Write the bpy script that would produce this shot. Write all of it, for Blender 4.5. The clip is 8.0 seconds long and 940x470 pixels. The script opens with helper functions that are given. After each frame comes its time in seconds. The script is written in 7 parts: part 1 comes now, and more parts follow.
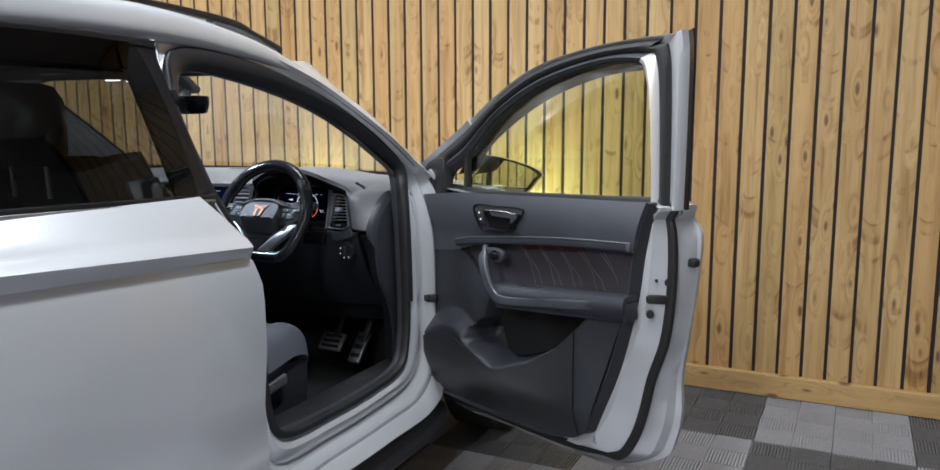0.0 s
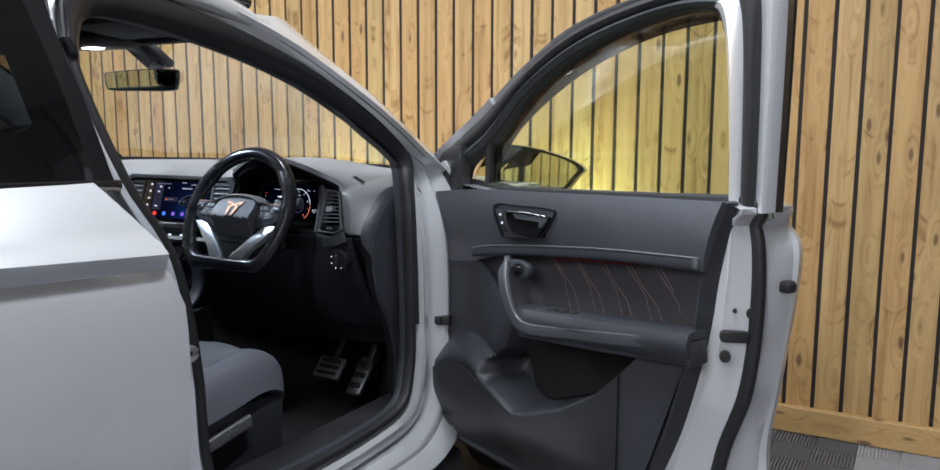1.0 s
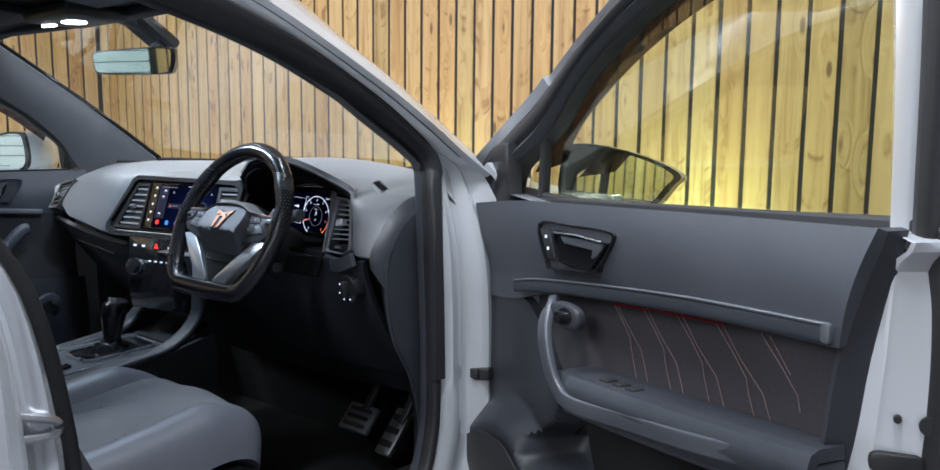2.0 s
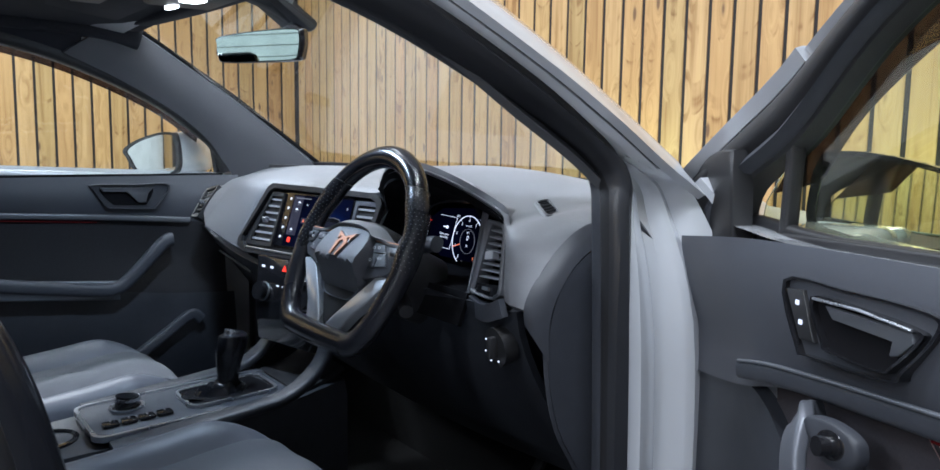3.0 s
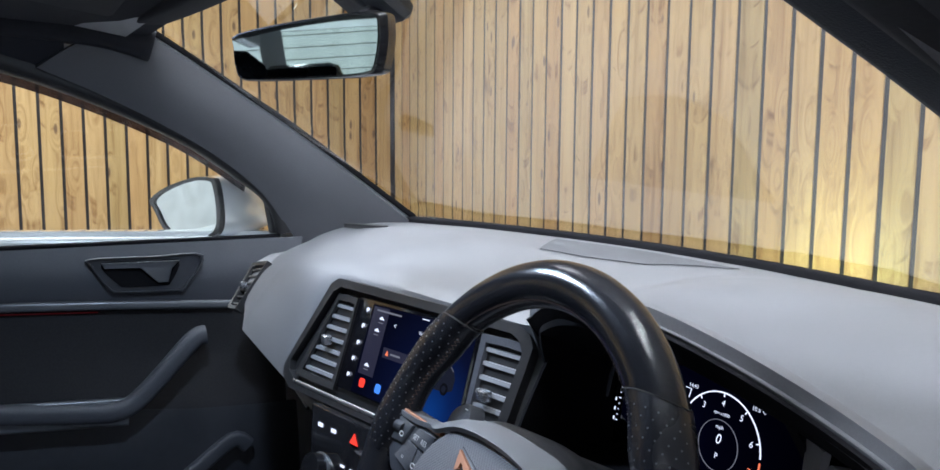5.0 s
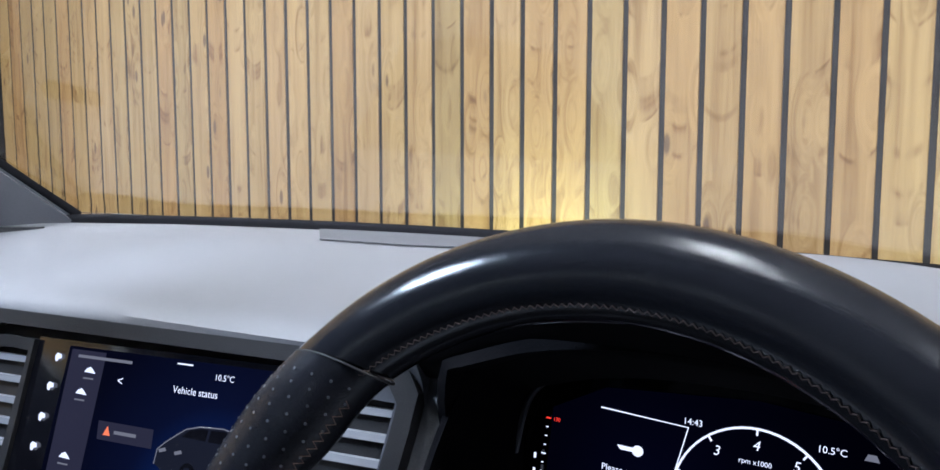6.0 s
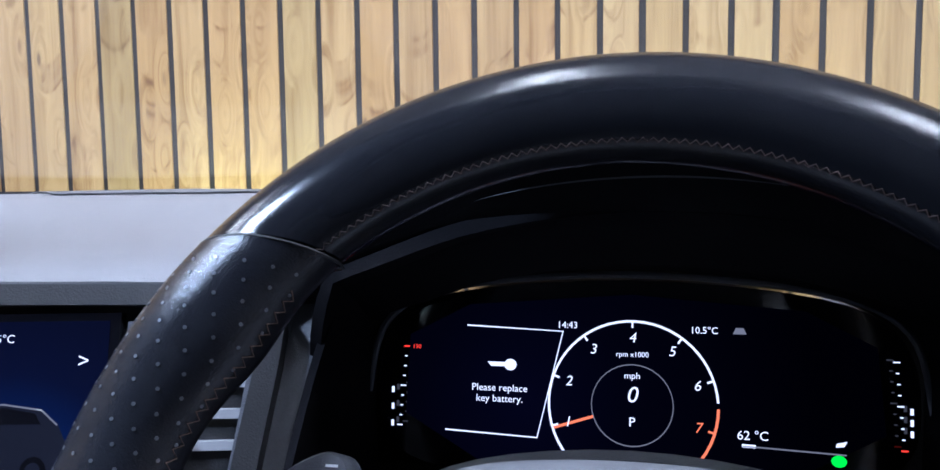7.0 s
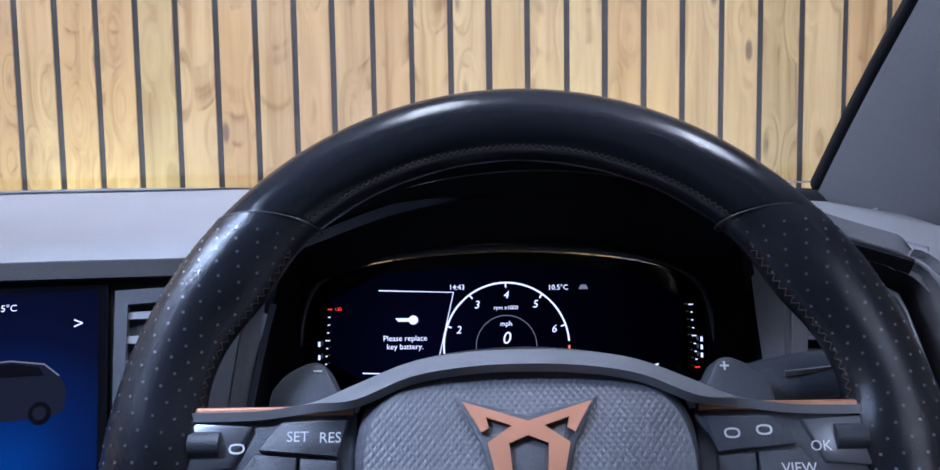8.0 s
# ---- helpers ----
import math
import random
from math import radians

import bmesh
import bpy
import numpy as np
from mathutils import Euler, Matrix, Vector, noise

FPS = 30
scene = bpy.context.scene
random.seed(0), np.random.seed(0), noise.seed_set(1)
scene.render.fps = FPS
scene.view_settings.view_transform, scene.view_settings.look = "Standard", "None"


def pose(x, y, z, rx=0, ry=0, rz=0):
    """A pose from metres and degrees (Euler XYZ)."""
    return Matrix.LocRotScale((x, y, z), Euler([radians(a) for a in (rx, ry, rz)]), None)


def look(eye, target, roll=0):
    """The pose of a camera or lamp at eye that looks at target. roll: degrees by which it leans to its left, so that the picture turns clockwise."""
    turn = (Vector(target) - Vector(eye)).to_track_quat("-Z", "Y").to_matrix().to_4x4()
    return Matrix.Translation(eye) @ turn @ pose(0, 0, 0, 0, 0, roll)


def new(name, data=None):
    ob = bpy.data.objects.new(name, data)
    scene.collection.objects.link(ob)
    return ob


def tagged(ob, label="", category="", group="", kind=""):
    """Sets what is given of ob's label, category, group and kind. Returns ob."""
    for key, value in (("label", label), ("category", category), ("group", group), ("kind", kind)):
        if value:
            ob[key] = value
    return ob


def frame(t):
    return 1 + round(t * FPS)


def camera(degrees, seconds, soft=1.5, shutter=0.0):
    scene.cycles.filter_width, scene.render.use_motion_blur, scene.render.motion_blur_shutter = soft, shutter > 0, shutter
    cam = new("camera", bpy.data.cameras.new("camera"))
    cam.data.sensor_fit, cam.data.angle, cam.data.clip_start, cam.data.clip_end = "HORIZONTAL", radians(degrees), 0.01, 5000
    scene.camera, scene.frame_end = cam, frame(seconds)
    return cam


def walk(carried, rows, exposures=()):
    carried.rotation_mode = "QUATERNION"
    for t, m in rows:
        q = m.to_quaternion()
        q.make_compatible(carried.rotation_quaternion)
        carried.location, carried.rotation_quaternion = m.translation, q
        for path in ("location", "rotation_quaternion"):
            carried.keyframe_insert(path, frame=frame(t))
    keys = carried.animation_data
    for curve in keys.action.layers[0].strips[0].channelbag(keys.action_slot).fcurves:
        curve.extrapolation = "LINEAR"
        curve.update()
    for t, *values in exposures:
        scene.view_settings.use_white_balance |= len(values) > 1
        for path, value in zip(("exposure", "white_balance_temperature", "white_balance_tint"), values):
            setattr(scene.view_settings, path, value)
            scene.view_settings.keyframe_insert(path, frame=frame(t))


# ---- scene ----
cam = camera(60.2, 8.0)
PATH = [
    (0, (2.092, -2.301, 1.278), (1.238, -0.517, 0.984), -0.2),
    (0.5, (2.027, -2.056, 1.24), (1.118, -0.298, 0.954), 0.0),
    (1, (1.942, -1.789, 1.199), (0.967, -0.064, 0.925), 0.2),
    (1.2, (1.914, -1.674, 1.181), (0.898, 0.028, 0.917), 0.3),
    (2.3, (1.755, -1.075, 1.139), (0.383, 0.361, 0.901), 0.7),
    (2.5, (1.685, -0.996, 1.131), (0.242, 0.368, 0.895), 0.8),
    (3, (1.529, -0.854, 1.148), (-0.072, 0.321, 0.91), 0.9),
    (3.5, (1.374, -0.696, 1.174), (-0.354, 0.283, 0.937), 1.0),
    (4, (1.238, -0.606, 1.211), (-0.554, 0.253, 0.982), 1.0),
    (4.2, (1.165, -0.583, 1.219), (-0.64, 0.248, 0.992), 0.8),
    (5.3, (0.702, -0.492, 1.219), (-0.914, 0.666, 1.002), 0.4),
    (5.5, (0.607, -0.468, 1.201), (-0.886, 0.847, 0.989), 0.4),
    (6, (0.48, -0.434, 1.156), (-0.671, 1.19, 0.96), 0.0),
    (6.5, (0.401, -0.425, 1.115), (-0.35, 1.42, 0.929), -0.4),
    (7, (0.36, -0.445, 1.097), (-0.032, 1.508, 0.917), -0.7),
    (7.5, (0.34, -0.492, 1.095), (0.197, 1.495, 0.918), -0.9),
    (8, (0.339, -0.581, 1.095), (0.326, 1.411, 0.92), -0.9),
]
TONE = [(0, -0.22, 6200, 9), (1, -0.14, 6200, 9), (2.5, 0.09, 5850, 8), (4, 0.10, 5800, 11), (5.5, -0.06, 6050, 11), (6.5, 0.03, 5550, 16), (7.2, 0.12, 5400, 18), (8, 0.12, 5350, 20)]
walk(cam, [(t, look(eye, target, roll)) for t, eye, target, roll in PATH], TONE)

# ---- light ----
EXPOSURE = 0.0
scene.view_settings.exposure = EXPOSURE
world = bpy.data.worlds.new("garage_air")
scene.world = world
world.use_nodes = True
world.node_tree.nodes["Background"].inputs[0].default_value = (0.85, 0.92, 1.0, 1)
world.node_tree.nodes["Background"].inputs[1].default_value = 0.005


# ---- small tools ----
def lerp(a, b, t):
    return tuple(p + (q - p) * t for p, q in zip(a, b))


def node(tree, kind, **values):
    n = tree.nodes.new(kind)
    for key, value in values.items():
        n.inputs[key.replace("_", " ")].default_value = value
    return n


def ramp(tree, source, stops):
    r = tree.nodes.new("ShaderNodeValToRGB")
    while len(r.color_ramp.elements) < len(stops):
        r.color_ramp.elements.new(0.5)
    for e, (p, c) in zip(r.color_ramp.elements, stops):
        e.position, e.color = p, (*c, 1) if len(c) == 3 else c
    tree.links.new(source, r.inputs[0])
    return r.outputs[0]


def mix(tree, a, b, fac, mode="MIX"):
    m = tree.nodes.new("ShaderNodeMix")
    m.data_type, m.blend_type = "RGBA", mode
    for socket, value in ((m.inputs[0], fac), (m.inputs[6], a), (m.inputs[7], b)):
        if isinstance(value, bpy.types.NodeSocket):
            tree.links.new(value, socket)
        else:
            socket.default_value = (*value, 1) if isinstance(value, tuple) else value
    return m.outputs[2]


def material(name, colour, rough=0.5, metal=0.0, grain=0.0, size=60.0, bump=0.0, bump_size=400.0, coat=0.0, wear=0.12, flake=0.0, spec=0.5):
    """A surface with patchy tone at hand's width, fine grain and fine relief."""
    m = bpy.data.materials.new(name)
    m.use_nodes = True
    tree = m.node_tree
    b = tree.nodes["Principled BSDF"]
    b.inputs["Roughness"].default_value, b.inputs["Metallic"].default_value = rough, metal
    b.inputs["Coat Weight"].default_value, b.inputs["Coat Roughness"].default_value = coat, 0.04
    b.inputs["Specular IOR Level"].default_value = spec
    place = tree.nodes.new("ShaderNodeTexCoord").outputs["Object"]
    patch = node(tree, "ShaderNodeTexNoise", Scale=7.0, Detail=4.0)
    fine = node(tree, "ShaderNodeTexNoise", Scale=size, Detail=5.0)
    for n in (patch, fine):
        tree.links.new(place, n.inputs[0])
    dark, light = tuple(c * (1 - wear) for c in colour), tuple(min(1, c * (1 + wear)) for c in colour)
    tone = ramp(tree, patch.outputs[0], [(0.3, dark), (0.7, light)])
    if grain:
        tone = mix(tree, tone, ramp(tree, fine.outputs[0], [(0.35, tuple(c * (1 - grain) for c in colour)), (0.65, tuple(min(1, c * (1 + grain)) for c in colour))]), 0.5)
    tree.links.new(tone, b.inputs["Base Color"])
    tree.links.new(ramp(tree, patch.outputs[0], [(0.25, (max(rough - min(wear, 0.12) * 0.6, 0.02),) * 3), (0.75, (min(rough + min(wear, 0.12) * 0.6, 1),) * 3)]), b.inputs["Roughness"])
    if bump:
        relief = node(tree, "ShaderNodeTexNoise", Scale=bump_size, Detail=3.0)
        tree.links.new(place, relief.inputs[0])
        k = node(tree, "ShaderNodeBump", Strength=bump, Distance=0.001)
        tree.links.new(relief.outputs[0], k.inputs["Height"])
        tree.links.new(k.outputs[0], b.inputs["Normal"])
    return m


def glow(name, colour, strength):
    m = bpy.data.materials.new(name)
    m.use_nodes = True
    b = m.node_tree.nodes["Principled BSDF"]
    b.inputs["Base Color"].default_value = (0.001, 0.001, 0.001, 1)
    b.inputs["Emission Color"].default_value = (*colour, 1)
    b.inputs["Emission Strength"].default_value = strength
    b.inputs["Roughness"].default_value, b.inputs["Specular IOR Level"].default_value = 0.15, 0.12
    return m


def glass(name, tint, rough=0.0):
    m = bpy.data.materials.new(name)
    m.use_nodes = True
    b = m.node_tree.nodes["Principled BSDF"]
    b.inputs["Base Color"].default_value = (*tint, 1)
    b.inputs["Roughness"].default_value = rough
    b.inputs["Transmission Weight"].default_value = 1.0
    b.inputs["IOR"].default_value = 1.45
    return m


def backlight(name, middle, stops, strength):
    """A lit screen whose glow fades with the distance from a place."""
    m = glow(name, (0, 0, 0), strength)
    t = m.node_tree
    t.nodes["Principled BSDF"].inputs["Specular IOR Level"].default_value = 0.0
    far = t.nodes.new("ShaderNodeVectorMath")
    far.operation = "DISTANCE"
    t.links.new(t.nodes.new("ShaderNodeTexCoord").outputs["Object"], far.inputs[0])
    far.inputs[1].default_value = middle
    t.links.new(ramp(t, far.outputs["Value"], stops), t.nodes["Principled BSDF"].inputs["Emission Color"])
    return m


def link_mesh(name, verts, faces, mat, parent=None, label="", smooth=38.0):
    me = bpy.data.meshes.new(name)
    me.from_pydata([tuple(v) for v in verts], [], faces)
    me.validate()
    bm = bmesh.new()
    bm.from_mesh(me)
    bmesh.ops.recalc_face_normals(bm, faces=bm.faces)
    bm.to_mesh(me)
    bm.free()
    me.materials.append(mat)
    me.polygons.foreach_set("use_smooth", [True] * len(me.polygons))
    me.set_sharp_from_angle(angle=radians(smooth))
    ob = new(name, me)
    ob.parent = parent
    if label:
        tagged(ob, label)
    return ob


def part(name, bm, mat, parent=None, label="", smooth=38.0):
    """Links a bmesh, or a pair of points and faces, as one mesh object under a thing or a part."""
    if isinstance(bm, tuple):
        return link_mesh(name, bm[0], bm[1], mat, parent, label, smooth)
    me = bpy.data.meshes.new(name)
    bmesh.ops.recalc_face_normals(bm, faces=bm.faces)
    bm.to_mesh(me)
    bm.free()
    me.materials.append(mat)
    me.polygons.foreach_set("use_smooth", [True] * len(me.polygons))
    me.set_sharp_from_angle(angle=radians(smooth))
    ob = new(name, me)
    ob.parent = parent
    if label:
        tagged(ob, label)
    return ob


def loft(rings, ring_closed=True, ends=True, loop=False):
    """Skin over rings of equally many points."""
    n, verts, faces = len(rings[0]), [tuple(p) for r in rings for p in r], []
    for a in range(len(rings) if loop else len(rings) - 1):
        b = (a + 1) % len(rings)
        for i in range(n if ring_closed else n - 1):
            j = (i + 1) % n
            faces.append((a * n + i, a * n + j, b * n + j, b * n + i))
    if ends and ring_closed and not loop:
        faces += [tuple(range(n))[::-1], tuple(range((len(rings) - 1) * n, len(rings) * n))]
    return verts, faces


def spline(points, per=6, closed=False):
    """A smooth line through points."""
    pts = [Vector(p) for p in points]
    n, out = len(pts), []
    for i in range(n if closed else n - 1):
        if closed:
            p = [pts[(i + k) % n] for k in (-1, 0, 1, 2)]
        else:
            p = [pts[max(i - 1, 0)], pts[i], pts[i + 1], pts[min(i + 2, n - 1)]]
        for s in range(per):
            t = s / per
            out.append(0.5 * (2 * p[1] + (p[2] - p[0]) * t + (2 * p[0] - 5 * p[1] + 4 * p[2] - p[3]) * t * t + (3 * p[1] - p[0] - 3 * p[2] + p[3]) * t ** 3))
    return out if closed else out + [pts[-1]]


def sweep(path, profile, up=(0, 0, 1), closed=False, scale=None):
    """A profile of (side, up) points carried along a path."""
    path, up, rings = [Vector(p) for p in path], Vector(up), []
    n = len(path)
    for i, p in enumerate(path):
        a, b = (path[i - 1], path[(i + 1) % n]) if closed else (path[max(i - 1, 0)], path[min(i + 1, n - 1)])
        along = (b - a).normalized()
        side = along.cross(up).normalized()
        over = side.cross(along).normalized()
        k = scale(i / max(n - 1, 1)) if scale else 1.0
        rings.append([p + side * (q[0] * k) + over * (q[1] * k) for q in profile])
    return loft(rings, True, not closed, closed)


def circle(r, n=12, flat=1.0):
    return [(r * math.cos(2 * math.pi * i / n), r * flat * math.sin(2 * math.pi * i / n)) for i in range(n)]


def rounded(w, h, r, n=3):
    """A rounded rectangle of points round the middle."""
    out = []
    for cx, cy, a0 in ((w / 2 - r, h / 2 - r, 0), (-w / 2 + r, h / 2 - r, 90), (-w / 2 + r, -h / 2 + r, 180), (w / 2 - r, -h / 2 + r, 270)):
        for i in range(n + 1):
            a = radians(a0 + 90 * i / n)
            out.append((cx + r * math.cos(a), cy + r * math.sin(a)))
    return out


def plate(outline, place, depth, edge=0.0):
    """A plate from a 2D outline, set by place(a, b, c), c from 0 down to -depth; edge: width of its rounded rim."""
    mid = (sum(p[0] for p in outline) / len(outline), sum(p[1] for p in outline) / len(outline))

    def inset(k):
        out = []
        for p in outline:
            d = math.hypot(p[0] - mid[0], p[1] - mid[1]) or 1
            s = max(1 - k / d, 0.2)
            out.append((mid[0] + (p[0] - mid[0]) * s, mid[1] + (p[1] - mid[1]) * s))
        return out

    rings = [[place(a, b, -depth) for a, b in outline]]
    if edge:
        rings += [[place(a, b, -edge) for a, b in outline], [place(a, b, -edge * 0.3) for a, b in inset(edge * 0.3)], [place(a, b, 0) for a, b in inset(edge)]]
    else:
        rings += [[place(a, b, 0) for a, b in outline]]
    return loft(rings)


def ring_plate(outer, inner, place, depth):
    """A flat ring between two outlines of equally many points, with depth."""
    rows = [[place(a, b, -depth) for a, b in inner], [place(a, b, 0) for a, b in inner], [place(a, b, 0) for a, b in outer], [place(a, b, -depth) for a, b in outer]]
    return loft(rows, True, False, True)


def box(size, centre=(0, 0, 0), bevel=0.0, turn=None):
    bm = bmesh.new()
    bmesh.ops.create_cube(bm, size=1.0)
    bmesh.ops.scale(bm, vec=size, verts=bm.verts)
    if bevel:
        bmesh.ops.bevel(bm, geom=bm.edges[:], offset=bevel, segments=2, affect="EDGES", profile=0.5)
    m = Matrix.Translation(centre) @ (turn.to_4x4() if turn else Matrix())
    bmesh.ops.transform(bm, matrix=m, verts=bm.verts)
    return bm


def sheet(fn, nu, nv, thick=0.0):
    """A curved sheet fn(u, v) -> point for u, v in 0..1, given thickness along its normal."""
    grid = [[Vector(fn(i / nu, j / nv)) for j in range(nv + 1)] for i in range(nu + 1)]
    verts, faces = [p for row in grid for p in row], []
    w = nv + 1
    for i in range(nu):
        for j in range(nv):
            faces.append((i * w + j, (i + 1) * w + j, (i + 1) * w + j + 1, i * w + j + 1))
    if thick:
        n = len(verts)
        for i in range(nu + 1):
            for j in range(nv + 1):
                a, b = grid[min(i + 1, nu)][j] - grid[max(i - 1, 0)][j], grid[i][min(j + 1, nv)] - grid[i][max(j - 1, 0)]
                verts.append(grid[i][j] - a.cross(b).normalized() * thick)
        faces += [tuple(k + n for k in f)[::-1] for f in faces]
        rim = [i * w for i in range(nu + 1)] + [nu * w + j for j in range(1, nv + 1)] + [i * w + nv for i in range(nu - 1, -1, -1)] + list(range(nv - 1, 0, -1))
        for a, b in zip(rim, rim[1:] + rim[:1]):
            faces.append((a, b, b + n, a + n))
    return verts, faces


def thing(name, label, category, at=(0, 0, 0), group="", kind=""):
    ob = new(name)
    ob.location = at
    ob.empty_display_size = 0.2
    return tagged(ob, label, category, group, kind)


def written(text, size, place, mat, parent, turn, align="CENTER", shear=0.0):
    """Letters of the built-in font, size high, lying on a surface."""
    c = bpy.data.curves.new("lettering", "FONT")
    c.body, c.size, c.align_x, c.align_y, c.shear = text, size, align, "CENTER", shear
    c.resolution_u = 3
    c.materials.append(mat)
    ob = new("lettering", c)
    ob.parent = parent
    ob.matrix_local = Matrix.Translation(place) @ turn.to_4x4()
    return ob


# ---- materials ----
def timber(name, pale, deep, along="Z"):
    """Planed softwood: tone that differs board by board, long grain, knots with rings, a few stains."""
    m = bpy.data.materials.new(name)
    m.use_nodes = True
    t = m.node_tree
    b = t.nodes["Principled BSDF"]
    co = t.nodes.new("ShaderNodeTexCoord").outputs["Object"]
    rnd = t.nodes.new("ShaderNodeObjectInfo").outputs["Random"]
    shift = t.nodes.new("ShaderNodeVectorMath")
    shift.operation = "MULTIPLY_ADD"
    cb = t.nodes.new("ShaderNodeCombineXYZ")
    for k in range(3):
        t.links.new(rnd, cb.inputs[k])
    t.links.new(cb.outputs[0], shift.inputs[0])
    shift.inputs[1].default_value = (37.0, 53.0, 91.0)
    t.links.new(co, shift.inputs[2])

    def stretched(sx, sy, sz):
        mp = t.nodes.new("ShaderNodeMapping")
        mp.inputs["Scale"].default_value = (sx, sy, sz) if along == "Z" else (sz, sy, sx)
        t.links.new(shift.outputs[0], mp.inputs[0])
        return mp.outputs[0]

    knot = node(t, "ShaderNodeTexVoronoi", Scale=1.0, Randomness=1.0)
    t.links.new(stretched(13.0, 0.0, 4.2), knot.inputs[0])
    halo = ramp(t, knot.outputs["Distance"], [(0.12, (1, 1, 1)), (0.5, (0, 0, 0))])
    warp = t.nodes.new("ShaderNodeVectorMath")
    warp.operation = "MULTIPLY_ADD"
    t.links.new(halo, warp.inputs[0])
    warp.inputs[1].default_value = (1.6, 0.0, 1.2)
    t.links.new(stretched(22.0, 22.0, 0.9), warp.inputs[2])
    grain = node(t, "ShaderNodeTexNoise", Scale=1.6, Detail=6.0, Roughness=0.6, Distortion=0.5)
    t.links.new(warp.outputs[0], grain.inputs[0])
    fine = node(t, "ShaderNodeTexNoise", Scale=1.0, Detail=4.0)
    t.links.new(stretched(300.0, 300.0, 6.0), fine.inputs[0])
    cloud = node(t, "ShaderNodeTexNoise", Scale=1.0, Detail=3.0)
    t.links.new(stretched(5.0, 5.0, 1.3), cloud.inputs[0])
    tone = ramp(t, grain.outputs[0], [(0.30, deep), (0.48, lerp(deep, pale, 0.72)), (0.62, pale)])
    tone = mix(t, tone, lerp(deep, pale, 0.45), ramp(t, fine.outputs[0], [(0.52, (0, 0, 0)), (0.75, (0.5, 0.5, 0.5))]))
    tone = mix(t, tone, (0.60, 0.52, 0.40), ramp(t, cloud.outputs[0], [(0.55, (0, 0, 0)), (0.80, (0.55, 0.55, 0.55))]), "MULTIPLY")
    board = ramp(t, rnd, [(0.0, (1.0, 0.94, 0.82)), (0.2, (0.74, 0.74, 0.62)), (0.4, (1.0, 0.95, 0.86)), (0.55, (1.0, 0.99, 0.97)), (0.75, (0.80, 0.66, 0.50)), (0.88, (0.95, 0.82, 0.68)), (1.0, (0.96, 0.90, 0.84))])
    tone = mix(t, tone, board, 0.75, "MULTIPLY")
    tone = mix(t, tone, (0.12, 0.062, 0.03), ramp(t, knot.outputs["Distance"], [(0.0, (0.9,) * 3), (0.085, (0.8,) * 3), (0.11, (0.35,) * 3), (0.15, (0.0,) * 3)]))
    if along == "Z":
        # arched grain: lines that run up from the middle of a board to its edges
        part_x = t.nodes.new("ShaderNodeSeparateXYZ")
        t.links.new(co, part_x.inputs[0])
        side = t.nodes.new("ShaderNodeMath")
        side.operation = "MULTIPLY"
        t.links.new(part_x.outputs[0], side.inputs[0])
        t.links.new(part_x.outputs[0], side.inputs[1])
        rise = t.nodes.new("ShaderNodeMath")
        rise.operation, rise.inputs[1].default_value = "MULTIPLY_ADD", -17.0
        t.links.new(side.outputs[0], rise.inputs[0])
        t.links.new(part_x.outputs[2], rise.inputs[2])
        arch = t.nodes.new("ShaderNodeCombineXYZ")
        t.links.new(rise.outputs[0], arch.inputs[2])
        t.links.new(rnd, arch.inputs[0])
        far = t.nodes.new("ShaderNodeMapping")
        far.inputs["Scale"].default_value = (60.0, 1.0, 5.5)
        t.links.new(arch.outputs[0], far.inputs[0])
        rings = node(t, "ShaderNodeTexNoise", Scale=1.0, Detail=2.0)
        t.links.new(far.outputs[0], rings.inputs[0])
        fade = node(t, "ShaderNodeTexNoise", Scale=1.0, Detail=2.0)
        t.links.new(stretched(26.0, 0.0, 3.0), fade.inputs[0])
        lines = ramp(t, rings.outputs[0], [(0.545, (0, 0, 0)), (0.57, (1, 1, 1)), (0.60, (0.2, 0.2, 0.2)), (0.66, (0, 0, 0))])
        where = ramp(t, fade.outputs[0], [(0.48, (0, 0, 0)), (0.62, (0.85, 0.85, 0.85))])
        tone = mix(t, tone, (0.46, 0.33, 0.20), mix(t, lines, where, 1.0, "MULTIPLY"), "MULTIPLY")
    t.links.new(tone, b.inputs["Base Color"])
    b.inputs["Roughness"].default_value = 0.62
    k = node(t, "ShaderNodeBump", Strength=0.25, Distance=0.002)
    t.links.new(grain.outputs[0], k.inputs["Height"])
    t.links.new(k.outputs[0], b.inputs["Normal"])
    return m


WOOD = timber("planed_softwood", (0.575, 0.402, 0.190), (0.335, 0.200, 0.072))
WOOD_RAIL = timber("planed_softwood_rail", (0.58, 0.42, 0.205), (0.42, 0.275, 0.11), "X")
BACKING = material("black_backing_board", (0.018, 0.014, 0.014), 0.8)
PLASTER = material("painted_plaster", (0.16, 0.165, 0.175), 0.8, bump=0.2, bump_size=80)
WHITE_WALL = material("white_wall_paint", (0.74, 0.75, 0.76), 0.7, bump=0.2, bump_size=80)
CEILING = material("painted_ceiling", (0.40, 0.41, 0.43), 0.85, bump=0.2, bump_size=60)
SHUTTER = material("shutter_enamel", (0.62, 0.68, 0.68), 0.35)
TILE_PALE = material("pale_grey_floor_plastic", (0.36, 0.365, 0.40), 0.5, grain=0.15, bump=0.3, bump_size=300)
TILE_DARK = material("dark_grey_floor_plastic", (0.125, 0.128, 0.140), 0.5, grain=0.25, bump=0.3, bump_size=300)
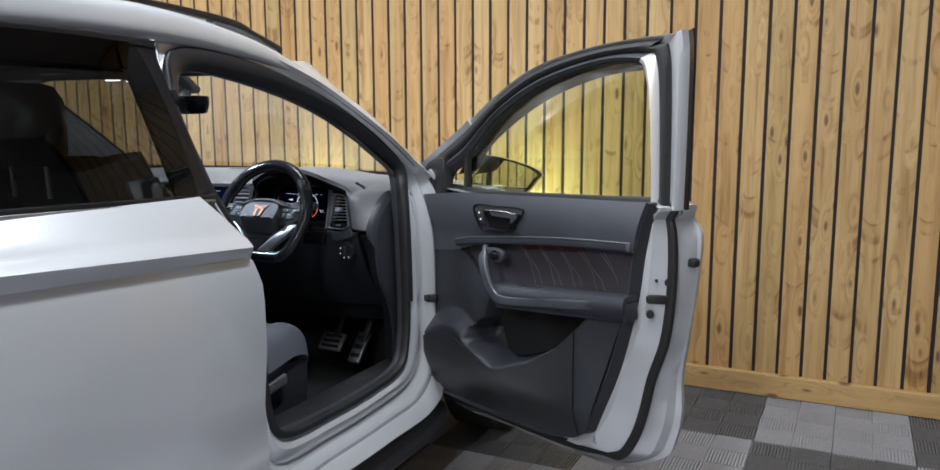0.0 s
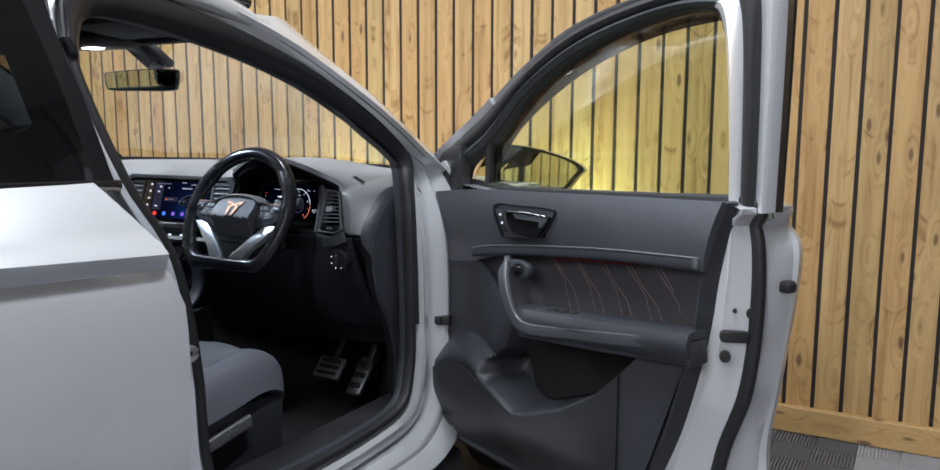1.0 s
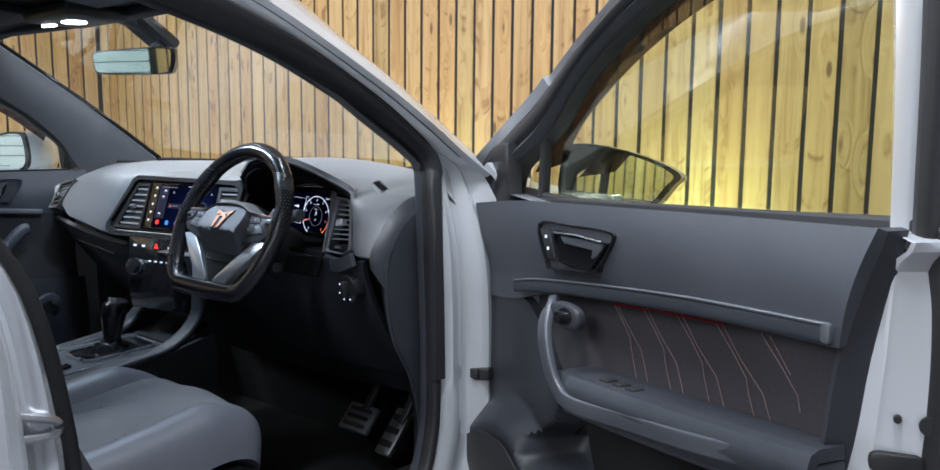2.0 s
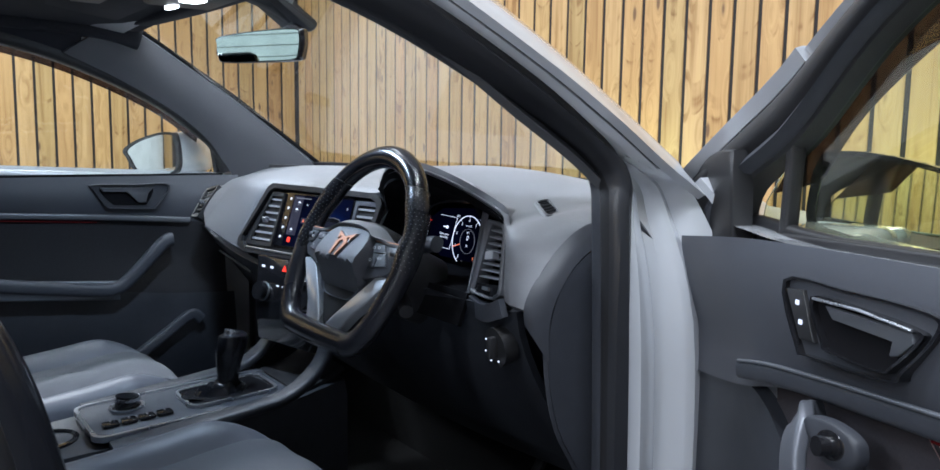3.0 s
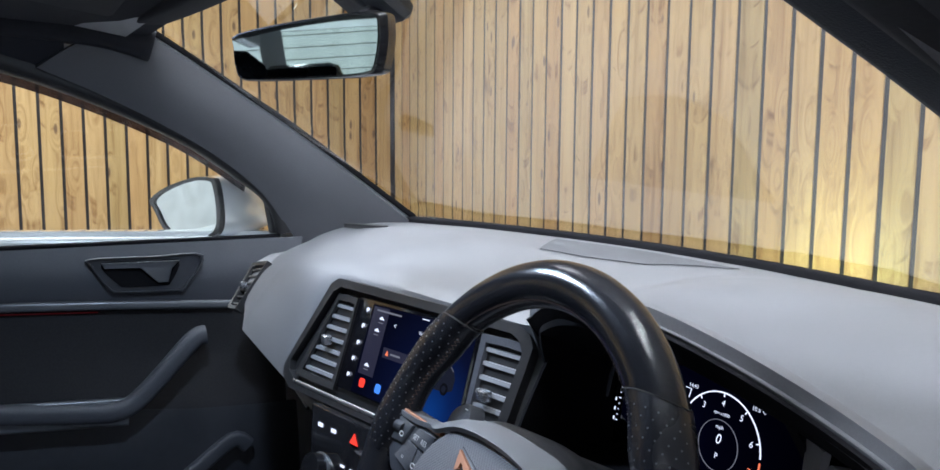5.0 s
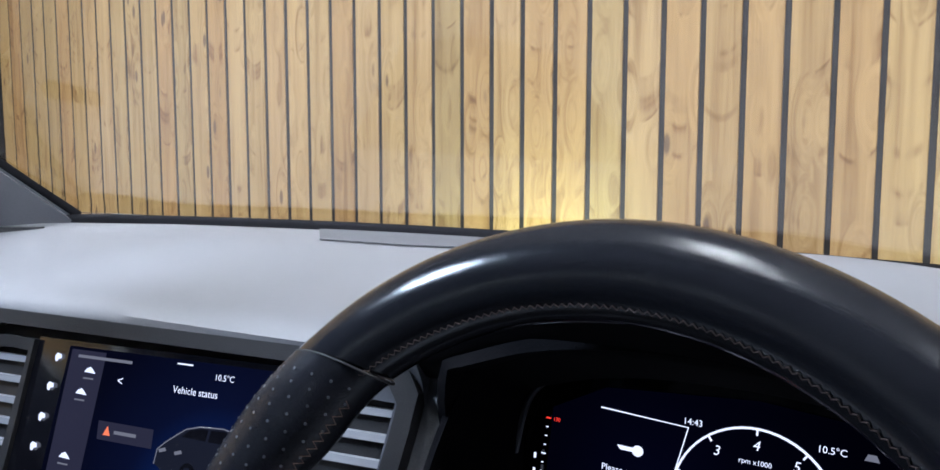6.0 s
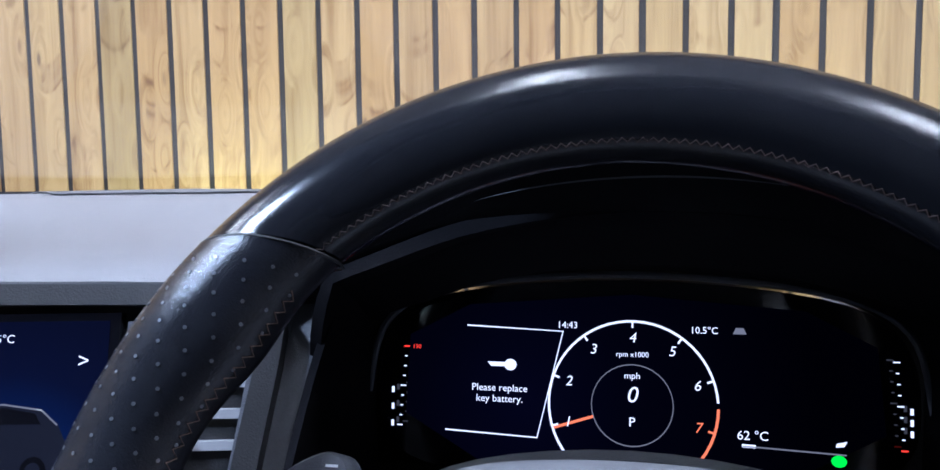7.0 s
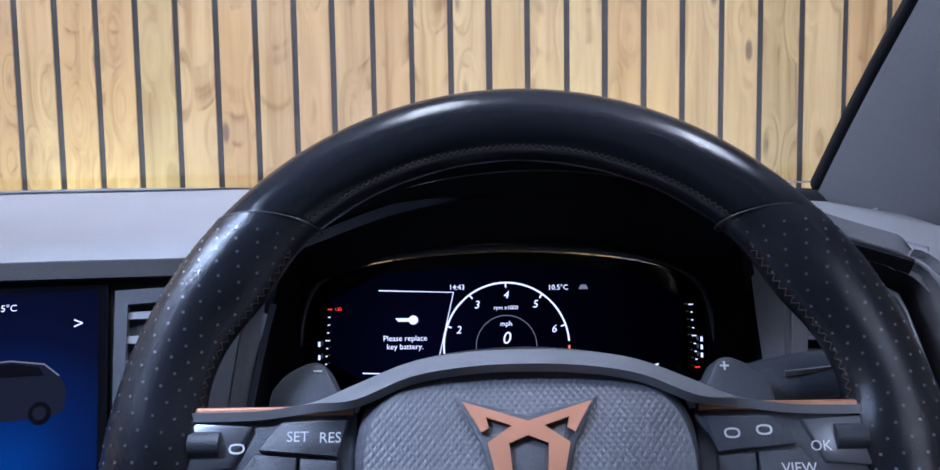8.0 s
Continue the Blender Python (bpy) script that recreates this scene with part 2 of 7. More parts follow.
PAINT = material("silver_white_paint", (0.75, 0.77, 0.81), 0.24, metal=0.38, coat=1.0, wear=0.0)
BLACK_GLOSS = material("black_gloss_trim", (0.012, 0.012, 0.014), 0.12, coat=0.6)
BLACK_PLASTIC = material("black_plastic", (0.022, 0.022, 0.024), 0.45, bump=0.25, bump_size=900)
FRAME_BLACK = material("satin_black_frame_cover", (0.023, 0.024, 0.028), 0.36, bump=0.15, bump_size=900)
RUBBER = material("black_rubber", (0.014, 0.014, 0.016), 0.55, bump=0.1)
SOFT = material("charcoal_soft_plastic", (0.068, 0.073, 0.088), 0.46, grain=0.12, size=500, bump=0.35, bump_size=1500)
DASH = material("grey_grained_dash_skin", (0.14, 0.144, 0.158), 0.55, grain=0.10, size=600, bump=0.4, bump_size=1600)
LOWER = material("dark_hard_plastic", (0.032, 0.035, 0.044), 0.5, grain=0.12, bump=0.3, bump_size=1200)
LINER = material("black_headliner_fabric", (0.022, 0.024, 0.033), 0.95, grain=0.2, size=700, bump=0.3, bump_size=900)
GRILLE = material("grey_grille_cloth", (0.075, 0.078, 0.088), 0.75, grain=0.3, size=900, bump=0.6, bump_size=1400)
VENT_FRAME = material("charcoal_vent_frame", (0.115, 0.119, 0.132), 0.5, grain=0.1, size=600, bump=0.3, bump_size=1200)
PILLAR = material("charcoal_pillar_trim", (0.096, 0.099, 0.110), 0.6, grain=0.1, size=600, bump=0.3, bump_size=1200)
LEATHER = material("black_smooth_leather", (0.012, 0.013, 0.017), 0.15, wear=0.03, bump=0.07, bump_size=1800)
PERFORATED = material("black_perforated_leather", (0.013, 0.014, 0.019), 0.25, bump=0.2, bump_size=1500)
BACK_SUEDE = material("black_suede", (0.032, 0.033, 0.038), 0.95, grain=0.22, size=160, bump=0.2, bump_size=900)
SUEDE = material("dark_grey_suede", (0.098, 0.103, 0.116), 0.95, grain=0.10, size=420, bump=0.2, bump_size=900)
BOLSTER = material("grey_leather", (0.104, 0.110, 0.134), 0.48, wear=0.05, bump=0.15, bump_size=900)
CARPET = material("black_carpet", (0.006, 0.006, 0.0065), 1.0, grain=0.4, size=900, bump=0.6, bump_size=900)
SATIN = material("satin_silver_trim", (0.56, 0.57, 0.60), 0.28, metal=0.9)
GREY_TRIM = material("satin_grey_trim", (0.16, 0.17, 0.19), 0.35, metal=0.5)
STEEL = material("brushed_steel", (0.48, 0.48, 0.50), 0.42, metal=1.0, grain=0.1, size=300)
COPPER = material("satin_copper", (0.47, 0.225, 0.135), 0.48, metal=0.6)
STITCH = material("pale_thread", (0.26, 0.24, 0.245), 0.8)
# dull door thread, its colour reddened for the glow of the red strip
GLOW_TINTED_THREAD = material("red_glow_tinted_thread", (0.25, 0.175, 0.17), 0.8)
STITCH_BROWN = material("copper_thread", (0.16, 0.095, 0.065), 0.8)
HOOD = material("matt_black_hood", (0.011, 0.011, 0.013), 0.9, spec=0.04, bump=0.3, bump_size=900)
CROWN_GREY = material("smooth_grey_plastic", (0.17, 0.175, 0.19), 0.42, bump=0.15, bump_size=1500)
WEAVE = material("grey_woven_look_plastic", (0.125, 0.130, 0.150), 0.40, bump=0.7, bump_size=420)


def woven(m, cell):
    """Crossed ribs in place of the noise relief of a material."""
    t = m.node_tree
    bump = [n for n in t.nodes if n.bl_idname == "ShaderNodeBump"][0]
    co = t.nodes.new("ShaderNodeTexCoord").outputs["Object"]
    waves = []
    for way in ("X", "Z"):
        w = node(t, "ShaderNodeTexWave", Scale=0.314 / cell, Distortion=0.3)
        w.bands_direction = way
        t.links.new(co, w.inputs[0])
        waves.append(w.outputs["Fac"])
    t.links.new(mix(t, waves[0], waves[1], 1.0, "DIFFERENCE"), bump.inputs["Height"])
    bump.inputs["Strength"].default_value, bump.inputs["Distance"].default_value = 0.45, 0.0006


woven(WEAVE, 0.0032)
CLEAR = glass("clear_glass", (0.945, 0.975, 0.93))
SIDE_GLASS = glass("green_side_glass", (0.78, 0.86, 0.66))
DARK_GLASS = glass("privacy_glass", (0.27, 0.285, 0.285))
SMOKE = glass("smoked_plastic", (0.06, 0.045, 0.055))
DIM_MIRROR = material("dimmed_mirror_glass", (0.46, 0.54, 0.53), 0.02, metal=1.0, wear=0.0)
MIRROR = material("mirror_glass", (0.78, 0.83, 0.82), 0.02, metal=1.0, wear=0.0)
TYRE = material("tyre_rubber", (0.018, 0.018, 0.018), 0.8, bump=0.4, bump_size=200)
SCREEN = material("black_screen_glass", (0.004, 0.004, 0.006), 0.08)
WHITE_GLOW = glow("white_graphics", (0.80, 0.84, 1.0), 1.3)
DIM_GLOW = glow("dim_graphics", (0.42, 0.43, 0.52), 0.42)
RED_GLOW = glow("red_graphics", (1.0, 0.05, 0.03), 1.4)
ORANGE_GLOW = glow("orange_graphics", (1.0, 0.22, 0.10), 1.1)
GREEN_GLOW = glow("green_graphics", (0.03, 0.9, 0.05), 1.1)
BLUE_GLOW = glow("blue_graphics", (0.08, 0.28, 1.0), 1.1)
PURPLE_GLOW = glow("purple_graphics", (0.30, 0.15, 0.9), 0.9)
CAR_GLOW = glow("dim_drawn_car", (0.020, 0.024, 0.045), 0.5)
COLUMN_GLOW = glow("dim_violet_grey_light", (0.045, 0.045, 0.085), 0.55)
NAVY_GLOW = backlight("navy_backlight", (0.070, -0.13, 0.925), [(0.0, (0.010, 0.085, 0.42)), (0.035, (0.006, 0.030, 0.17)), (0.075, (0.004, 0.008, 0.045)), (0.13, (0.002, 0.003, 0.016))], 0.48)
DIAL_GLOW = backlight("dial_backlight", (0.30, 0.0, 0.96), [(0.0, (0.010, 0.012, 0.075)), (0.06, (0.005, 0.006, 0.035)), (0.16, (0.001, 0.001, 0.010))], 0.10)
LAMP_GLOW = glow("lamp_white", (1.0, 1.0, 1.0), 9.0)
BATTEN_GLOW = glow("batten_diffuser", (0.95, 0.97, 1.0), 6.0)
AMBIENT_RED = glow("red_light_strip", (1.0, 0.05, 0.08), 0.028)
LOUVRE = material("satin_louvre", (0.33, 0.34, 0.37), 0.38, metal=0.3)

# ---- the garage ----
FRONT, LEFT, RIGHT, BACK, TALL = 1.516, -3.7, 4.2, -6.5, 3.3
floor = tagged(new("floor", bpy.data.meshes.new("floor")), "dark concrete under interlocking plastic floor tiles", "floor", kind="structure")
bm = box((RIGHT - LEFT + 0.6, FRONT - BACK + 0.6, 0.1), ((RIGHT + LEFT) / 2, (FRONT + BACK) / 2, -0.066))
bm.to_mesh(floor.data)
bm.free()
floor.data.materials.append(TILE_DARK)


def wall(name, label, size, centre, mat):
    return tagged(part(name, box(size, centre), mat), label, "wall", kind="structure")


wall_north = wall("wall_north", "black-backed wall clad in upright pine slats", (RIGHT - LEFT + 0.4, 0.12, TALL), ((RIGHT + LEFT) / 2, FRONT + 0.0635, TALL / 2 - 0.01), BACKING)
wall_west = wall("wall_west", "black-backed side wall clad in upright pine slats", (0.12, FRONT - BACK, TALL), (LEFT - 0.0635, (FRONT + BACK) / 2, TALL / 2 - 0.01), BACKING)
wall_east = wall("wall_east", "plain painted garage wall", (0.12, FRONT - BACK + 0.3, TALL), (RIGHT + 0.06, (FRONT + BACK) / 2, TALL / 2 - 0.01), PLASTER)
wall_south = wall("wall_south", "dark wall clad in upright pine slats round the shutter", (RIGHT - LEFT + 0.4, 0.12, TALL), ((RIGHT + LEFT) / 2, BACK - 0.0635, TALL / 2 - 0.01), BACKING)
ceiling = tagged(part("ceiling", box((RIGHT - LEFT + 0.6, FRONT - BACK + 0.6, 0.1), ((RIGHT + LEFT) / 2, (FRONT + BACK) / 2, TALL + 0.04)), CEILING), "painted garage ceiling", "ceiling", kind="structure")

# roller shutter of ribs in the back wall
door_1 = thing("door_1", "closed ribbed white roller shutter", "roller shutter", (0, BACK + 0.02, 0), kind="structure")
rib = link_mesh("slat", *sweep([(-1.6, 0, 0), (1.6, 0, 0)], [(-0.03, -0.046), (0.012, -0.034), (0.022, 0), (0.012, 0.034), (-0.03, 0.046)]), SHUTTER, door_1)
rib.location = (-1.9, 0, 0.06)
for i in range(1, 28):
    r = rib.copy()
    scene.collection.objects.link(r)
    r.location = (-1.9, 0, 0.06 + 0.1 * i)

# ceiling battens: the light of the place
for k, (x, y, w) in enumerate(((1.6, -0.9, 76), (0.0, -0.6, 36), (-2.3, -0.6, 100), (1.7, -3.4, 24), (0.0, -3.6, 45), (-2.3, -3.4, 60), (1.6, -5.5, 110), (-1.6, -5.5, 60))):
    batten = thing("ceiling_light", "long white batten light on the ceiling", "ceiling light", (x, y, TALL - 0.05), "ceiling battens")
    part("housing", box((0.12, 1.5, 0.04), (0, 0, 0.022), 0.008), SHUTTER, batten)
    part("diffuser", box((0.09, 1.44, 0.03), (0, 0, -0.012), 0.01), BATTEN_GLOW, batten)
    lamp = bpy.data.lights.new("batten_lamp", "AREA")
    lamp.shape, lamp.size, lamp.size_y, lamp.energy, lamp.color = "RECTANGLE", 0.12, 1.44, w, (0.97, 0.985, 1.0)
    light = new("batten_lamp", lamp)
    light.parent = batten
    light.location = (0, 0, -0.035)


# ---- the car ----
car = thing("car", "silver-white family car with its driver's door wide open", "car")


def mirrored(points):
    return [(-p[0], p[1], p[2]) for p in points]


def strip(a, b, thick=0.004, bulge=0.0, per=5, way=None):
    """A skin between two smooth lines of equally many points."""
    a, b = spline(a, per), spline(b, per)
    n = len(a) - 1

    def fn(u, v):
        i = min(int(round(u * n)), n)
        p = a[i].lerp(b[i], v)
        if bulge:
            p = p + Vector(way) * bulge * math.sin(math.pi * v)
        return p

    return sheet(fn, n, 6 if bulge else 2, thick)


# outline of the door opening: inner seal line, and the outer edge of the body
SEAL = [(0.80, -0.52, 0.452), (0.80, -0.28, 0.455), (0.80, -0.13, 0.480), (0.795, -0.082, 0.56), (0.792, -0.070, 0.68), (0.788, -0.074, 0.90), (0.775, -0.069, 1.045), (0.763, -0.064, 1.092), (0.750, -0.083, 1.130), (0.727, -0.178, 1.194),
        (0.696, -0.36, 1.288), (0.672, -0.56, 1.350), (0.664, -0.79, 1.388), (0.668, -0.890, 1.375), (0.69, -0.925, 1.30), (0.75, -0.882, 1.10), (0.772, -0.805, 0.95), (0.772, -0.764, 0.75), (0.780, -0.757, 0.56), (0.80, -0.725, 0.47)]
RIMS = [(0.866, -0.52, 0.30), (0.866, -0.28, 0.30), (0.866, -0.02, 0.31), (0.868, 0.10, 0.42), (0.87, 0.11, 0.62), (0.865, 0.10, 0.90), (0.806, 0.066, 1.068), (0.800, -0.010, 1.112), (0.790, -0.10, 1.172), (0.768, -0.215, 1.246),
        (0.722, -0.40, 1.352), (0.686, -0.62, 1.436), (0.672, -0.80, 1.462), (0.670, -0.935, 1.452), (0.706, -0.962, 1.36), (0.785, -0.925, 1.11), (0.835, -0.885, 0.97), (0.835, -0.866, 0.75), (0.840, -0.866, 0.50), (0.862, -0.80, 0.31)]


def inward(p, q, d):
    v = Vector(q) - Vector(p)
    return Vector(p) + v.normalized() * d


jamb_in = spline([inward(a, b, 0.012) for a, b in zip(SEAL, RIMS)], 5, True)
# outer edge of the rubber over the window: the seal fills the inner half of the frame there
LEDGE = [Vector(a).lerp(Vector(b), {4: 0.01, 5: 0.02, 6: 0.06, 7: 0.18, 8: 0.36}.get(i, 0.52)) + Vector((0.004, 0, 0)) for i, (a, b) in enumerate(zip(SEAL, RIMS))]
FLANGE = [LEDGE[i] if 8 <= i <= 13 else Vector(b) for i, b in enumerate(RIMS)]
jamb_out = spline(FLANGE, 5, True)
n = len(jamb_in)
rings = []
for a, b in zip(jamb_in, jamb_out):
    mid = a.lerp(b, 0.45) + Vector((-0.018, 0, 0))
    w = min(max((1.16 - a.z) / 0.12, 0.12), 1.0)
    rings.append([a, a.lerp(b, 0.14) + Vector((0.006, 0, 0)) * w, a.lerp(b, 0.28) + Vector((-0.006, 0, 0)) * w, a.lerp(b, 0.37) + Vector((-0.020, 0, 0)) * w, a.lerp(b, 0.48) + Vector((-0.022, 0, 0)) * w, a.lerp(b, 0.56) + Vector((-0.010, 0, 0)) * w, a.lerp(b, 0.64) + Vector((-0.008, 0, 0)) * w, a.lerp(b, 0.74) + Vector((-0.018, 0, 0)) * w, a.lerp(b, 0.88) + Vector((-0.004, 0, 0)) * w, b, b + Vector((-0.01, 0, 0)), mid + Vector((-0.03, 0, 0)), a + Vector((-0.03, 0, 0))])
part("door_jamb", loft(rings, True, False, True), PAINT, car, "silver-white door frame of the body")
part("side_frame_skin", strip(FLANGE[7:15], RIMS[7:15], 0.003, -0.005, 5, (0.8, 0, 0.6)), PAINT, car, "silver-white outer skin over the door opening")
part("door_seal", sweep(spline(SEAL, 5, True), rounded(0.020, 0.030, 0.008), (1, 0, 0), True), RUBBER, car, "black rubber seal round the door opening")
part("frame_cover", strip([Vector(p) + Vector((0.004, 0, 0)) for p in SEAL[4:15]], [p + Vector((0.006, 0, 0)) for p in LEDGE[4:15]], 0.012, 0.006, 5, (1, 0, 0)), FRAME_BLACK, car, "black cover along the window edge of the opening")
part("frame_lip", sweep(spline([p + Vector((0.005, 0, 0)) for p in LEDGE[4:15]], 5), rounded(0.012, 0.014, 0.005), (1, 0, 0)), RUBBER, car)
seal_in = [Vector(p) + (Vector((0.74, -0.45, 0.95)) - Vector(p)).normalized() * 0.001 + Vector((-0.018, 0, 0)) for p in SEAL]
part("opening_trim", sweep(spline(seal_in, 5, True), rounded(0.016, 0.026, 0.006), (1, 0, 0), True), LOWER, car, "charcoal trim inside the door opening")
part("sill", box((0.12, 0.95, 0.08), (0.715, -0.42, 0.41), 0.02), RUBBER, car, "black door sill trim")
part("rocker", sweep([(0.80, 0.10, 0.235), (0.80, -0.9, 0.235)], rounded(0.10, 0.12, 0.03)), LOWER, car)
part("rocker", sweep([(-0.80, 0.30, 0.28), (-0.80, -1.4, 0.28)], rounded(0.12, 0.14, 0.03)), LOWER, car)

# side panels: (half width, height) from the sill up to the window line
SIDE = [(0.800, 0.30), (0.852, 0.36), (0.872, 0.46), (0.868, 0.52), (0.876, 0.62), (0.884, 0.75), (0.886, 0.86), (0.880, 0.94), (0.874, 0.966), (0.893, 0.990), (0.874, 1.008), (0.850, 1.045), (0.824, 1.078), (0.806, 1.098)]


def taper(y):
    if y > 0.6:
        return 1 - 0.20 * ((y - 0.6) / 0.60) ** 2
    if y < -1.9:
        return 1 - 0.12 * ((-1.9 - y) / 0.75) ** 2
    return 1.0


def drop(y):
    """How far the shoulder falls towards the nose."""
    ease = min(max((y - 0.12) / 0.14, 0), 1)
    return 0.045 * ease * ease * (3 - 2 * ease) + (0.0 if y < 0.2 else 0.17 * ((y - 0.2) / 1.05) ** 1.3)


def side_panel(name, sign, front, rear, label="", nu=14, arch=None, belt=None):
    """Body side between two lines of y by height."""
    n = len(SIDE) - 1

    def fn(u, v):
        k = v * n
        i = min(int(k), n - 1)
        x, z = lerp(SIDE[i], SIDE[i + 1], k - i)
        y = front(z) + (rear(z) - front(z)) * u
        z += 0.07 * min(max(0, -0.90 - y), 0.8) * math.exp(-((z - 0.985) / 0.045) ** 2)
        z = z - drop(y) * max(0, (z - 0.3) / 0.8)
        if belt:
            z = min(z, belt(y))
        if arch:
            d = math.hypot(y - arch[0], z - 0.34)
            if d < 0.37:
                up = 0.34 + math.sqrt(max(0.37 ** 2 - (y - arch[0]) ** 2, 0))
                z = max(z, min(up, 1.0))
        return (sign * x * taper(y), y, z)

    return part(name, sheet(fn, nu, n * 2, 0.012 * sign), PAINT, car, label, 30)


def edge_b(z):
    return float(np.interp(z, [0.3, 0.5, 0.62, 0.75, 0.9, 1.0, 1.1], [-0.90, -0.868, -0.885, -0.880, -0.885, -0.925, -0.985]))


for s in (1, -1):
    side_panel("rear_door_skin", s, edge_b, lambda z: -1.62 - 0.1 * (z > 0.8), "silver-white rear door, closed")
    side_panel("rear_wing", s, lambda z: -1.628 - 0.1 * (z > 0.8), lambda z: -2.55 + 0.1 * abs(z - 0.7), "", 30, (-1.88, 0.34))
    side_panel("front_wing", s, lambda z: 0.122 - 0.05 * max(0, z - 0.95) / 0.15, lambda z: 1.10, "", 30, (0.68, 0.34))
side_panel("front_door_skin", -1, lambda z: 0.112, lambda z: edge_b(z) + 0.008, "silver-white passenger door, closed", belt=lambda y: 1.024 - 0.043 * y)


# bonnet, nose, tail, roof
def bonnet_at(u, v):
    x = (2 * u - 1) * 0.80
    y = 0.33 + v * 0.80 - 0.10 * abs(2 * u - 1) ** 2.2 * (0.6 + 0.9 * v)
    return (x * taper(y), y, 1.020 - 0.20 * v ** 1.6 - 0.03 * abs(2 * u - 1) ** 3 + 0.010 * (1 if abs(2 * u - 1) > 0.55 else 0))


part("bonnet", sheet(bonnet_at, 20, 14, -0.02), PAINT, car, "silver-white bonnet")
part("nose", sheet(lambda u, v: ((2 * u - 1) * 0.68, 1.13 + 0.06 * math.sin(math.pi * v) - 0.16 * abs(2 * u - 1) ** 3, 0.28 + 0.54 * v), 16, 10, -0.03), PAINT, car, "silver-white front bumper")
part("grille", plate(rounded(0.72, 0.20, 0.06), lambda a, b, c: (a, 1.195 + c, 0.62 + b), 0.03, 0.01), BLACK_GLOSS, car)
def tail_at(u, v):
    return ((2 * u - 1) * (0.74 - 0.14 * v), -2.52 + 0.40 * max(0, v - 0.5) ** 1.3 * 1.6 + 0.10 * abs(2 * u - 1) ** 3, 0.30 + 1.14 * v)


part("tailgate", sheet(lambda u, v: tail_at(u, 0.66 * v), 14, 10, 0.03), PAINT, car, "silver-white tailgate")
rear_pane = part("rear_window", sheet(lambda u, v: tail_at(0.06 + 0.88 * u, 0.665 + 0.30 * v), 14, 8, 0.004), CLEAR, car, "clear rear window")
rear_pane.visible_shadow = False
for k in (0.0, 0.94):
    part("rear_pillar", sheet(lambda u, v: tail_at(k + 0.06 * u, 0.665 + 0.33 * v), 3, 8, 0.03), PAINT, car)


def roof_at(u, v):
    y = -0.36 - v * 1.80
    x = (2 * u - 1) * (0.60 - 0.03 * v)
    return (x, y + 0.10 * (1 - abs(2 * u - 1) ** 2) * (1 - v) ** 3, 1.515 - 0.06 * abs(2 * u - 1) ** 2.4 - 0.075 * (1 - v) ** 5 - 0.05 * v ** 3)


part("roof", sheet(roof_at, 16, 20, 0.02), PAINT, car, "silver-white roof")
RAILS = [(0.702, -0.44, 1.392), (0.688, -0.56, 1.432), (0.676, -0.70, 1.460), (0.668, -0.93, 1.484), (0.664, -1.3, 1.488), (0.655, -1.8, 1.470), (0.63, -2.2, 1.40)]
for s in (1, -1):
    f = (lambda q: q) if s == 1 else mirrored
    part("cant_rail", sweep(spline(f([(p[0] - 0.004, p[1], p[2] - 0.008) for p in RAILS]), 5), rounded(0.080, 0.080, 0.030), (0, 0, 1), False, lambda t: min(1.0, 0.30 + 1.3 * t)), PAINT, car, "silver-white roof edge")
    part("roof_rail", sweep(spline(f([(0.575, -0.40, 1.462), (0.572, -0.50, 1.492), (0.57, -0.62, 1.522), (0.57, -1.0, 1.538), (0.565, -1.6, 1.532), (0.555, -2.1, 1.49)]), 6), rounded(0.034, 0.022, 0.009), (0, 0, 1)), BLACK_GLOSS, car, "black roof rail")
    part("rail_foot", sweep(spline(f([(0.575, -0.42, 1.458), (0.572, -0.55, 1.492), (0.57, -0.66, 1.510)]), 4), rounded(0.028, 0.03, 0.01), (0, 0, 1)), GREY_TRIM, car)

# windscreen pillars: outside skin, inside trim
W_OUT = [(0.669, 0.20, 1.072), (0.658, 0.090, 1.150), (0.650, -0.045, 1.245), (0.642, -0.135, 1.302), (0.630, -0.235, 1.364), (0.616, -0.330, 1.420)]
A_OUT = [(0.806, 0.066, 1.068), (0.800, -0.010, 1.112), (0.790, -0.10, 1.172), (0.768, -0.215, 1.246), (0.722, -0.40, 1.352), (0.694, -0.56, 1.414)]
A_RIDGE = [(0.79, 0.03, 1.112), (0.767, -0.044, 1.172), (0.761, -0.145, 1.232), (0.752, -0.23, 1.279), (0.706, -0.321, 1.348), (0.678, -0.443, 1.418)]
A_IN = [(0.775, 0.02, 0.99), (0.765, -0.035, 1.045), (0.742, -0.11, 1.115), (0.722, -0.20, 1.178), (0.704, -0.29, 1.242), (0.684, -0.39, 1.30), (0.662, -0.50, 1.352)]
W_IN = [(0.668, 0.225, 1.035)] + [(p[0] - 0.006, p[1] - 0.016, p[2] - 0.006) for p in W_OUT]
WINDOW_IN = [(0.755, 0.0, 1.00), (0.745, -0.045, 1.055), (0.712, -0.105, 1.130), (0.690, -0.19, 1.198), (0.672, -0.28, 1.250), (0.654, -0.38, 1.298), (0.636, -0.48, 1.338)]
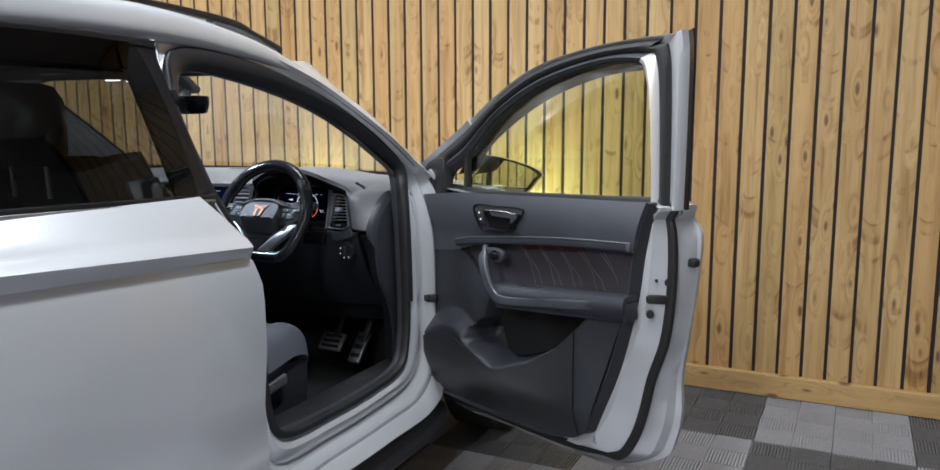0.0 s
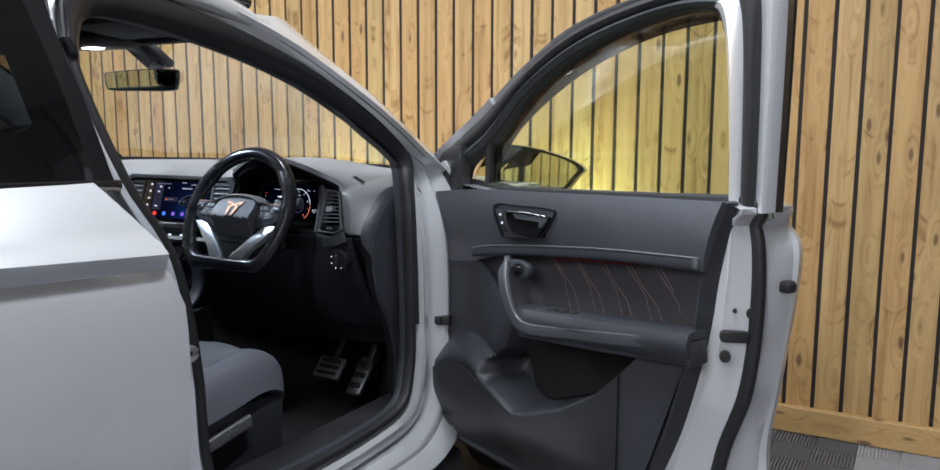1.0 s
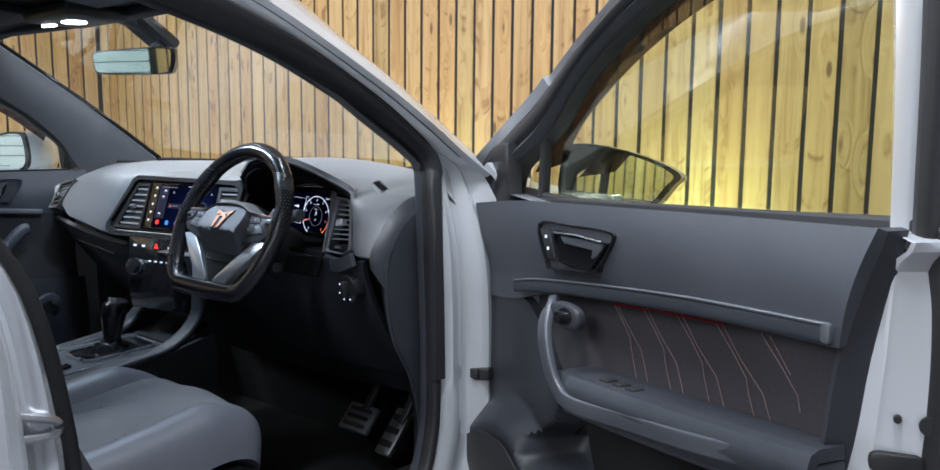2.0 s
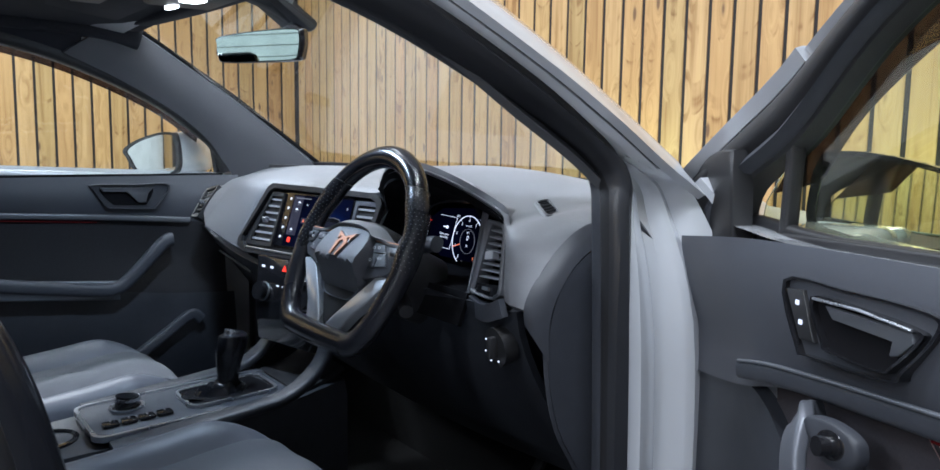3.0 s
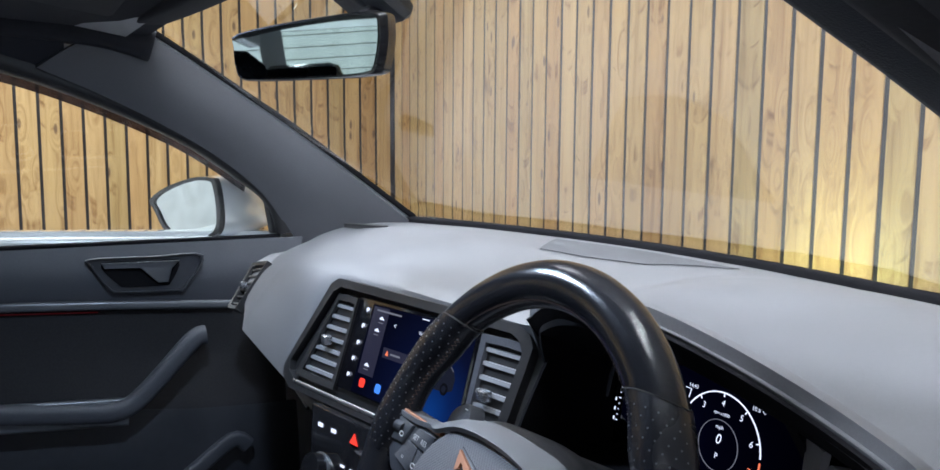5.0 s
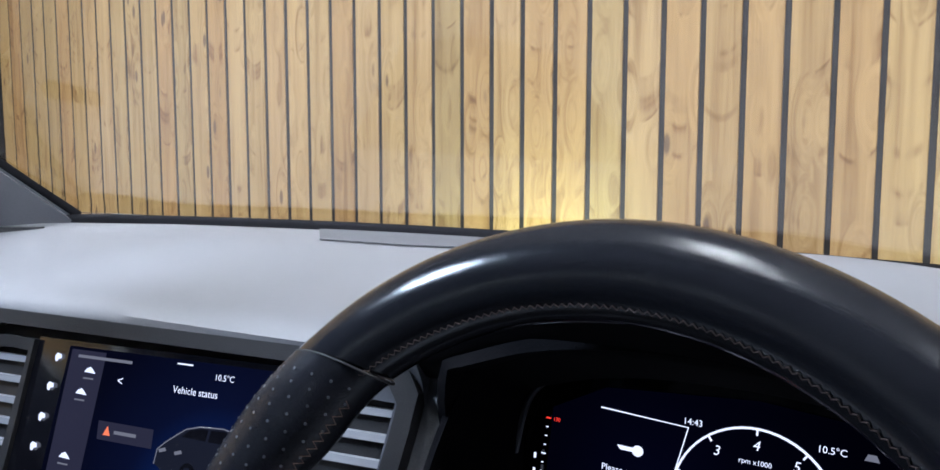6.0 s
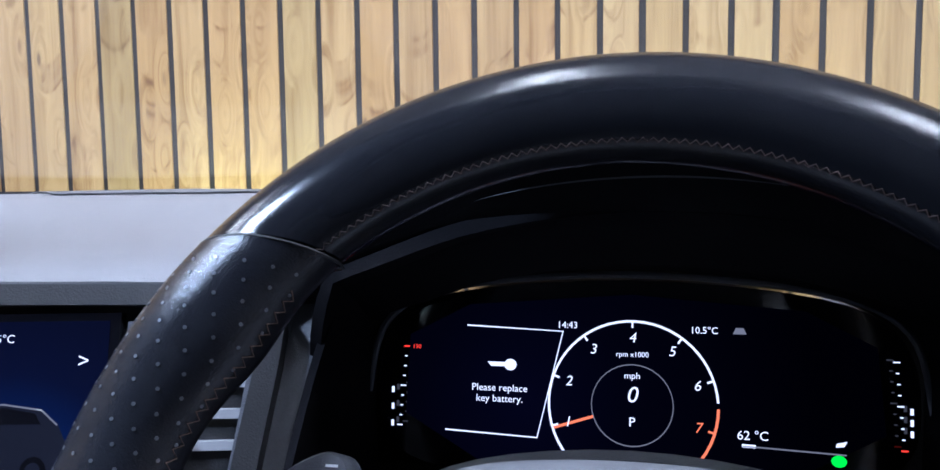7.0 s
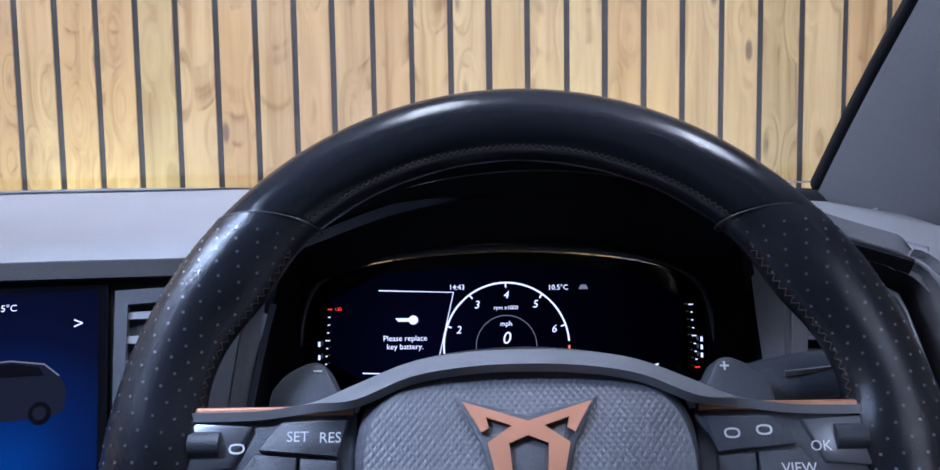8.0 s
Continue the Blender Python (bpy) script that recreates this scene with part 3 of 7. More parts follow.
for s in (1, -1):
    f = (lambda q: q) if s == 1 else mirrored
    low, ridge, high = spline(f(A_OUT), 5), spline(f(A_RIDGE), 5), spline(f(W_OUT), 5)

    def pillar_at(u, v):
        i = int(round(u * (len(low) - 1)))
        a, o, w = low[i] + Vector((s * 0.003, 0, 0)), ridge[i], high[i]
        if v < 0.4:
            return a.lerp(o, v / 0.4)
        k = (v - 0.4) / 0.6
        return o * (1 - k) ** 2 + (o + (o - a) * 0.45 + (w - o) * 0.15) * 2 * k * (1 - k) + w * k * k

    part("front_pillar", sheet(pillar_at, len(low) - 1, 10, 0.012), PAINT, car, "silver-white windscreen pillar")
    foot = A_IN if s == 1 else [(p[0] - 0.008, p[1], p[2]) for p in WINDOW_IN]
    part("pillar_trim", strip(f(foot), f(W_IN), 0.012, 0.012, 5, (-s * 0.5, -0.8, 0.0)), PILLAR, car, "charcoal trim on the windscreen pillar")
    part("screen_seal", sweep(spline(f([(p[0] - 0.002, p[1] - 0.004, p[2] - 0.002) for p in W_OUT]), 5), rounded(0.014, 0.014, 0.005), (0, 0, 1)), HOOD, car)


def screen_at(u, v):
    a, b = W_OUT[0], W_OUT[-1]
    k = 2 * u - 1
    x = k * (a[0] + (b[0] - a[0]) * v)
    y = a[1] + (b[1] - a[1]) * v + (0.15 - 0.07 * v) * (1 - k * k)
    z = a[2] + (b[2] - a[2]) * v + 0.012 * (1 - k * k) * v - 0.008 * (1 - k * k) * (1 - v)
    return (x, y, z)


def no_shadow(ob):
    ob.visible_shadow = False
    return ob


no_shadow(part("windscreen", sheet(screen_at, 20, 12, 0.004), CLEAR, car, "clear windscreen"))

# rear side windows, dark glass with a wind deflector
for s in (1, -1):
    f = (lambda q: q) if s == 1 else mirrored
    BELT = [(0.806, -0.975, 1.100), (0.803, -1.3, 1.112), (0.795, -1.66, 1.125), (0.775, -2.05, 1.15)]
    HEAD = [(0.698, -1.03, 1.432), (0.694, -1.3, 1.436), (0.684, -1.7, 1.430), (0.655, -2.0, 1.395)]
    no_shadow(part("rear_side_glass", strip(f(BELT), f(HEAD), 0.004 * s, 0.012, 4, (s, 0, 0.3)), DARK_GLASS, car, "dark privacy glass"))
    part("belt_trim", sweep(spline(f([(p[0] + 0.004, p[1], p[2]) for p in [(0.800, -0.93, 1.098)] + BELT]), 4), rounded(0.012, 0.016, 0.004)), BLACK_GLOSS, car, "black window line trim")
    part("chrome_line", sweep(spline(f([(p[0] + 0.010, p[1], p[2] - 0.006) for p in [(0.800, -0.935, 1.094)] + BELT]), 4), rounded(0.004, 0.007, 0.0015)), SATIN, car)
    part("head_trim", sweep(spline(f([(p[0] + 0.004, p[1], p[2]) for p in [(0.704, -0.985, 1.430)] + HEAD]), 4), rounded(0.016, 0.020, 0.005)), BLACK_GLOSS, car)
    # black cover of the middle pillar
    part("middle_pillar", strip(f([(0.812, -0.942, 1.100), (0.776, -0.958, 1.22), (0.735, -0.976, 1.34), (0.702, -0.988, 1.440)]), f([(0.808, -1.035, 1.104), (0.772, -1.05, 1.22), (0.730, -1.065, 1.34), (0.697, -1.075, 1.438)]), 0.012 * s), BLACK_GLOSS, car, "gloss black pillar cover")
    no_shadow(part("wind_deflector", strip(f([(0.722, -1.06, 1.428), (0.718, -1.3, 1.434), (0.706, -1.66, 1.425)]), f([(0.738, -1.085, 1.372), (0.738, -1.3, 1.376), (0.728, -1.62, 1.37)]), 0.003 * s), SMOKE, car, "smoked wind deflector"))

# wheels
for x, y in ((0.78, 0.68), (-0.78, 0.68), (0.80, -1.88), (-0.80, -1.88)):
    wheel = new("wheel")
    wheel.parent = car
    wheel.location = (x, y, 0.335)
    s = 1 if x > 0 else -1
    prof = [(0.09, 0.22), (0.105, 0.25), (0.105, 0.30), (0.085, 0.333), (-0.085, 0.333), (-0.105, 0.30), (-0.105, 0.25), (-0.09, 0.22)]
    part("tyre", loft([[(a, r * math.cos(t), r * math.sin(t)) for a, r in prof] for t in [2 * math.pi * i / 48 for i in range(48)]], True, False, True), TYRE, wheel)
    for k in range(5):
        q = Matrix.Rotation(2 * math.pi * k / 5, 4, "X")
        part("spoke", loft([[q @ Vector((s * 0.07, -w, r)), q @ Vector((s * 0.07, w, r)), q @ Vector((s * 0.04, w, r)), q @ Vector((s * 0.04, -w, r))] for r, w in ((0.03, 0.03), (0.12, 0.022), (0.215, 0.035))]), GREY_TRIM, wheel)
    part("rim", loft([[(a, r * math.cos(t), r * math.sin(t)) for a, r in ((0.09, 0.225), (0.09, 0.21), (-0.09, 0.21), (-0.09, 0.225))] for t in [2 * math.pi * i / 40 for i in range(40)]], True, False, True), GREY_TRIM, wheel)

# headlamps, lit
for s in (1, -1):
    part("headlamp", box((0.30, 0.10, 0.10), (s * 0.55, 1.06, 0.80), 0.03, Euler((0, 0, -s * 0.35)).to_matrix()), BLACK_GLOSS, car)
    part("headlamp_lens", box((0.10, 0.02, 0.05), (s * 0.53, 1.13, 0.80), 0.008, Euler((0, 0, -s * 0.35)).to_matrix()), LAMP_GLOW, car)
    beam = bpy.data.lights.new("headlamp_beam", "SPOT")
    beam.energy, beam.spot_size, beam.spot_blend, beam.color, beam.shadow_soft_size = 11.0, 2.5, 1.0, (0.80, 1.0, 0.60), 0.05
    b = new("headlamp_beam", beam)
    b.parent = car
    b.matrix_local = look((s * 0.62, 1.22, 0.84), (s * 0.72, 2.0, 0.98))

# ---- the open driver's door ----
HINGE, TURN = Vector((0.875, 0.10, 0)), radians(-27)
ALONG, FACE = Vector((math.cos(TURN), math.sin(TURN), 0)), Vector((math.sin(TURN), -math.cos(TURN), 0))


def dp(u, v, z):
    """A point of the door: u from the hinge, v towards the cabin, height."""
    p = HINGE + ALONG * (u * 1.010 - 0.010) + FACE * v
    return (p.x, p.y, z)


def on_door(v):
    return lambda a, b, c: dp(a, v + c, b)


door = new("driver_door")
door.parent = car
tagged(door, "wide open silver-white driver's door")

# rear edge of the door at falling heights: skin edge, seal line, crease, trim edge
LEVEL = [1.058, 1.02, 0.98, 0.90, 0.80, 0.70, 0.60, 0.50, 0.42, 0.36]
SKIN_U = [0.888, 0.908, 0.936, 0.934, 0.922, 0.908, 0.893, 0.896, 0.880, 0.845]
SEAL_U = [0.890, 0.900, 0.910, 0.915, 0.911, 0.896, 0.860, 0.836, 0.806, 0.762]
FOLD_U = [0.886, 0.884, 0.882, 0.878, 0.868, 0.838, 0.802, 0.766, 0.715, 0.645]
EDGE_U = [0.884, 0.873, 0.864, 0.848, 0.832, 0.812, 0.780, 0.742, 0.680, 0.600]


def door_loop(rear, foot, v, inset=0.0):
    pts = [(u - inset, z) for u, z in zip(rear, LEVEL)] + [(0.70 - inset, foot + 0.022), (0.55, foot), (0.2, foot - 0.012), (-0.10 + inset, foot - 0.006), (-0.125 + inset, 0.5), (-0.13 + inset, 0.8), (-0.10 + inset, 1.02), (0.2, 1.03), (0.6, 1.045)]
    return [dp(p.x, v, p.y) for p in spline([(a, b, 0) for a, b in pts], 4, True)]


def between(a, b, k):
    return [x + (y - x) * k for x, y in zip(a, b)]


rings = [door_loop(SKIN_U, 0.268, -0.115, 0.03), door_loop(SKIN_U, 0.262, -0.104, 0.004), door_loop(SKIN_U, 0.262, -0.088), door_loop(between(SKIN_U, SEAL_U, 0.25), 0.272, -0.080), door_loop(between(SKIN_U, SEAL_U, 0.40), 0.285, -0.055), door_loop(between(SKIN_U, SEAL_U, 0.85), 0.315, -0.030), door_loop(SEAL_U, 0.330, -0.014),
         door_loop(between(SEAL_U, FOLD_U, 0.25), 0.342, 0.0), door_loop(between(SEAL_U, FOLD_U, 0.9), 0.362, 0.026), door_loop(FOLD_U, 0.367, 0.032), door_loop(between(FOLD_U, EDGE_U, 0.15), 0.370, 0.034), door_loop(EDGE_U, 0.385, 0.036), door_loop(EDGE_U, 0.42, -0.085, 0.05)]
part("door_shell", loft(rings), PAINT, door, "silver-white door shell", 24)
part("shell_seal", sweep([Vector(p) + FACE * 0.006 for p in door_loop(SEAL_U, 0.330, -0.014)], rounded(0.026, 0.018, 0.007), tuple(FACE), True), RUBBER, door, "black rubber seal round the door")

# window frame of the door
OUTER = [(-0.186, 0.995), (-0.166, 1.065), (0.09, 1.245), (0.26, 1.345), (0.43, 1.418), (0.66, 1.458), (0.90, 1.470), (0.934, 1.462), (0.938, 1.30), (0.934, 1.046)]
INNER = [(-0.005, 1.01), (0.012, 1.085), (0.12, 1.155), (0.26, 1.268), (0.45, 1.355), (0.66, 1.402), (0.775, 1.402), (0.815, 1.370), (0.836, 1.25), (0.850, 1.040)]
outer, inner = spline([(a, b, 0) for a, b in OUTER], 6), spline([(a, b, 0) for a, b in INNER], 6)


def frame_band(k0, k1, levels, first=0, last=999):
    rows = []
    for p, q in list(zip(outer, inner))[first:last]:
        row = []
        for k, v in levels:
            w = p.lerp(q, k0 + (k1 - k0) * k)
            row.append(dp(w.x, v + 0.040 * min(max((0.08 - w.x) / 0.22, 0), 1), w.y))
        rows.append(row)
    return loft(rows, True, True)


part("window_frame", frame_band(0.05, 0.40, [(0, -0.032), (0.0, 0.002), (0.15, 0.010), (1, -0.006), (1, -0.03)], 36), PAINT, door, "silver-white window frame")
part("window_frame", frame_band(0.05, 0.24, [(0, -0.032), (0.0, 0.002), (0.15, 0.010), (1, -0.004), (1, -0.03)], 13, 37), PAINT, door, "silver-white window frame")
part("frame_foot", frame_band(0.05, 0.24, [(0, -0.032), (0.0, 0.012), (0.15, 0.022), (1, 0.010), (1, -0.03)], 0, 14), PAINT, door)
part("frame_seal", frame_band(0.38, 0.64, [(0, -0.02), (0, 0.006), (0.2, 0.014), (0.5, 0.017), (0.8, 0.014), (1, 0.006), (1, -0.03)], 36), RUBBER, door)
part("frame_seal", frame_band(0.22, 0.64, [(0, -0.02), (0, 0.006), (0.2, 0.014), (0.5, 0.017), (0.8, 0.014), (1, 0.006), (1, -0.03)], 0, 37), RUBBER, door)
part("inner_frame", frame_band(0.62, 0.92, [(0, -0.03), (0.0, 0.004), (0.25, 0.014), (0.6, 0.022), (0.9, 0.014), (1, -0.004), (1, -0.03)], 38), PAINT, door, "silver-white inner window frame")
part("inner_frame", frame_band(0.62, 0.92, [(0, -0.03), (0.0, 0.004), (0.25, 0.014), (0.6, 0.022), (0.9, 0.014), (1, -0.004), (1, -0.03)], 0, 39), LOWER, door, "charcoal window frame trim")
part("frame_lip", frame_band(0.91, 1.0, [(0, -0.03), (0, 0.004), (0.6, 0.002), (1, -0.012), (1, -0.03)]), BLACK_PLASTIC, door)
part("frame_edge", frame_band(-0.02, 0.06, [(0, -0.036), (0, -0.028), (1, -0.022), (1, -0.036)]), BLACK_GLOSS, door, "gloss black outer frame edge")
GLASS_LINE = [(0.05, 1.0), (0.08, 1.15), (0.20, 1.25), (0.40, 1.355), (0.66, 1.415), (0.82, 1.41), (0.862, 1.2), (0.870, 1.0)]
no_shadow(part("door_glass", plate([(p.x, p.y) for p in spline([(a, b, 0) for a, b in GLASS_LINE], 4, True)], on_door(-0.02), 0.004), SIDE_GLASS, door, "green-tinted door window"))
# deflector band under the frame and the black corner behind the mirror
band_a = [(0.01, 1.08), (0.10, 1.175), (0.26, 1.285), (0.45, 1.368), (0.66, 1.412), (0.87, 1.415)]
band_b = [(0.095, 1.10), (0.175, 1.185), (0.325, 1.275), (0.48, 1.338), (0.66, 1.380), (0.87, 1.393)]
no_shadow(part("wind_deflector", strip([dp(a, -0.034, b) for a, b in band_a], [dp(a, -0.046, b) for a, b in band_b], 0.003), SMOKE, door, "smoked wind deflector"))
part("mirror_corner", plate([(p.x, p.y) for p in spline([(-0.135, 1.000, 0), (-0.128, 1.045, 0), (-0.098, 1.092, 0), (-0.062, 1.122, 0), (-0.020, 1.136, 0), (0.022, 1.138, 0)], 4)] + [(0.030, 1.000)], on_door(0.040), 0.03, 0.005), BLACK_PLASTIC, door, "black corner panel behind the mirror")
part("front_corner", plate([(-0.128, 0.88), (-0.06, 0.87), (-0.03, 1.000), (0.0, 1.012), (-0.06, 1.010), (-0.122, 1.006)], on_door(0.040), 0.03, 0.006), LOWER, door, "charcoal front corner of the door trim")
part("glass_channel", sweep([dp(0.082, -0.008, 1.0), dp(0.092, -0.008, 1.155)], rounded(0.018, 0.02, 0.005), tuple(FACE)), BLACK_PLASTIC, door)
part("waist_seal", sweep([dp(0.07, -0.004, 1.028), dp(0.5, -0.002, 1.048), dp(0.90, 0.0, 1.066)], rounded(0.02, 0.014, 0.004)), RUBBER, door)

# trim panel: upper board, middle inlay, lower board
def ribbon(points, w, h, mat, name, v=0.075, label="", per=5):
    return part(name, sweep(spline([dp(a, v(i) if callable(v) else v, b) for i, (a, b) in enumerate(points)], per), rounded(w, h, min(w, h) * 0.4), tuple(FACE)), mat, door, label)


def trim_sheet(name, low, high, mat, lift, label="", nv=10, thick=0.02, per=6):
    """A trim board between a lower and an upper line of (u, z)."""
    low, high = spline([(a, b, 0) for a, b in low], per), spline([(a, b, 0) for a, b in high], per)

    def fn(u, v):
        p = low[int(round(u * (len(low) - 1)))].lerp(high[int(round(u * (len(high) - 1)))], v)
        return lift(p.x, p.y)

    return part(name, sheet(fn, len(low) - 1, nv, thick), mat, door, label)


def upper_lift(a, b):
    return dp(a, 0.060 + 0.022 * math.sin(math.pi * min(max((b - 0.90) / 0.20, 0), 1)) - 0.03 * max(0, a - 0.80), b)


trim_sheet("upper_trim", [(-0.100, 0.822), (0.10, 0.846), (0.20, 0.872), (0.38, 0.900), (0.62, 0.924), (0.856, 0.938)], [(-0.100, 1.010), (0.12, 1.034), (0.28, 1.043), (0.46, 1.050), (0.68, 1.059), (0.890, 1.066)], SOFT, upper_lift, "charcoal soft-touch upper door trim")


def inlay_lift(a, b):
    return dp(a, 0.050 - 0.012 * math.sin(math.pi * min(max((b - 0.74) / 0.19, 0), 1)), b)


trim_sheet("suede_inlay", [(0.16, 0.70), (0.30, 0.735), (0.50, 0.760), (0.66, 0.776), (0.832, 0.805)], [(0.16, 0.868), (0.30, 0.893), (0.50, 0.914), (0.66, 0.928), (0.856, 0.940)], material("plum_grey_suede", (0.042, 0.038, 0.045), 0.95, grain=0.2, size=300), inlay_lift, "dark suede door inlay with quilted stitching")


# upper edge of the loudspeaker board and of the pocket's wall, and the front end of the pocket
EDGE_A = [-0.10, -0.034, 0.035, 0.09, 0.135, 0.165, 0.205, 0.329, 0.375, 0.503, 0.606, 0.665, 0.75]
EDGE_Z = [0.500, 0.545, 0.584, 0.602, 0.604, 0.594, 0.570, 0.527, 0.536, 0.587, 0.649, 0.707, 0.80]


def smooth_step(x, w):
    return 1 / (1 + math.exp(-max(-40, min(40, x / w))))


def lower_lift(a, b):
    edge = float(np.interp(a, EDGE_A, EDGE_Z))
    above = b - edge
    front = float(np.interp(b, [0.50, 0.56, 0.605, 0.647, 0.72], [0.21, 0.203, 0.205, 0.258, 0.290]))
    pocket = smooth_step(above, 0.0022) * smooth_step(a - front, 0.004) * smooth_step(0.70 - a, 0.006)
    # board stands proud below its edge and leans back above it
    proud = 0.044 * smooth_step(0.70 - a, 0.05)
    bevel = proud * (1 - max(0, min(1, above / 0.055)) ** 1.2) if above > 0 else proud
    v = 0.056 + bevel - 0.055 * max(0, (0.50 - b) / 0.15) ** 1.6 * smooth_step(0.5 - b, 0.02)
    return dp(a, max(v, 0.040) - 0.120 * pocket, b)


trim_sheet("lower_trim", [(-0.075, 0.352), (0.15, 0.354), (0.38, 0.366), (0.52, 0.374), (0.640, 0.386), (0.705, 0.430)], [(-0.082, 0.836), (0.14, 0.850), (0.30, 0.735), (0.50, 0.760), (0.66, 0.778), (0.832, 0.81)], LOWER, lower_lift, "dark hard plastic lower door trim with a pocket", nv=110, per=24)
def board_at(u, v):
    a = -0.062 + 0.735 * u
    top = float(np.interp(a, EDGE_A, EDGE_Z)) - 0.013 - 0.010 * max(0, 1 - abs(a - 0.115) / 0.10)
    low = 0.385 + 0.03 * max(0, a)
    b = low + (top - low) * v
    return Vector(lower_lift(a, b)) + FACE * 0.0035


part("speaker_board", sheet(board_at, 90, 40, -0.004), BLACK_PLASTIC, door, "black speaker board on the lower trim")
# added near-black sheet: the pocket's shade put into colour over plain plastic
shade_rows = []
for i in range(25):
    a = 0.215 + 0.46 * i / 24
    z0, z1 = float(np.interp(a, EDGE_A, EDGE_Z)) + 0.010, float(np.interp(a, [0.2, 0.30, 0.50, 0.70], [0.70, 0.735, 0.758, 0.785]))
    z0 = max(z0, float(np.interp(a, [0.21, 0.262, 0.29], [0.60, 0.655, 0.50])))
    shade_rows.append([Vector(dp(a, -0.010, z0 + (max(z1, z0) - z0) * k / 6)) for k in range(7)])
part("pocket_shade", sheet(lambda u, v: shade_rows[int(round(u * 24))][int(round(v * 6))], 24, 6, 0.006), CARPET, door, "near-black sheet that stands in for shade inside the door pocket")
# rear and lower border of the trim, its shade put into the dark colour
part("shaded_trim_border", strip([dp(a, 0.060, b) for a, b in ((0.688, 0.432), (0.768, 0.61), (0.824, 0.80), (0.843, 0.93), (0.879, 1.065))], [dp(a, 0.028, b) for a, b in ((0.702, 0.425), (0.784, 0.61), (0.838, 0.80), (0.858, 0.93), (0.884, 1.065))], 0.01), LOWER, door)
part("shaded_trim_border", strip([dp(a, 0.050, b) for a, b in ((-0.06, 0.355), (0.2, 0.358), (0.52, 0.378), (0.675, 0.434))], [dp(a, 0.028, b) for a, b in ((-0.07, 0.338), (0.2, 0.342), (0.53, 0.360), (0.702, 0.424))], 0.01), LOWER, door)
# satin bar, light strip under it
ribbon([(0.135, 0.876), (0.22, 0.892), (0.40, 0.914), (0.62, 0.936), (0.846, 0.951)], 0.022, 0.014, LOWER, "inlay_bar", 0.073, "charcoal inlay bar with a satin upper line")
ribbon([(0.14, 0.888), (0.22, 0.904), (0.40, 0.926), (0.62, 0.948), (0.846, 0.962)], 0.004, 0.006, GREY_TRIM, "bar_line", 0.079)
part("bar_end", plate(rounded(0.012, 0.022, 0.004), lambda a, b, c: dp(0.846 + a, 0.082 + c, 0.953 + b), 0.012, 0.002), GREY_TRIM, door)
ribbon([(0.44, 0.902), (0.56, 0.914), (0.68, 0.924)], 0.003, 0.003, AMBIENT_RED, "light_strip", 0.064, "thin red ambient light strip")
# grip and armrest
PULL_GREY = material("dark_satin_grey", (0.085, 0.090, 0.105), 0.36, metal=0.3)
grip = spline([dp(a, v, b) for a, b, v in ((0.292, 0.868, 0.070), (0.306, 0.872, 0.098), (0.326, 0.842, 0.118), (0.352, 0.800, 0.126), (0.382, 0.762, 0.126), (0.425, 0.748, 0.122), (0.56, 0.766, 0.116), (0.72, 0.788, 0.110), (0.845, 0.806, 0.080))], 6)
part("door_pull", sweep(grip, rounded(0.034, 0.016, 0.005), tuple(FACE), False, lambda t: 1.15 - 0.42 * min(t * 2.0, 1)), PULL_GREY, door, "satin grey pull handle running into the armrest")
part("armrest", sheet(lambda u, v: dp(0.36 + 0.49 * u, 0.045 + 0.064 * math.sin(math.pi * min(v * 1.25, 1) / 2) * (1 - 0.35 * u ** 3) - (0.018 * max(0, v - 0.8) / 0.2), 0.768 + 0.046 * u - 0.034 * max(0, v - 0.6) / 0.4), 16, 12, 0.015), LOWER, door, "padded charcoal armrest")
part("armrest_lip", sweep([dp(0.36 + 0.49 * u, 0.090 - 0.03 * u ** 3, 0.722 + 0.050 * u) for u in [i / 12 for i in range(13)]], rounded(0.022, 0.022, 0.007), tuple(FACE)), LOWER, door)
part("armrest_end", box((0.012, 0.050, 0.050), dp(0.846, 0.066, 0.788), 0.006, Euler((0, -0.08, TURN)).to_matrix()), LOWER, door)
part("window_switch", box((0.11, 0.035, 0.012), dp(0.50, 0.088, 0.784), 0.004, Euler((0, -0.08, TURN)).to_matrix()), BLACK_GLOSS, door, "window switches in the armrest")
for k in range(3):
    part("switch_tip", box((0.022, 0.022, 0.010), dp(0.468 + 0.032 * k, 0.088, 0.7925 + 0.0025 * k), 0.003, Euler((0, -0.08, TURN)).to_matrix()), BLACK_PLASTIC, door)
# mirror switch on the grip
part("switch_bed", plate([(p.x, p.y) for p in spline([(a, b, 0) for a, b in ((0.322, 0.882), (0.350, 0.889), (0.380, 0.880), (0.384, 0.860), (0.372, 0.847), (0.342, 0.850))], 4, True)], lambda a, b, c: dp(a, 0.101 - 0.25 * (a - 0.355) + c, b), 0.014, 0.005), LOWER, door, "dark bed of the mirror switch")
part("switch_dial", plate([(0.357 + 0.017 * a, 0.868 + 0.015 * b) for a, b in circle(1, 20)], lambda a, b, c: dp(a, 0.1015 - 0.25 * (a - 0.355) + c, b), 0.006, 0.002), BLACK_GLOSS, door)
part("mirror_knob", sweep([dp(0.357, 0.098, 0.867), dp(0.357, 0.115, 0.868)], circle(0.0095, 14), (0, 0, 1)), BLACK_GLOSS, door, "round mirror adjuster knob")
# inner handle
HB = [(0.238, 1.004), (0.34, 1.012), (0.452, 1.014), (0.464, 1.000), (0.428, 0.958), (0.408, 0.944), (0.29, 0.934), (0.268, 0.938)]
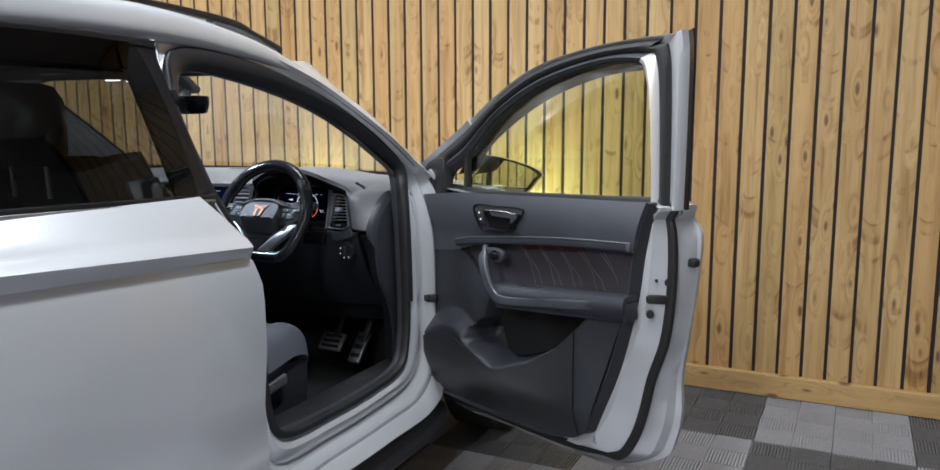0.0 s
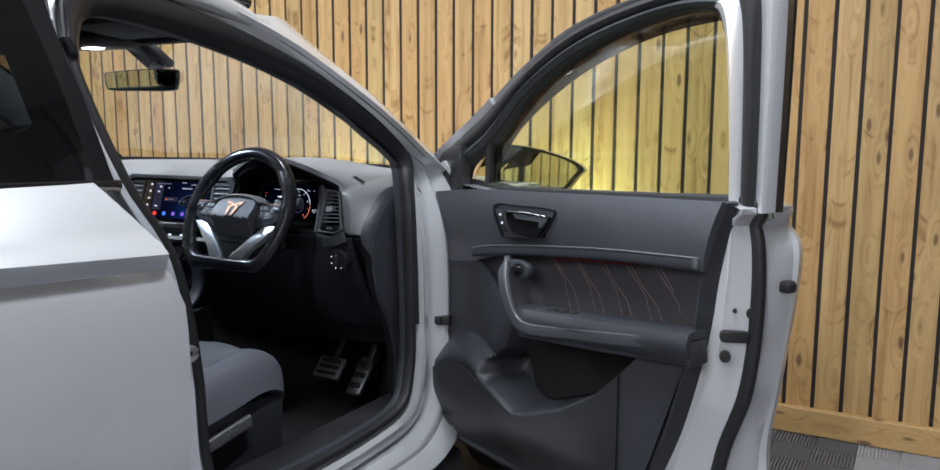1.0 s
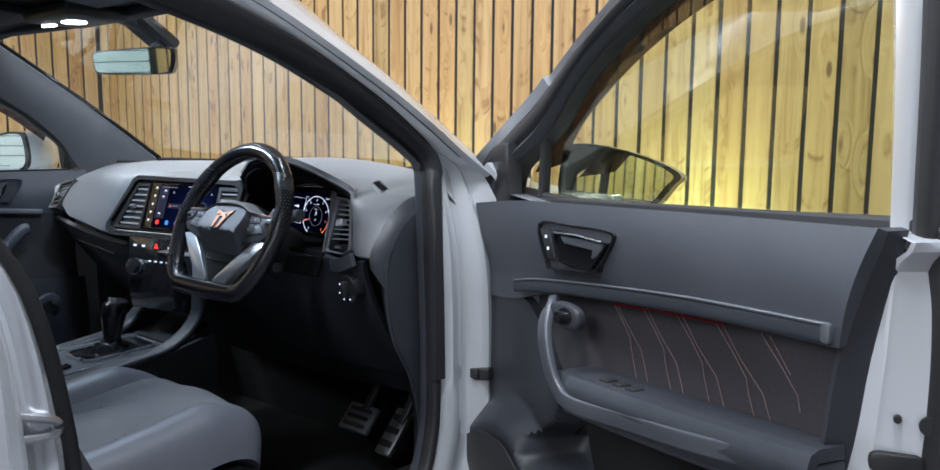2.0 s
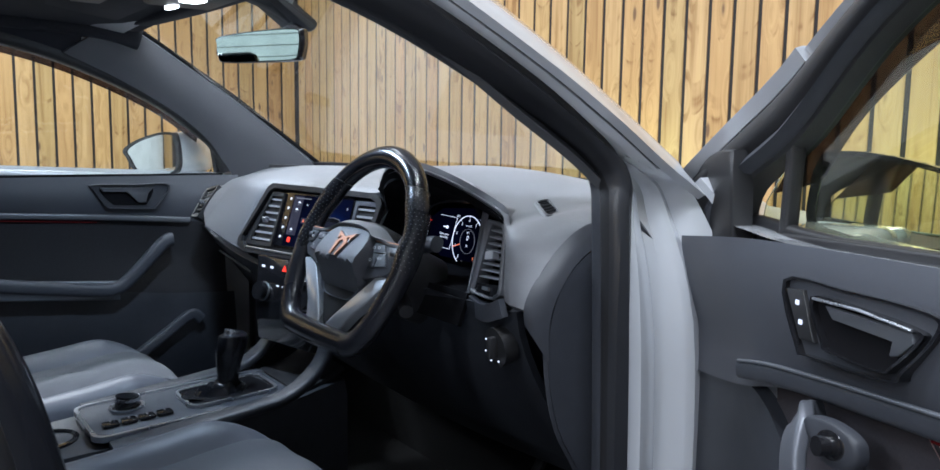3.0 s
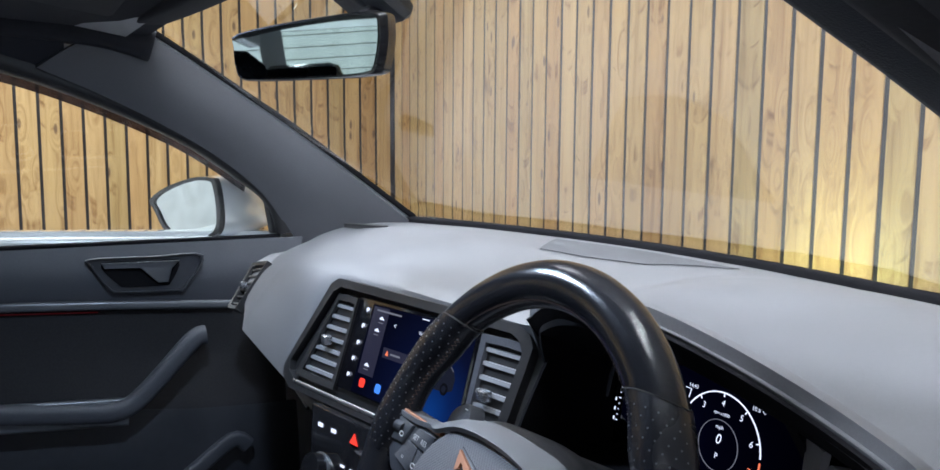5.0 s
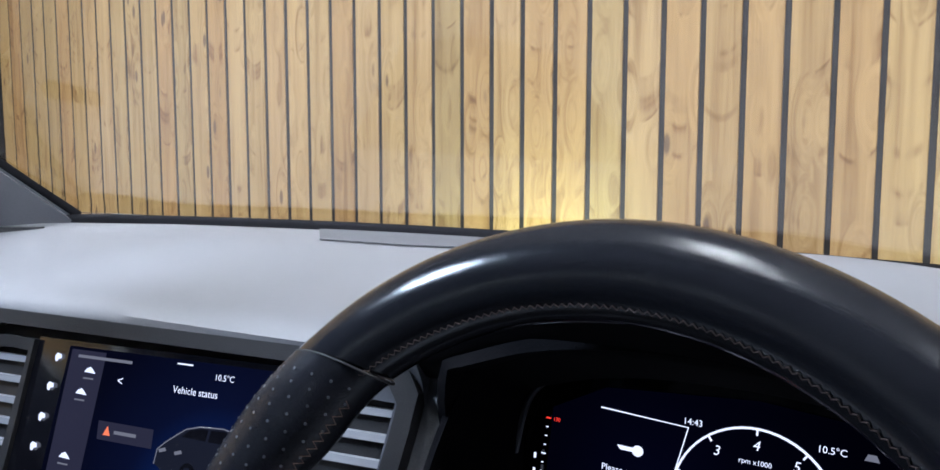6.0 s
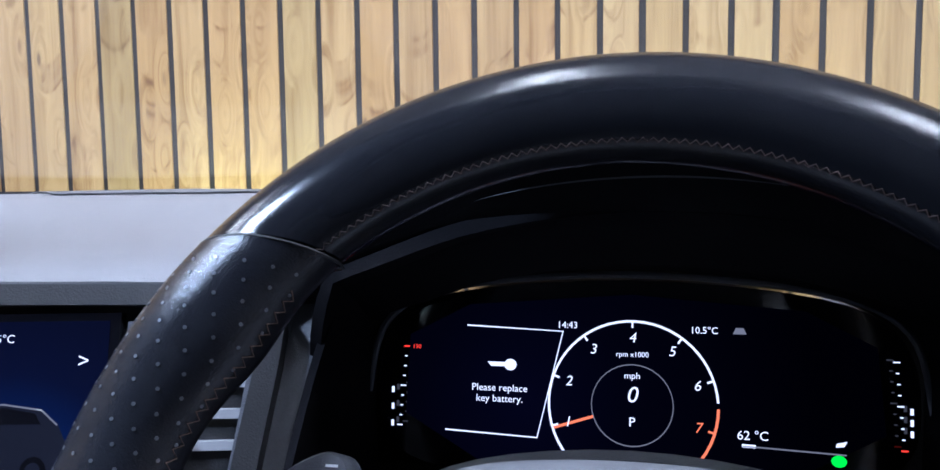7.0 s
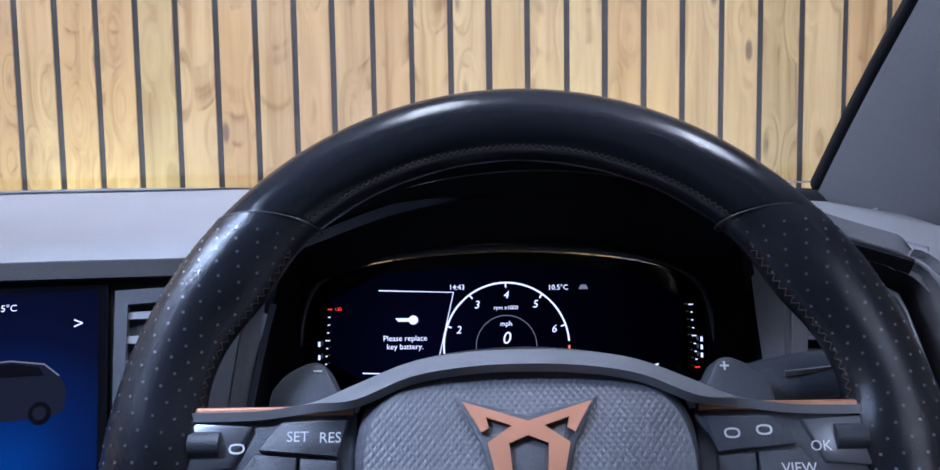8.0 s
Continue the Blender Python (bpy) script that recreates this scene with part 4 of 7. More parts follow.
hb = [(p.x, p.y) for p in spline([(a, b, 0) for a, b in HB], 4, True)]


def shrunk(outline, k, dx=0.0, dz=0.0):
    cx, cz = sum(p[0] for p in outline) / len(outline), sum(p[1] for p in outline) / len(outline)
    return [(cx + (a - cx) * k + dx, cz + (b - cz) * k + dz) for a, b in outline]


handle = part("inner_handle", ring_plate(hb, shrunk(hb, 0.955), on_door(0.087), 0.012), BLACK_GLOSS, door, "inner door handle in a black bezel")
part("handle_dish", plate(shrunk(hb, 0.96), on_door(0.080), 0.008), LOWER, handle)
part("lock_keys", plate([(0.243, 0.996), (0.274, 0.999), (0.297, 0.950), (0.272, 0.948)], on_door(0.086), 0.006, 0.002), BLACK_PLASTIC, handle)
CUP = [(p.x, p.y) for p in spline([(a, b, 0) for a, b in ((0.292, 0.996), (0.37, 1.000), (0.440, 0.998), (0.448, 0.990), (0.416, 0.958), (0.40, 0.950), (0.325, 0.948), (0.312, 0.956))], 4, True)]
part("cup", plate(shrunk(CUP, 0.97), on_door(0.0825), 0.004), HOOD, handle)
part("cup_rim", ring_plate(CUP, shrunk(CUP, 0.93), on_door(0.089), 0.010), BLACK_GLOSS, handle)
part("lever", plate([(0.318, 0.992), (0.438, 0.994), (0.440, 0.986), (0.425, 0.972), (0.415, 0.968), (0.418, 0.982), (0.330, 0.982)], on_door(0.090), 0.008, 0.002), GREY_TRIM, handle, "satin release lever")
part("lever_line", sweep([dp(0.30, 0.091, 0.996), dp(0.37, 0.092, 0.9995), dp(0.440, 0.091, 0.997)], circle(0.0016, 6)), SATIN, handle)
for z in (0.985, 0.966):
    part("key_mark", plate(rounded(0.006, 0.005, 0.001), lambda a, b, c, z=z: dp(0.266 + (0.985 - z) * 0.4 + a, 0.087 + c, z + b), 0.001), WHITE_GLOW, handle)
# quilted stitch lines on the suede
for k in range(5):
    for d in (0.0, 0.014):
        x = 0.398 + 0.082 * k + d
        z1 = 0.912 + 0.03 * (x - 0.385)
        pts = [(x, z1), (x + 0.03, z1 - 0.035), (x + 0.052, z1 - 0.062), (x + 0.056, z1 - 0.080), (x + 0.085, z1 - 0.135)] if d == 0 else [(x, z1), (x + 0.028, z1 - 0.040), (x + 0.066, z1 - 0.074), (x + 0.078, z1 - 0.098), (x + 0.100, z1 - 0.135)]
        part("stitch_line", sweep([Vector(inlay_lift(a, b)) + FACE * 0.002 for a, b in pts if a < 0.80], circle(0.0006, 5), tuple(FACE)), GLOW_TINTED_THREAD, door)
# edge fittings: latch mouth, plugs, buffer
part("latch_mouth", plate(rounded(0.05, 0.022, 0.008), lambda a, b, c: dp(0.893 + a * 0.7 + c, 0.022 + c - a * 0.74, 0.820 + b), 0.010, 0.002), RUBBER, door, "black latch mouth")
for a, z, r in ((0.905, 0.864, 0.010), (0.885, 0.868, 0.004), (0.876, 0.782, 0.010)):
    part("plug", sweep([dp(a - 0.006, 0.026 - 1.07 * (a - 0.868), z), dp(a + 0.007, 0.042 - 1.07 * (a - 0.868), z)], circle(r, 12)), RUBBER, door)
part("door_buffer", plate(rounded(0.03, 0.022, 0.008), lambda a, b, c: dp(0.932 + a, -0.052 + c, 0.91 + b), 0.02, 0.006), RUBBER, door)
part("check_strap", sweep([(0.785, 0.02, 0.668), (0.84, 0.04, 0.672), dp(-0.02, 0.02, 0.67)], rounded(0.012, 0.026, 0.004)), RUBBER, door, "black check strap")
part("strap_bracket", box((0.024, 0.018, 0.022), (0.815, 0.03, 0.672), 0.004), BLACK_PLASTIC, door)
for z in (0.50, 0.93):
    part("hinge", box((0.06, 0.05, 0.07), dp(-0.10, -0.02, z), 0.012), PAINT, door)

# mirror on the outside of the door
MC = Vector(dp(0.006, -0.215, 1.062))


def mirror_housing(centre, right, back, up, parent, label, deep=1.0, wide=1.0):
    """A wing mirror: wedge-shaped housing, bezel and glass."""
    def at(a, b, c):
        return tuple(centre + right * a + up * b + back * c)

    rim = [(-0.102, 0.010), (-0.092, 0.056), (-0.075, 0.066), (-0.02, 0.064), (0.07, 0.042), (0.126, 0.014), (0.112, -0.010), (0.074, -0.050), (0.0, -0.052), (-0.075, -0.050), (-0.100, -0.03)]
    rim = [(p.x * wide, p.y * wide) for p in spline([(a, b, 0) for a, b in rim], 4, True)]
    rows = []
    for k, d in ((1.0, 0.0), (1.04, -0.02), (1.0, -0.055), (0.85, -0.085), (0.5, -0.105), (0.1, -0.112)):
        rows.append([at(a * k, b * k, d * deep) for a, b in rim])
    h = part("wing_mirror", loft(rows, True, True), PAINT, parent, label)
    part("mirror_bezel", ring_plate([(a * 1.01, b * 1.01) for a, b in rim], [(a * 0.90, b * 0.90) for a, b in rim], lambda a, b, c: at(a, b, 0.004 + c), 0.02), BLACK_GLOSS, h)
    part("mirror_glass", plate([(a * 0.93, b * 0.93) for a, b in rim], lambda a, b, c: at(a, b, 0.0005 + c), 0.004), MIRROR, h, "mirror glass")
    return h, at


mr = (ALONG * 0.75 - FACE * 0.66).normalized()
mb = (FACE * 0.75 + ALONG * 0.66 + Vector((0, 0, 0.075))).normalized()
mu = mb.cross(mr).normalized() if mb.cross(mr).z > 0 else mr.cross(mb).normalized()
h, at = mirror_housing(MC, mr, mb, mu, door, "silver-white wing mirror on the open door", 1.3, 1.12)
part("mirror_foot", sweep(spline([dp(0.04, -0.05, 1.01), dp(0.04, -0.12, 1.025), tuple(MC + mr * -0.04 + mu * -0.05 - mb * 0.04)], 5), rounded(0.09, 0.03, 0.012)), PAINT, h)

# passenger side mirror
MC2 = Vector((-0.868, -0.212, 1.084))
h2, _ = mirror_housing(MC2, Vector((-0.90, -0.42, 0)).normalized(), Vector((0.42, -0.90, 0)).normalized(), Vector((0, 0, 1)), car, "silver-white wing mirror on the passenger side", 1.7)
part("mirror_foot", sweep([(-0.78, -0.11, 1.005), (-0.84, -0.15, 1.02)], rounded(0.09, 0.03, 0.012)), PAINT, h2)

# ---- passenger door from inside ----
pdoor = new("passenger_door")
pdoor.parent = car
tagged(pdoor, "closed passenger door with dark inner trim")


def pp(y, z, v=0.0):
    """A point of the passenger door's inner face; v towards the cabin."""
    return (-0.735 + 0.012 * math.cos((z - 0.8) * 3) + v - 0.06 * max(0, -0.45 - y) * 0.3, y, z)


def pboard(name, low, high, mat, bow, label="", nv=10):
    low, high = spline([(a, b, 0) for a, b in low], 6), spline([(a, b, 0) for a, b in high], 6)

    def fn(u, v):
        p = low[int(round(u * (len(low) - 1)))].lerp(high[int(round(u * (len(high) - 1)))], v)
        return pp(p.x, p.y, bow * math.sin(math.pi * v))

    return part(name, sheet(fn, len(low) - 1, nv, -0.02), mat, pdoor, label)


def pribbon(points, w, h, mat, name, v, label=""):
    return part(name, sweep(spline([pp(a, b, v) for a, b in points], 5), rounded(w, h, min(w, h) * 0.4), (1, 0, 0)), mat, pdoor, label)


pboard("upper_trim", [(-0.06, 0.905), (-0.18, 0.908), (-0.40, 0.925), (-0.77, 0.945), (-1.0, 0.95)], [(-0.02, 1.034), (-0.18, 1.034), (-0.40, 1.034), (-0.77, 1.034), (-1.0, 1.036)], SOFT, 0.012, "charcoal upper door trim")
pboard("suede_inlay", [(-0.06, 0.70), (-0.25, 0.715), (-0.45, 0.745), (-0.77, 0.79), (-1.0, 0.80)], [(-0.06, 0.905), (-0.18, 0.908), (-0.40, 0.925), (-0.77, 0.945), (-1.0, 0.95)], material("dark_suede", (0.03, 0.03, 0.034), 0.95, grain=0.2, size=300), -0.012, "dark suede door inlay")
pboard("lower_trim", [(-0.04, 0.40), (-0.25, 0.40), (-0.45, 0.40), (-0.77, 0.40), (-1.0, 0.42)], [(-0.04, 0.70), (-0.25, 0.715), (-0.45, 0.745), (-0.77, 0.79), (-1.0, 0.80)], LOWER, 0.02, "dark lower door trim")
pribbon([(-0.165, 0.912), (-0.40, 0.930), (-0.77, 0.950), (-1.0, 0.955)], 0.016, 0.012, GREY_TRIM, "satin_bar", 0.012, "satin grey inlay bar")
pribbon([(-0.40, 0.916), (-0.66, 0.932)], 0.002, 0.002, AMBIENT_RED, "light_strip", 0.004)
pribbon([(-0.225, 0.868), (-0.25, 0.858), (-0.33, 0.775), (-0.375, 0.748), (-0.45, 0.752), (-0.77, 0.795), (-1.0, 0.80)], 0.034, 0.03, SOFT, "door_pull", 0.055, "charcoal pull handle and armrest")
pribbon([(-0.36, 0.742), (-0.60, 0.762), (-0.80, 0.785)], 0.05, 0.012, GREY_TRIM, "armrest_edge", 0.05)
pribbon([(-0.15, 0.64), (-0.18, 0.655), (-0.26, 0.60), (-0.36, 0.54), (-0.5, 0.52)], 0.03, 0.02, SOFT, "pocket_rim", 0.045)
ph = [(p.x, p.y) for p in spline([(a, b, 0) for a, b in ((-0.218, 1.010), (-0.31, 1.013), (-0.410, 1.014), (-0.408, 1.000), (-0.382, 0.960), (-0.362, 0.952), (-0.27, 0.948), (-0.252, 0.952))], 4, True)]
phandle = part("inner_handle", ring_plate(ph, shrunk(ph, 0.955), lambda a, b, c: pp(a, b, 0.024 + c), 0.012), LOWER, pdoor, "inner door handle in a dark bezel")
part("handle_dish", plate(shrunk(ph, 0.96), lambda a, b, c: pp(a, b, 0.016 + c), 0.008), LOWER, phandle)
pcup = [(p.x, p.y) for p in spline([(a, b, 0) for a, b in ((-0.262, 1.002), (-0.32, 1.005), (-0.392, 1.004), (-0.366, 0.966), (-0.35, 0.960), (-0.29, 0.958), (-0.276, 0.964))], 4, True)]
part("cup", plate(pcup, lambda a, b, c: pp(a, b, 0.0185 + c), 0.004), HOOD, phandle)
part("lever", plate([(-0.262, 1.004), (-0.392, 1.006), (-0.388, 0.997), (-0.330, 0.996), (-0.300, 0.966), (-0.282, 0.966), (-0.276, 0.990)], lambda a, b, c: pp(a, b, 0.030 + c), 0.008, 0.002), GREY_TRIM, phandle, "satin release lever")
# window frame and glass
ptop = [(-0.05, 1.05), (-0.075, 1.11), (-0.125, 1.155), (-0.26, 1.242), (-0.46, 1.325), (-0.64, 1.370), (-0.80, 1.385), (-1.0, 1.385)]


def pw(y, z, v=0.0):
    return (-0.76 + 0.35 * (z - 1.0) + v, y, z)


part("window_frame", sweep(spline([pw(a, b, -0.01) for a, b in ptop], 5), rounded(0.04, 0.05, 0.015), (1, 0, 0)), BLACK_PLASTIC, pdoor, "black window frame")
no_shadow(part("door_glass", plate([(p.x, p.y) for p in spline([(a, b, 0) for a, b in ptop], 4)] + [(-1.0, 1.02), (-0.05, 1.02)], lambda a, b, c: pw(a, b, -0.02 + c), 0.004), CLEAR, pdoor, "clear door window"))
no_shadow(part("wind_deflector", strip([pw(a, b - 0.005, -0.035) for a, b in ptop[2:]], [pw(a, b - 0.032, -0.05) for a, b in ptop[2:]], 0.003), SMOKE, pdoor, "smoked wind deflector"))
part("mirror_corner", plate([(-0.02, 1.04), (-0.075, 1.04), (-0.095, 1.12), (-0.02, 1.10), (0.03, 1.05)], lambda a, b, c: pw(a, b, 0.0 + c), 0.03, 0.005), BLACK_PLASTIC, pdoor)
part("waist_rail", sweep([pw(-0.06, 1.020, -0.055), pw(-0.26, 1.028, -0.055), pw(-1.0, 1.060, -0.055)], rounded(0.05, 0.020, 0.008)), PAINT, pdoor, "silver-white window ledge")
part("waist_seal", sweep([pw(-0.06, 1.034, -0.004), pw(-1.0, 1.036, -0.004)], rounded(0.016, 0.008, 0.003)), HOOD, pdoor)
RAIL_LINE = [(-0.44, 1.318)] + ptop[5:]
part("upper_rail_trim", strip([pw(a, b + 0.012, 0.004) for a, b in RAIL_LINE], [(-0.585, a, 1.425) for a, b in RAIL_LINE], 0.008), LINER, car, "black roof edge trim")
part("pillar_trim", strip([(-0.70, -0.93, 0.5), (-0.69, -0.95, 1.05), (-0.60, -0.98, 1.40)], [(-0.70, -1.12, 0.5), (-0.69, -1.10, 1.05), (-0.60, -1.08, 1.40)], 0.02), PILLAR, car)

# ---- cabin shell ----
part("headliner", sheet(lambda u, v: ((2 * u - 1) * 0.645, -0.335 - 1.75 * v + 0.085 * (1 - (2 * u - 1) ** 2) * (1 - v) ** 4, 1.450 - 0.045 * abs(2 * u - 1) ** 3 - 0.028 * (1 - v) ** 6 - 0.03 * v ** 4), 16, 16, 0.012), LINER, car, "black headliner")
for s in (1, -1):
    part("head_rail_trim", sweep(spline([(s * 0.605, -0.31, 1.375), (s * 0.61, -0.40, 1.395), (s * 0.62, -0.60, 1.405), (s * 0.625, -1.0, 1.410), (s * 0.61, -1.8, 1.39)], 4), rounded(0.06, 0.05, 0.02)), LINER, car)
part("cabin_floor", box((1.45, 2.2, 0.04), (0, -0.65, 0.30), 0.0), CARPET, car, "black carpet")
part("bulkhead", sheet(lambda u, v: ((2 * u - 1) * 0.74, 0.36 - 0.02 * v - (0.10 * (1 - v) if v < 0.3 else 0.07), 0.30 + 0.70 * v), 4, 6, 0.02), CARPET, car)
for s in (1, -1):
    part("kick_trim", box((0.05, 0.30, 0.62), (s * 0.755, 0.17, 0.62), 0.015), LOWER, car)
part("header_trim", sweep(spline([(k * 0.61, -0.345 + 0.075 * (1 - k * k), 1.408 + 0.008 * (1 - k * k)) for k in [-1 + 0.2 * i for i in range(11)]], 3), rounded(0.05, 0.022, 0.009), (0, 0, 1)), LINER, car)
part("load_floor", box((1.3, 0.9, 0.04), (0, -2.0, 0.62)), CARPET, car)
# overhead lamp console
over = part("lamp_console", box((0.22, 0.14, 0.03), (-0.03, -0.355, 1.408), 0.012), BLACK_PLASTIC, car, "overhead console with reading lamps")
part("lamp_lens", plate([(0.024 * math.cos(t), 0.034 * math.sin(t)) for t in [2 * math.pi * i / 20 for i in range(20)]], lambda a, b, c: (-0.02 + b, -0.362 + a, 1.391 - c), 0.006), LAMP_GLOW, over, "lit white reading lamp")
part("lamp_lens", plate([(0.010 * math.cos(t), 0.032 * math.sin(t)) for t in [2 * math.pi * i / 20 for i in range(20)]], lambda a, b, c: (-0.13 + b, -0.368 + a, 1.391 - c), 0.006), LAMP_GLOW, over)
reading = bpy.data.lights.new("reading_lamp", "AREA")
reading.size, reading.energy, reading.color = 0.05, 3.4, (0.70, 0.84, 1.0)
rl = new("reading_lamp", reading)
rl.parent = car
rl.location = (-0.03, -0.362, 1.386)
part("visor_tag", box((0.09, 0.055, 0.003), (-0.26, -0.49, 1.411)), GREY_TRIM, car, "grey label on the folded sun visor")
for s in (1, -1):
    part("sun_visor", box((0.40, 0.17, 0.022), (s * 0.33, -0.46, 1.424), 0.008, Euler((-0.10, 0, 0)).to_matrix()), LINER, car, "folded black sun visor")
# inside mirror
IM, ir = Vector((0.040, -0.262, 1.312)), Vector((0.877, 0.479, 0)).normalized()
iback, iup = Vector((0.479, -0.877, -0.045)).normalized(), Vector((0.03, -0.06, 1)).normalized()


def im_at(a, b, c):
    return tuple(IM + ir * a + iup * b + iback * c)


IO = [(p.x, p.y) for p in spline([(a, b, 0) for a, b in ((-0.104, 0.008), (-0.096, 0.022), (0, 0.030), (0.090, 0.031), (0.104, 0.020), (0.098, -0.018), (0.082, -0.029), (0, -0.030), (-0.087, -0.028), (-0.102, -0.018))], 3, True)]
rmir = part("rear_view_mirror", loft([[im_at(a * k, b * k, c) for a, b in IO] for k, c in ((0.95, 0.0), (1.0, -0.006), (0.98, -0.02), (0.75, -0.036), (0.3, -0.042))]), BLACK_GLOSS, car, "black inside mirror")
part("mirror_glass", plate([(a * 0.93, b * 0.88) for a, b in IO], lambda a, b, c: im_at(a, b, 0.0015 + c), 0.003), DIM_MIRROR, rmir, "mirror glass")
part("mirror_arm", sweep(spline([im_at(0.01, 0.0, -0.03), (-0.03, -0.15, 1.36), (-0.03, -0.19, 1.40), (-0.03, -0.25, 1.42)], 5), rounded(0.05, 0.03, 0.012), (0, 1, 0)), BLACK_PLASTIC, rmir)
part("sensor_cover", box((0.11, 0.11, 0.03), (-0.03, -0.175, 1.392), 0.012, Euler((-0.62, 0, 0)).to_matrix()), BLACK_PLASTIC, rmir)

# ---- dashboard ----
DX = [-0.72, -0.62, -0.50, -0.30, -0.12, 0.10, 0.19, 0.24, 0.30, 0.36, 0.42, 0.48, 0.535, 0.585, 0.615, 0.640, 0.660, 0.685, 0.72]
LIP_Y = [-0.03, -0.082, -0.112, -0.120, -0.105, -0.085, -0.085, -0.105, -0.130, -0.140, -0.135, -0.121, -0.103, -0.104, -0.113, -0.122, -0.120, -0.096, -0.040]
LIP_Z = [1.020, 1.030, 1.042, 1.050, 1.051, 1.051, 1.054, 1.072, 1.093, 1.101, 1.097, 1.081, 1.058, 1.042, 1.033, 1.033, 1.031, 1.030, 1.028]
FAR_Y = [0.15, 0.195, 0.25, 0.30, 0.325, 0.325, 0.315, 0.31, 0.30, 0.295, 0.285, 0.27, 0.25, 0.232, 0.220, 0.208, 0.190, 0.175, 0.15]


def at_x(table, x):
    xs, ys = DX, table
    i = max(0, min(len(xs) - 2, int(np.searchsorted(xs, x)) - 1))
    t = (x - xs[i]) / (xs[i + 1] - xs[i])
    m0 = (ys[i + 1] - ys[max(i - 1, 0)]) / (xs[i + 1] - xs[max(i - 1, 0)]) * (xs[i + 1] - xs[i])
    m1 = (ys[min(i + 2, len(xs) - 1)] - ys[i]) / (xs[min(i + 2, len(xs) - 1)] - xs[i]) * (xs[i + 1] - xs[i])
    return (2 * t ** 3 - 3 * t ** 2 + 1) * ys[i] + (t ** 3 - 2 * t ** 2 + t) * m0 + (3 * t ** 2 - 2 * t ** 3) * ys[i + 1] + (t ** 3 - t ** 2) * m1


def dash_top(x, v):
    """v from the windscreen (0) to the front lip (1)."""
    fy, ly, lz = at_x(FAR_Y, x), at_x(LIP_Y, x), at_x(LIP_Z, x)
    y = fy + (ly - fy) * v
    far_z = 1.060 - 0.05 * max(0.0, x - 0.56)
    z = far_z + (lz - far_z) * v + 0.020 * math.sin(math.pi * min(v * 1.1, 1)) * (1 - 0.4 * abs(x) / 0.7) * min(max((0.60 - x) / 0.16, 0), 1)
    z -= 0.016 * min(max((x - 0.60) / 0.07, 0), 1) * max(0.0, (v - 0.4) / 0.6) ** 2
    return (x, y, z)


dash = new("dashboard")
dash.parent = car
tagged(dash, "grey moulded dashboard with screens and vents")


def rolled(x0, x1, low, n):
    """Dash skin that rolls from the windscreen over its front into the face, down to low(x) = (y, z)."""
    rows = []
    for i in range(n + 1):
        x = x0 + (x1 - x0) * i / n
        top = [dash_top(x, v / 10) for v in range(0, 9)]
        lip = dash_top(x, 1.0)
        yb, zb = low(x)
        fall = lip[2] - zb
        roll = [(x, lip[1] + 0.004, lip[2] - min(0.006, fall * 0.15)), (x, lip[1] * 0.72 + yb * 0.28 - min(0.006, fall * 0.3), lip[2] - min(0.026, fall * 0.4)), (x, lip[1] * 0.4 + yb * 0.6 - 0.004, lip[2] * 0.5 + zb * 0.5), (x, yb, zb), (x, yb + 0.03, zb - 0.008)]
        rows.append(spline(top + roll, 3))
    n2 = len(rows[0]) - 1
    return sheet(lambda u, v: rows[int(round(u * n))][int(round(v * n2))], n, n2, -0.010)


def lip_under(u, v):
    x = 0.195 + 0.400 * u
    p = dash_top(x, 1.0)
    return (x, p[1] - 0.004 + 0.081 * v, p[2] - 0.003 - 0.014 * min(1, v * 5) - 0.033 * v)


def low_west(x):
    return float(np.interp(x, [-0.72, -0.62, -0.50, -0.42, -0.24, -0.20, 0.195], [-0.12, -0.164, -0.194, -0.218, -0.205, -0.150, -0.045])), float(np.interp(x, [-0.72, -0.60, -0.48, -0.23, 0.195], [0.985, 0.968, 0.938, 0.892, 0.90]))


def low_east(x):
    lip = dash_top(x, 1.0)
    k = min(max((x - 0.586) / 0.016, 0), 1)
    y = float(np.interp(x, [0.590, 0.600, 0.634, 0.66, 0.70], [-0.100, -0.101, -0.134, -0.147, -0.151]))
    z = float(np.interp(x, [0.590, 0.602, 0.634, 0.70], [1.024, 1.020, 0.916, 0.916]))
    return (lip[1] + 0.002) * (1 - k) + y * k, (lip[2] - 0.004) * (1 - k) + z * k


part("dash_top", rolled(-0.72, 0.195, low_west, 70), DASH, dash, "grey grained dash top")
part("brow_lip", sheet(lip_under, 40, 10, 0.003), HOOD, dash, "matt black lip under the brow")
part("dash_brow", rolled(0.195, 0.70, low_east, 180), DASH, dash, "grey brow over the instruments and the driver side dash end")
part("dash_pad_line", sweep([Vector(dash_top(-0.70 + 1.40 * i / 60, 0.0)) + Vector((0, 0.015, 0.002)) for i in range(61)], rounded(0.03, 0.018, 0.005)), HOOD, dash)
# speaker grille let into the top
GT = [(-0.200, 0.225), (-0.05, 0.246), (0.07, 0.249), (0.152, 0.246)]
GB = [(-0.085, 0.114), (0.012, 0.116), (0.098, 0.142), (0.150, 0.238)]


def on_dash(x, y, lift=0.001):
    """The dash top at a place of the plan."""
    fy, ly = at_x(FAR_Y, x), at_x(LIP_Y, x)
    p = dash_top(x, (y - fy) / (ly - fy))
    return (x, y, p[2] + lift)


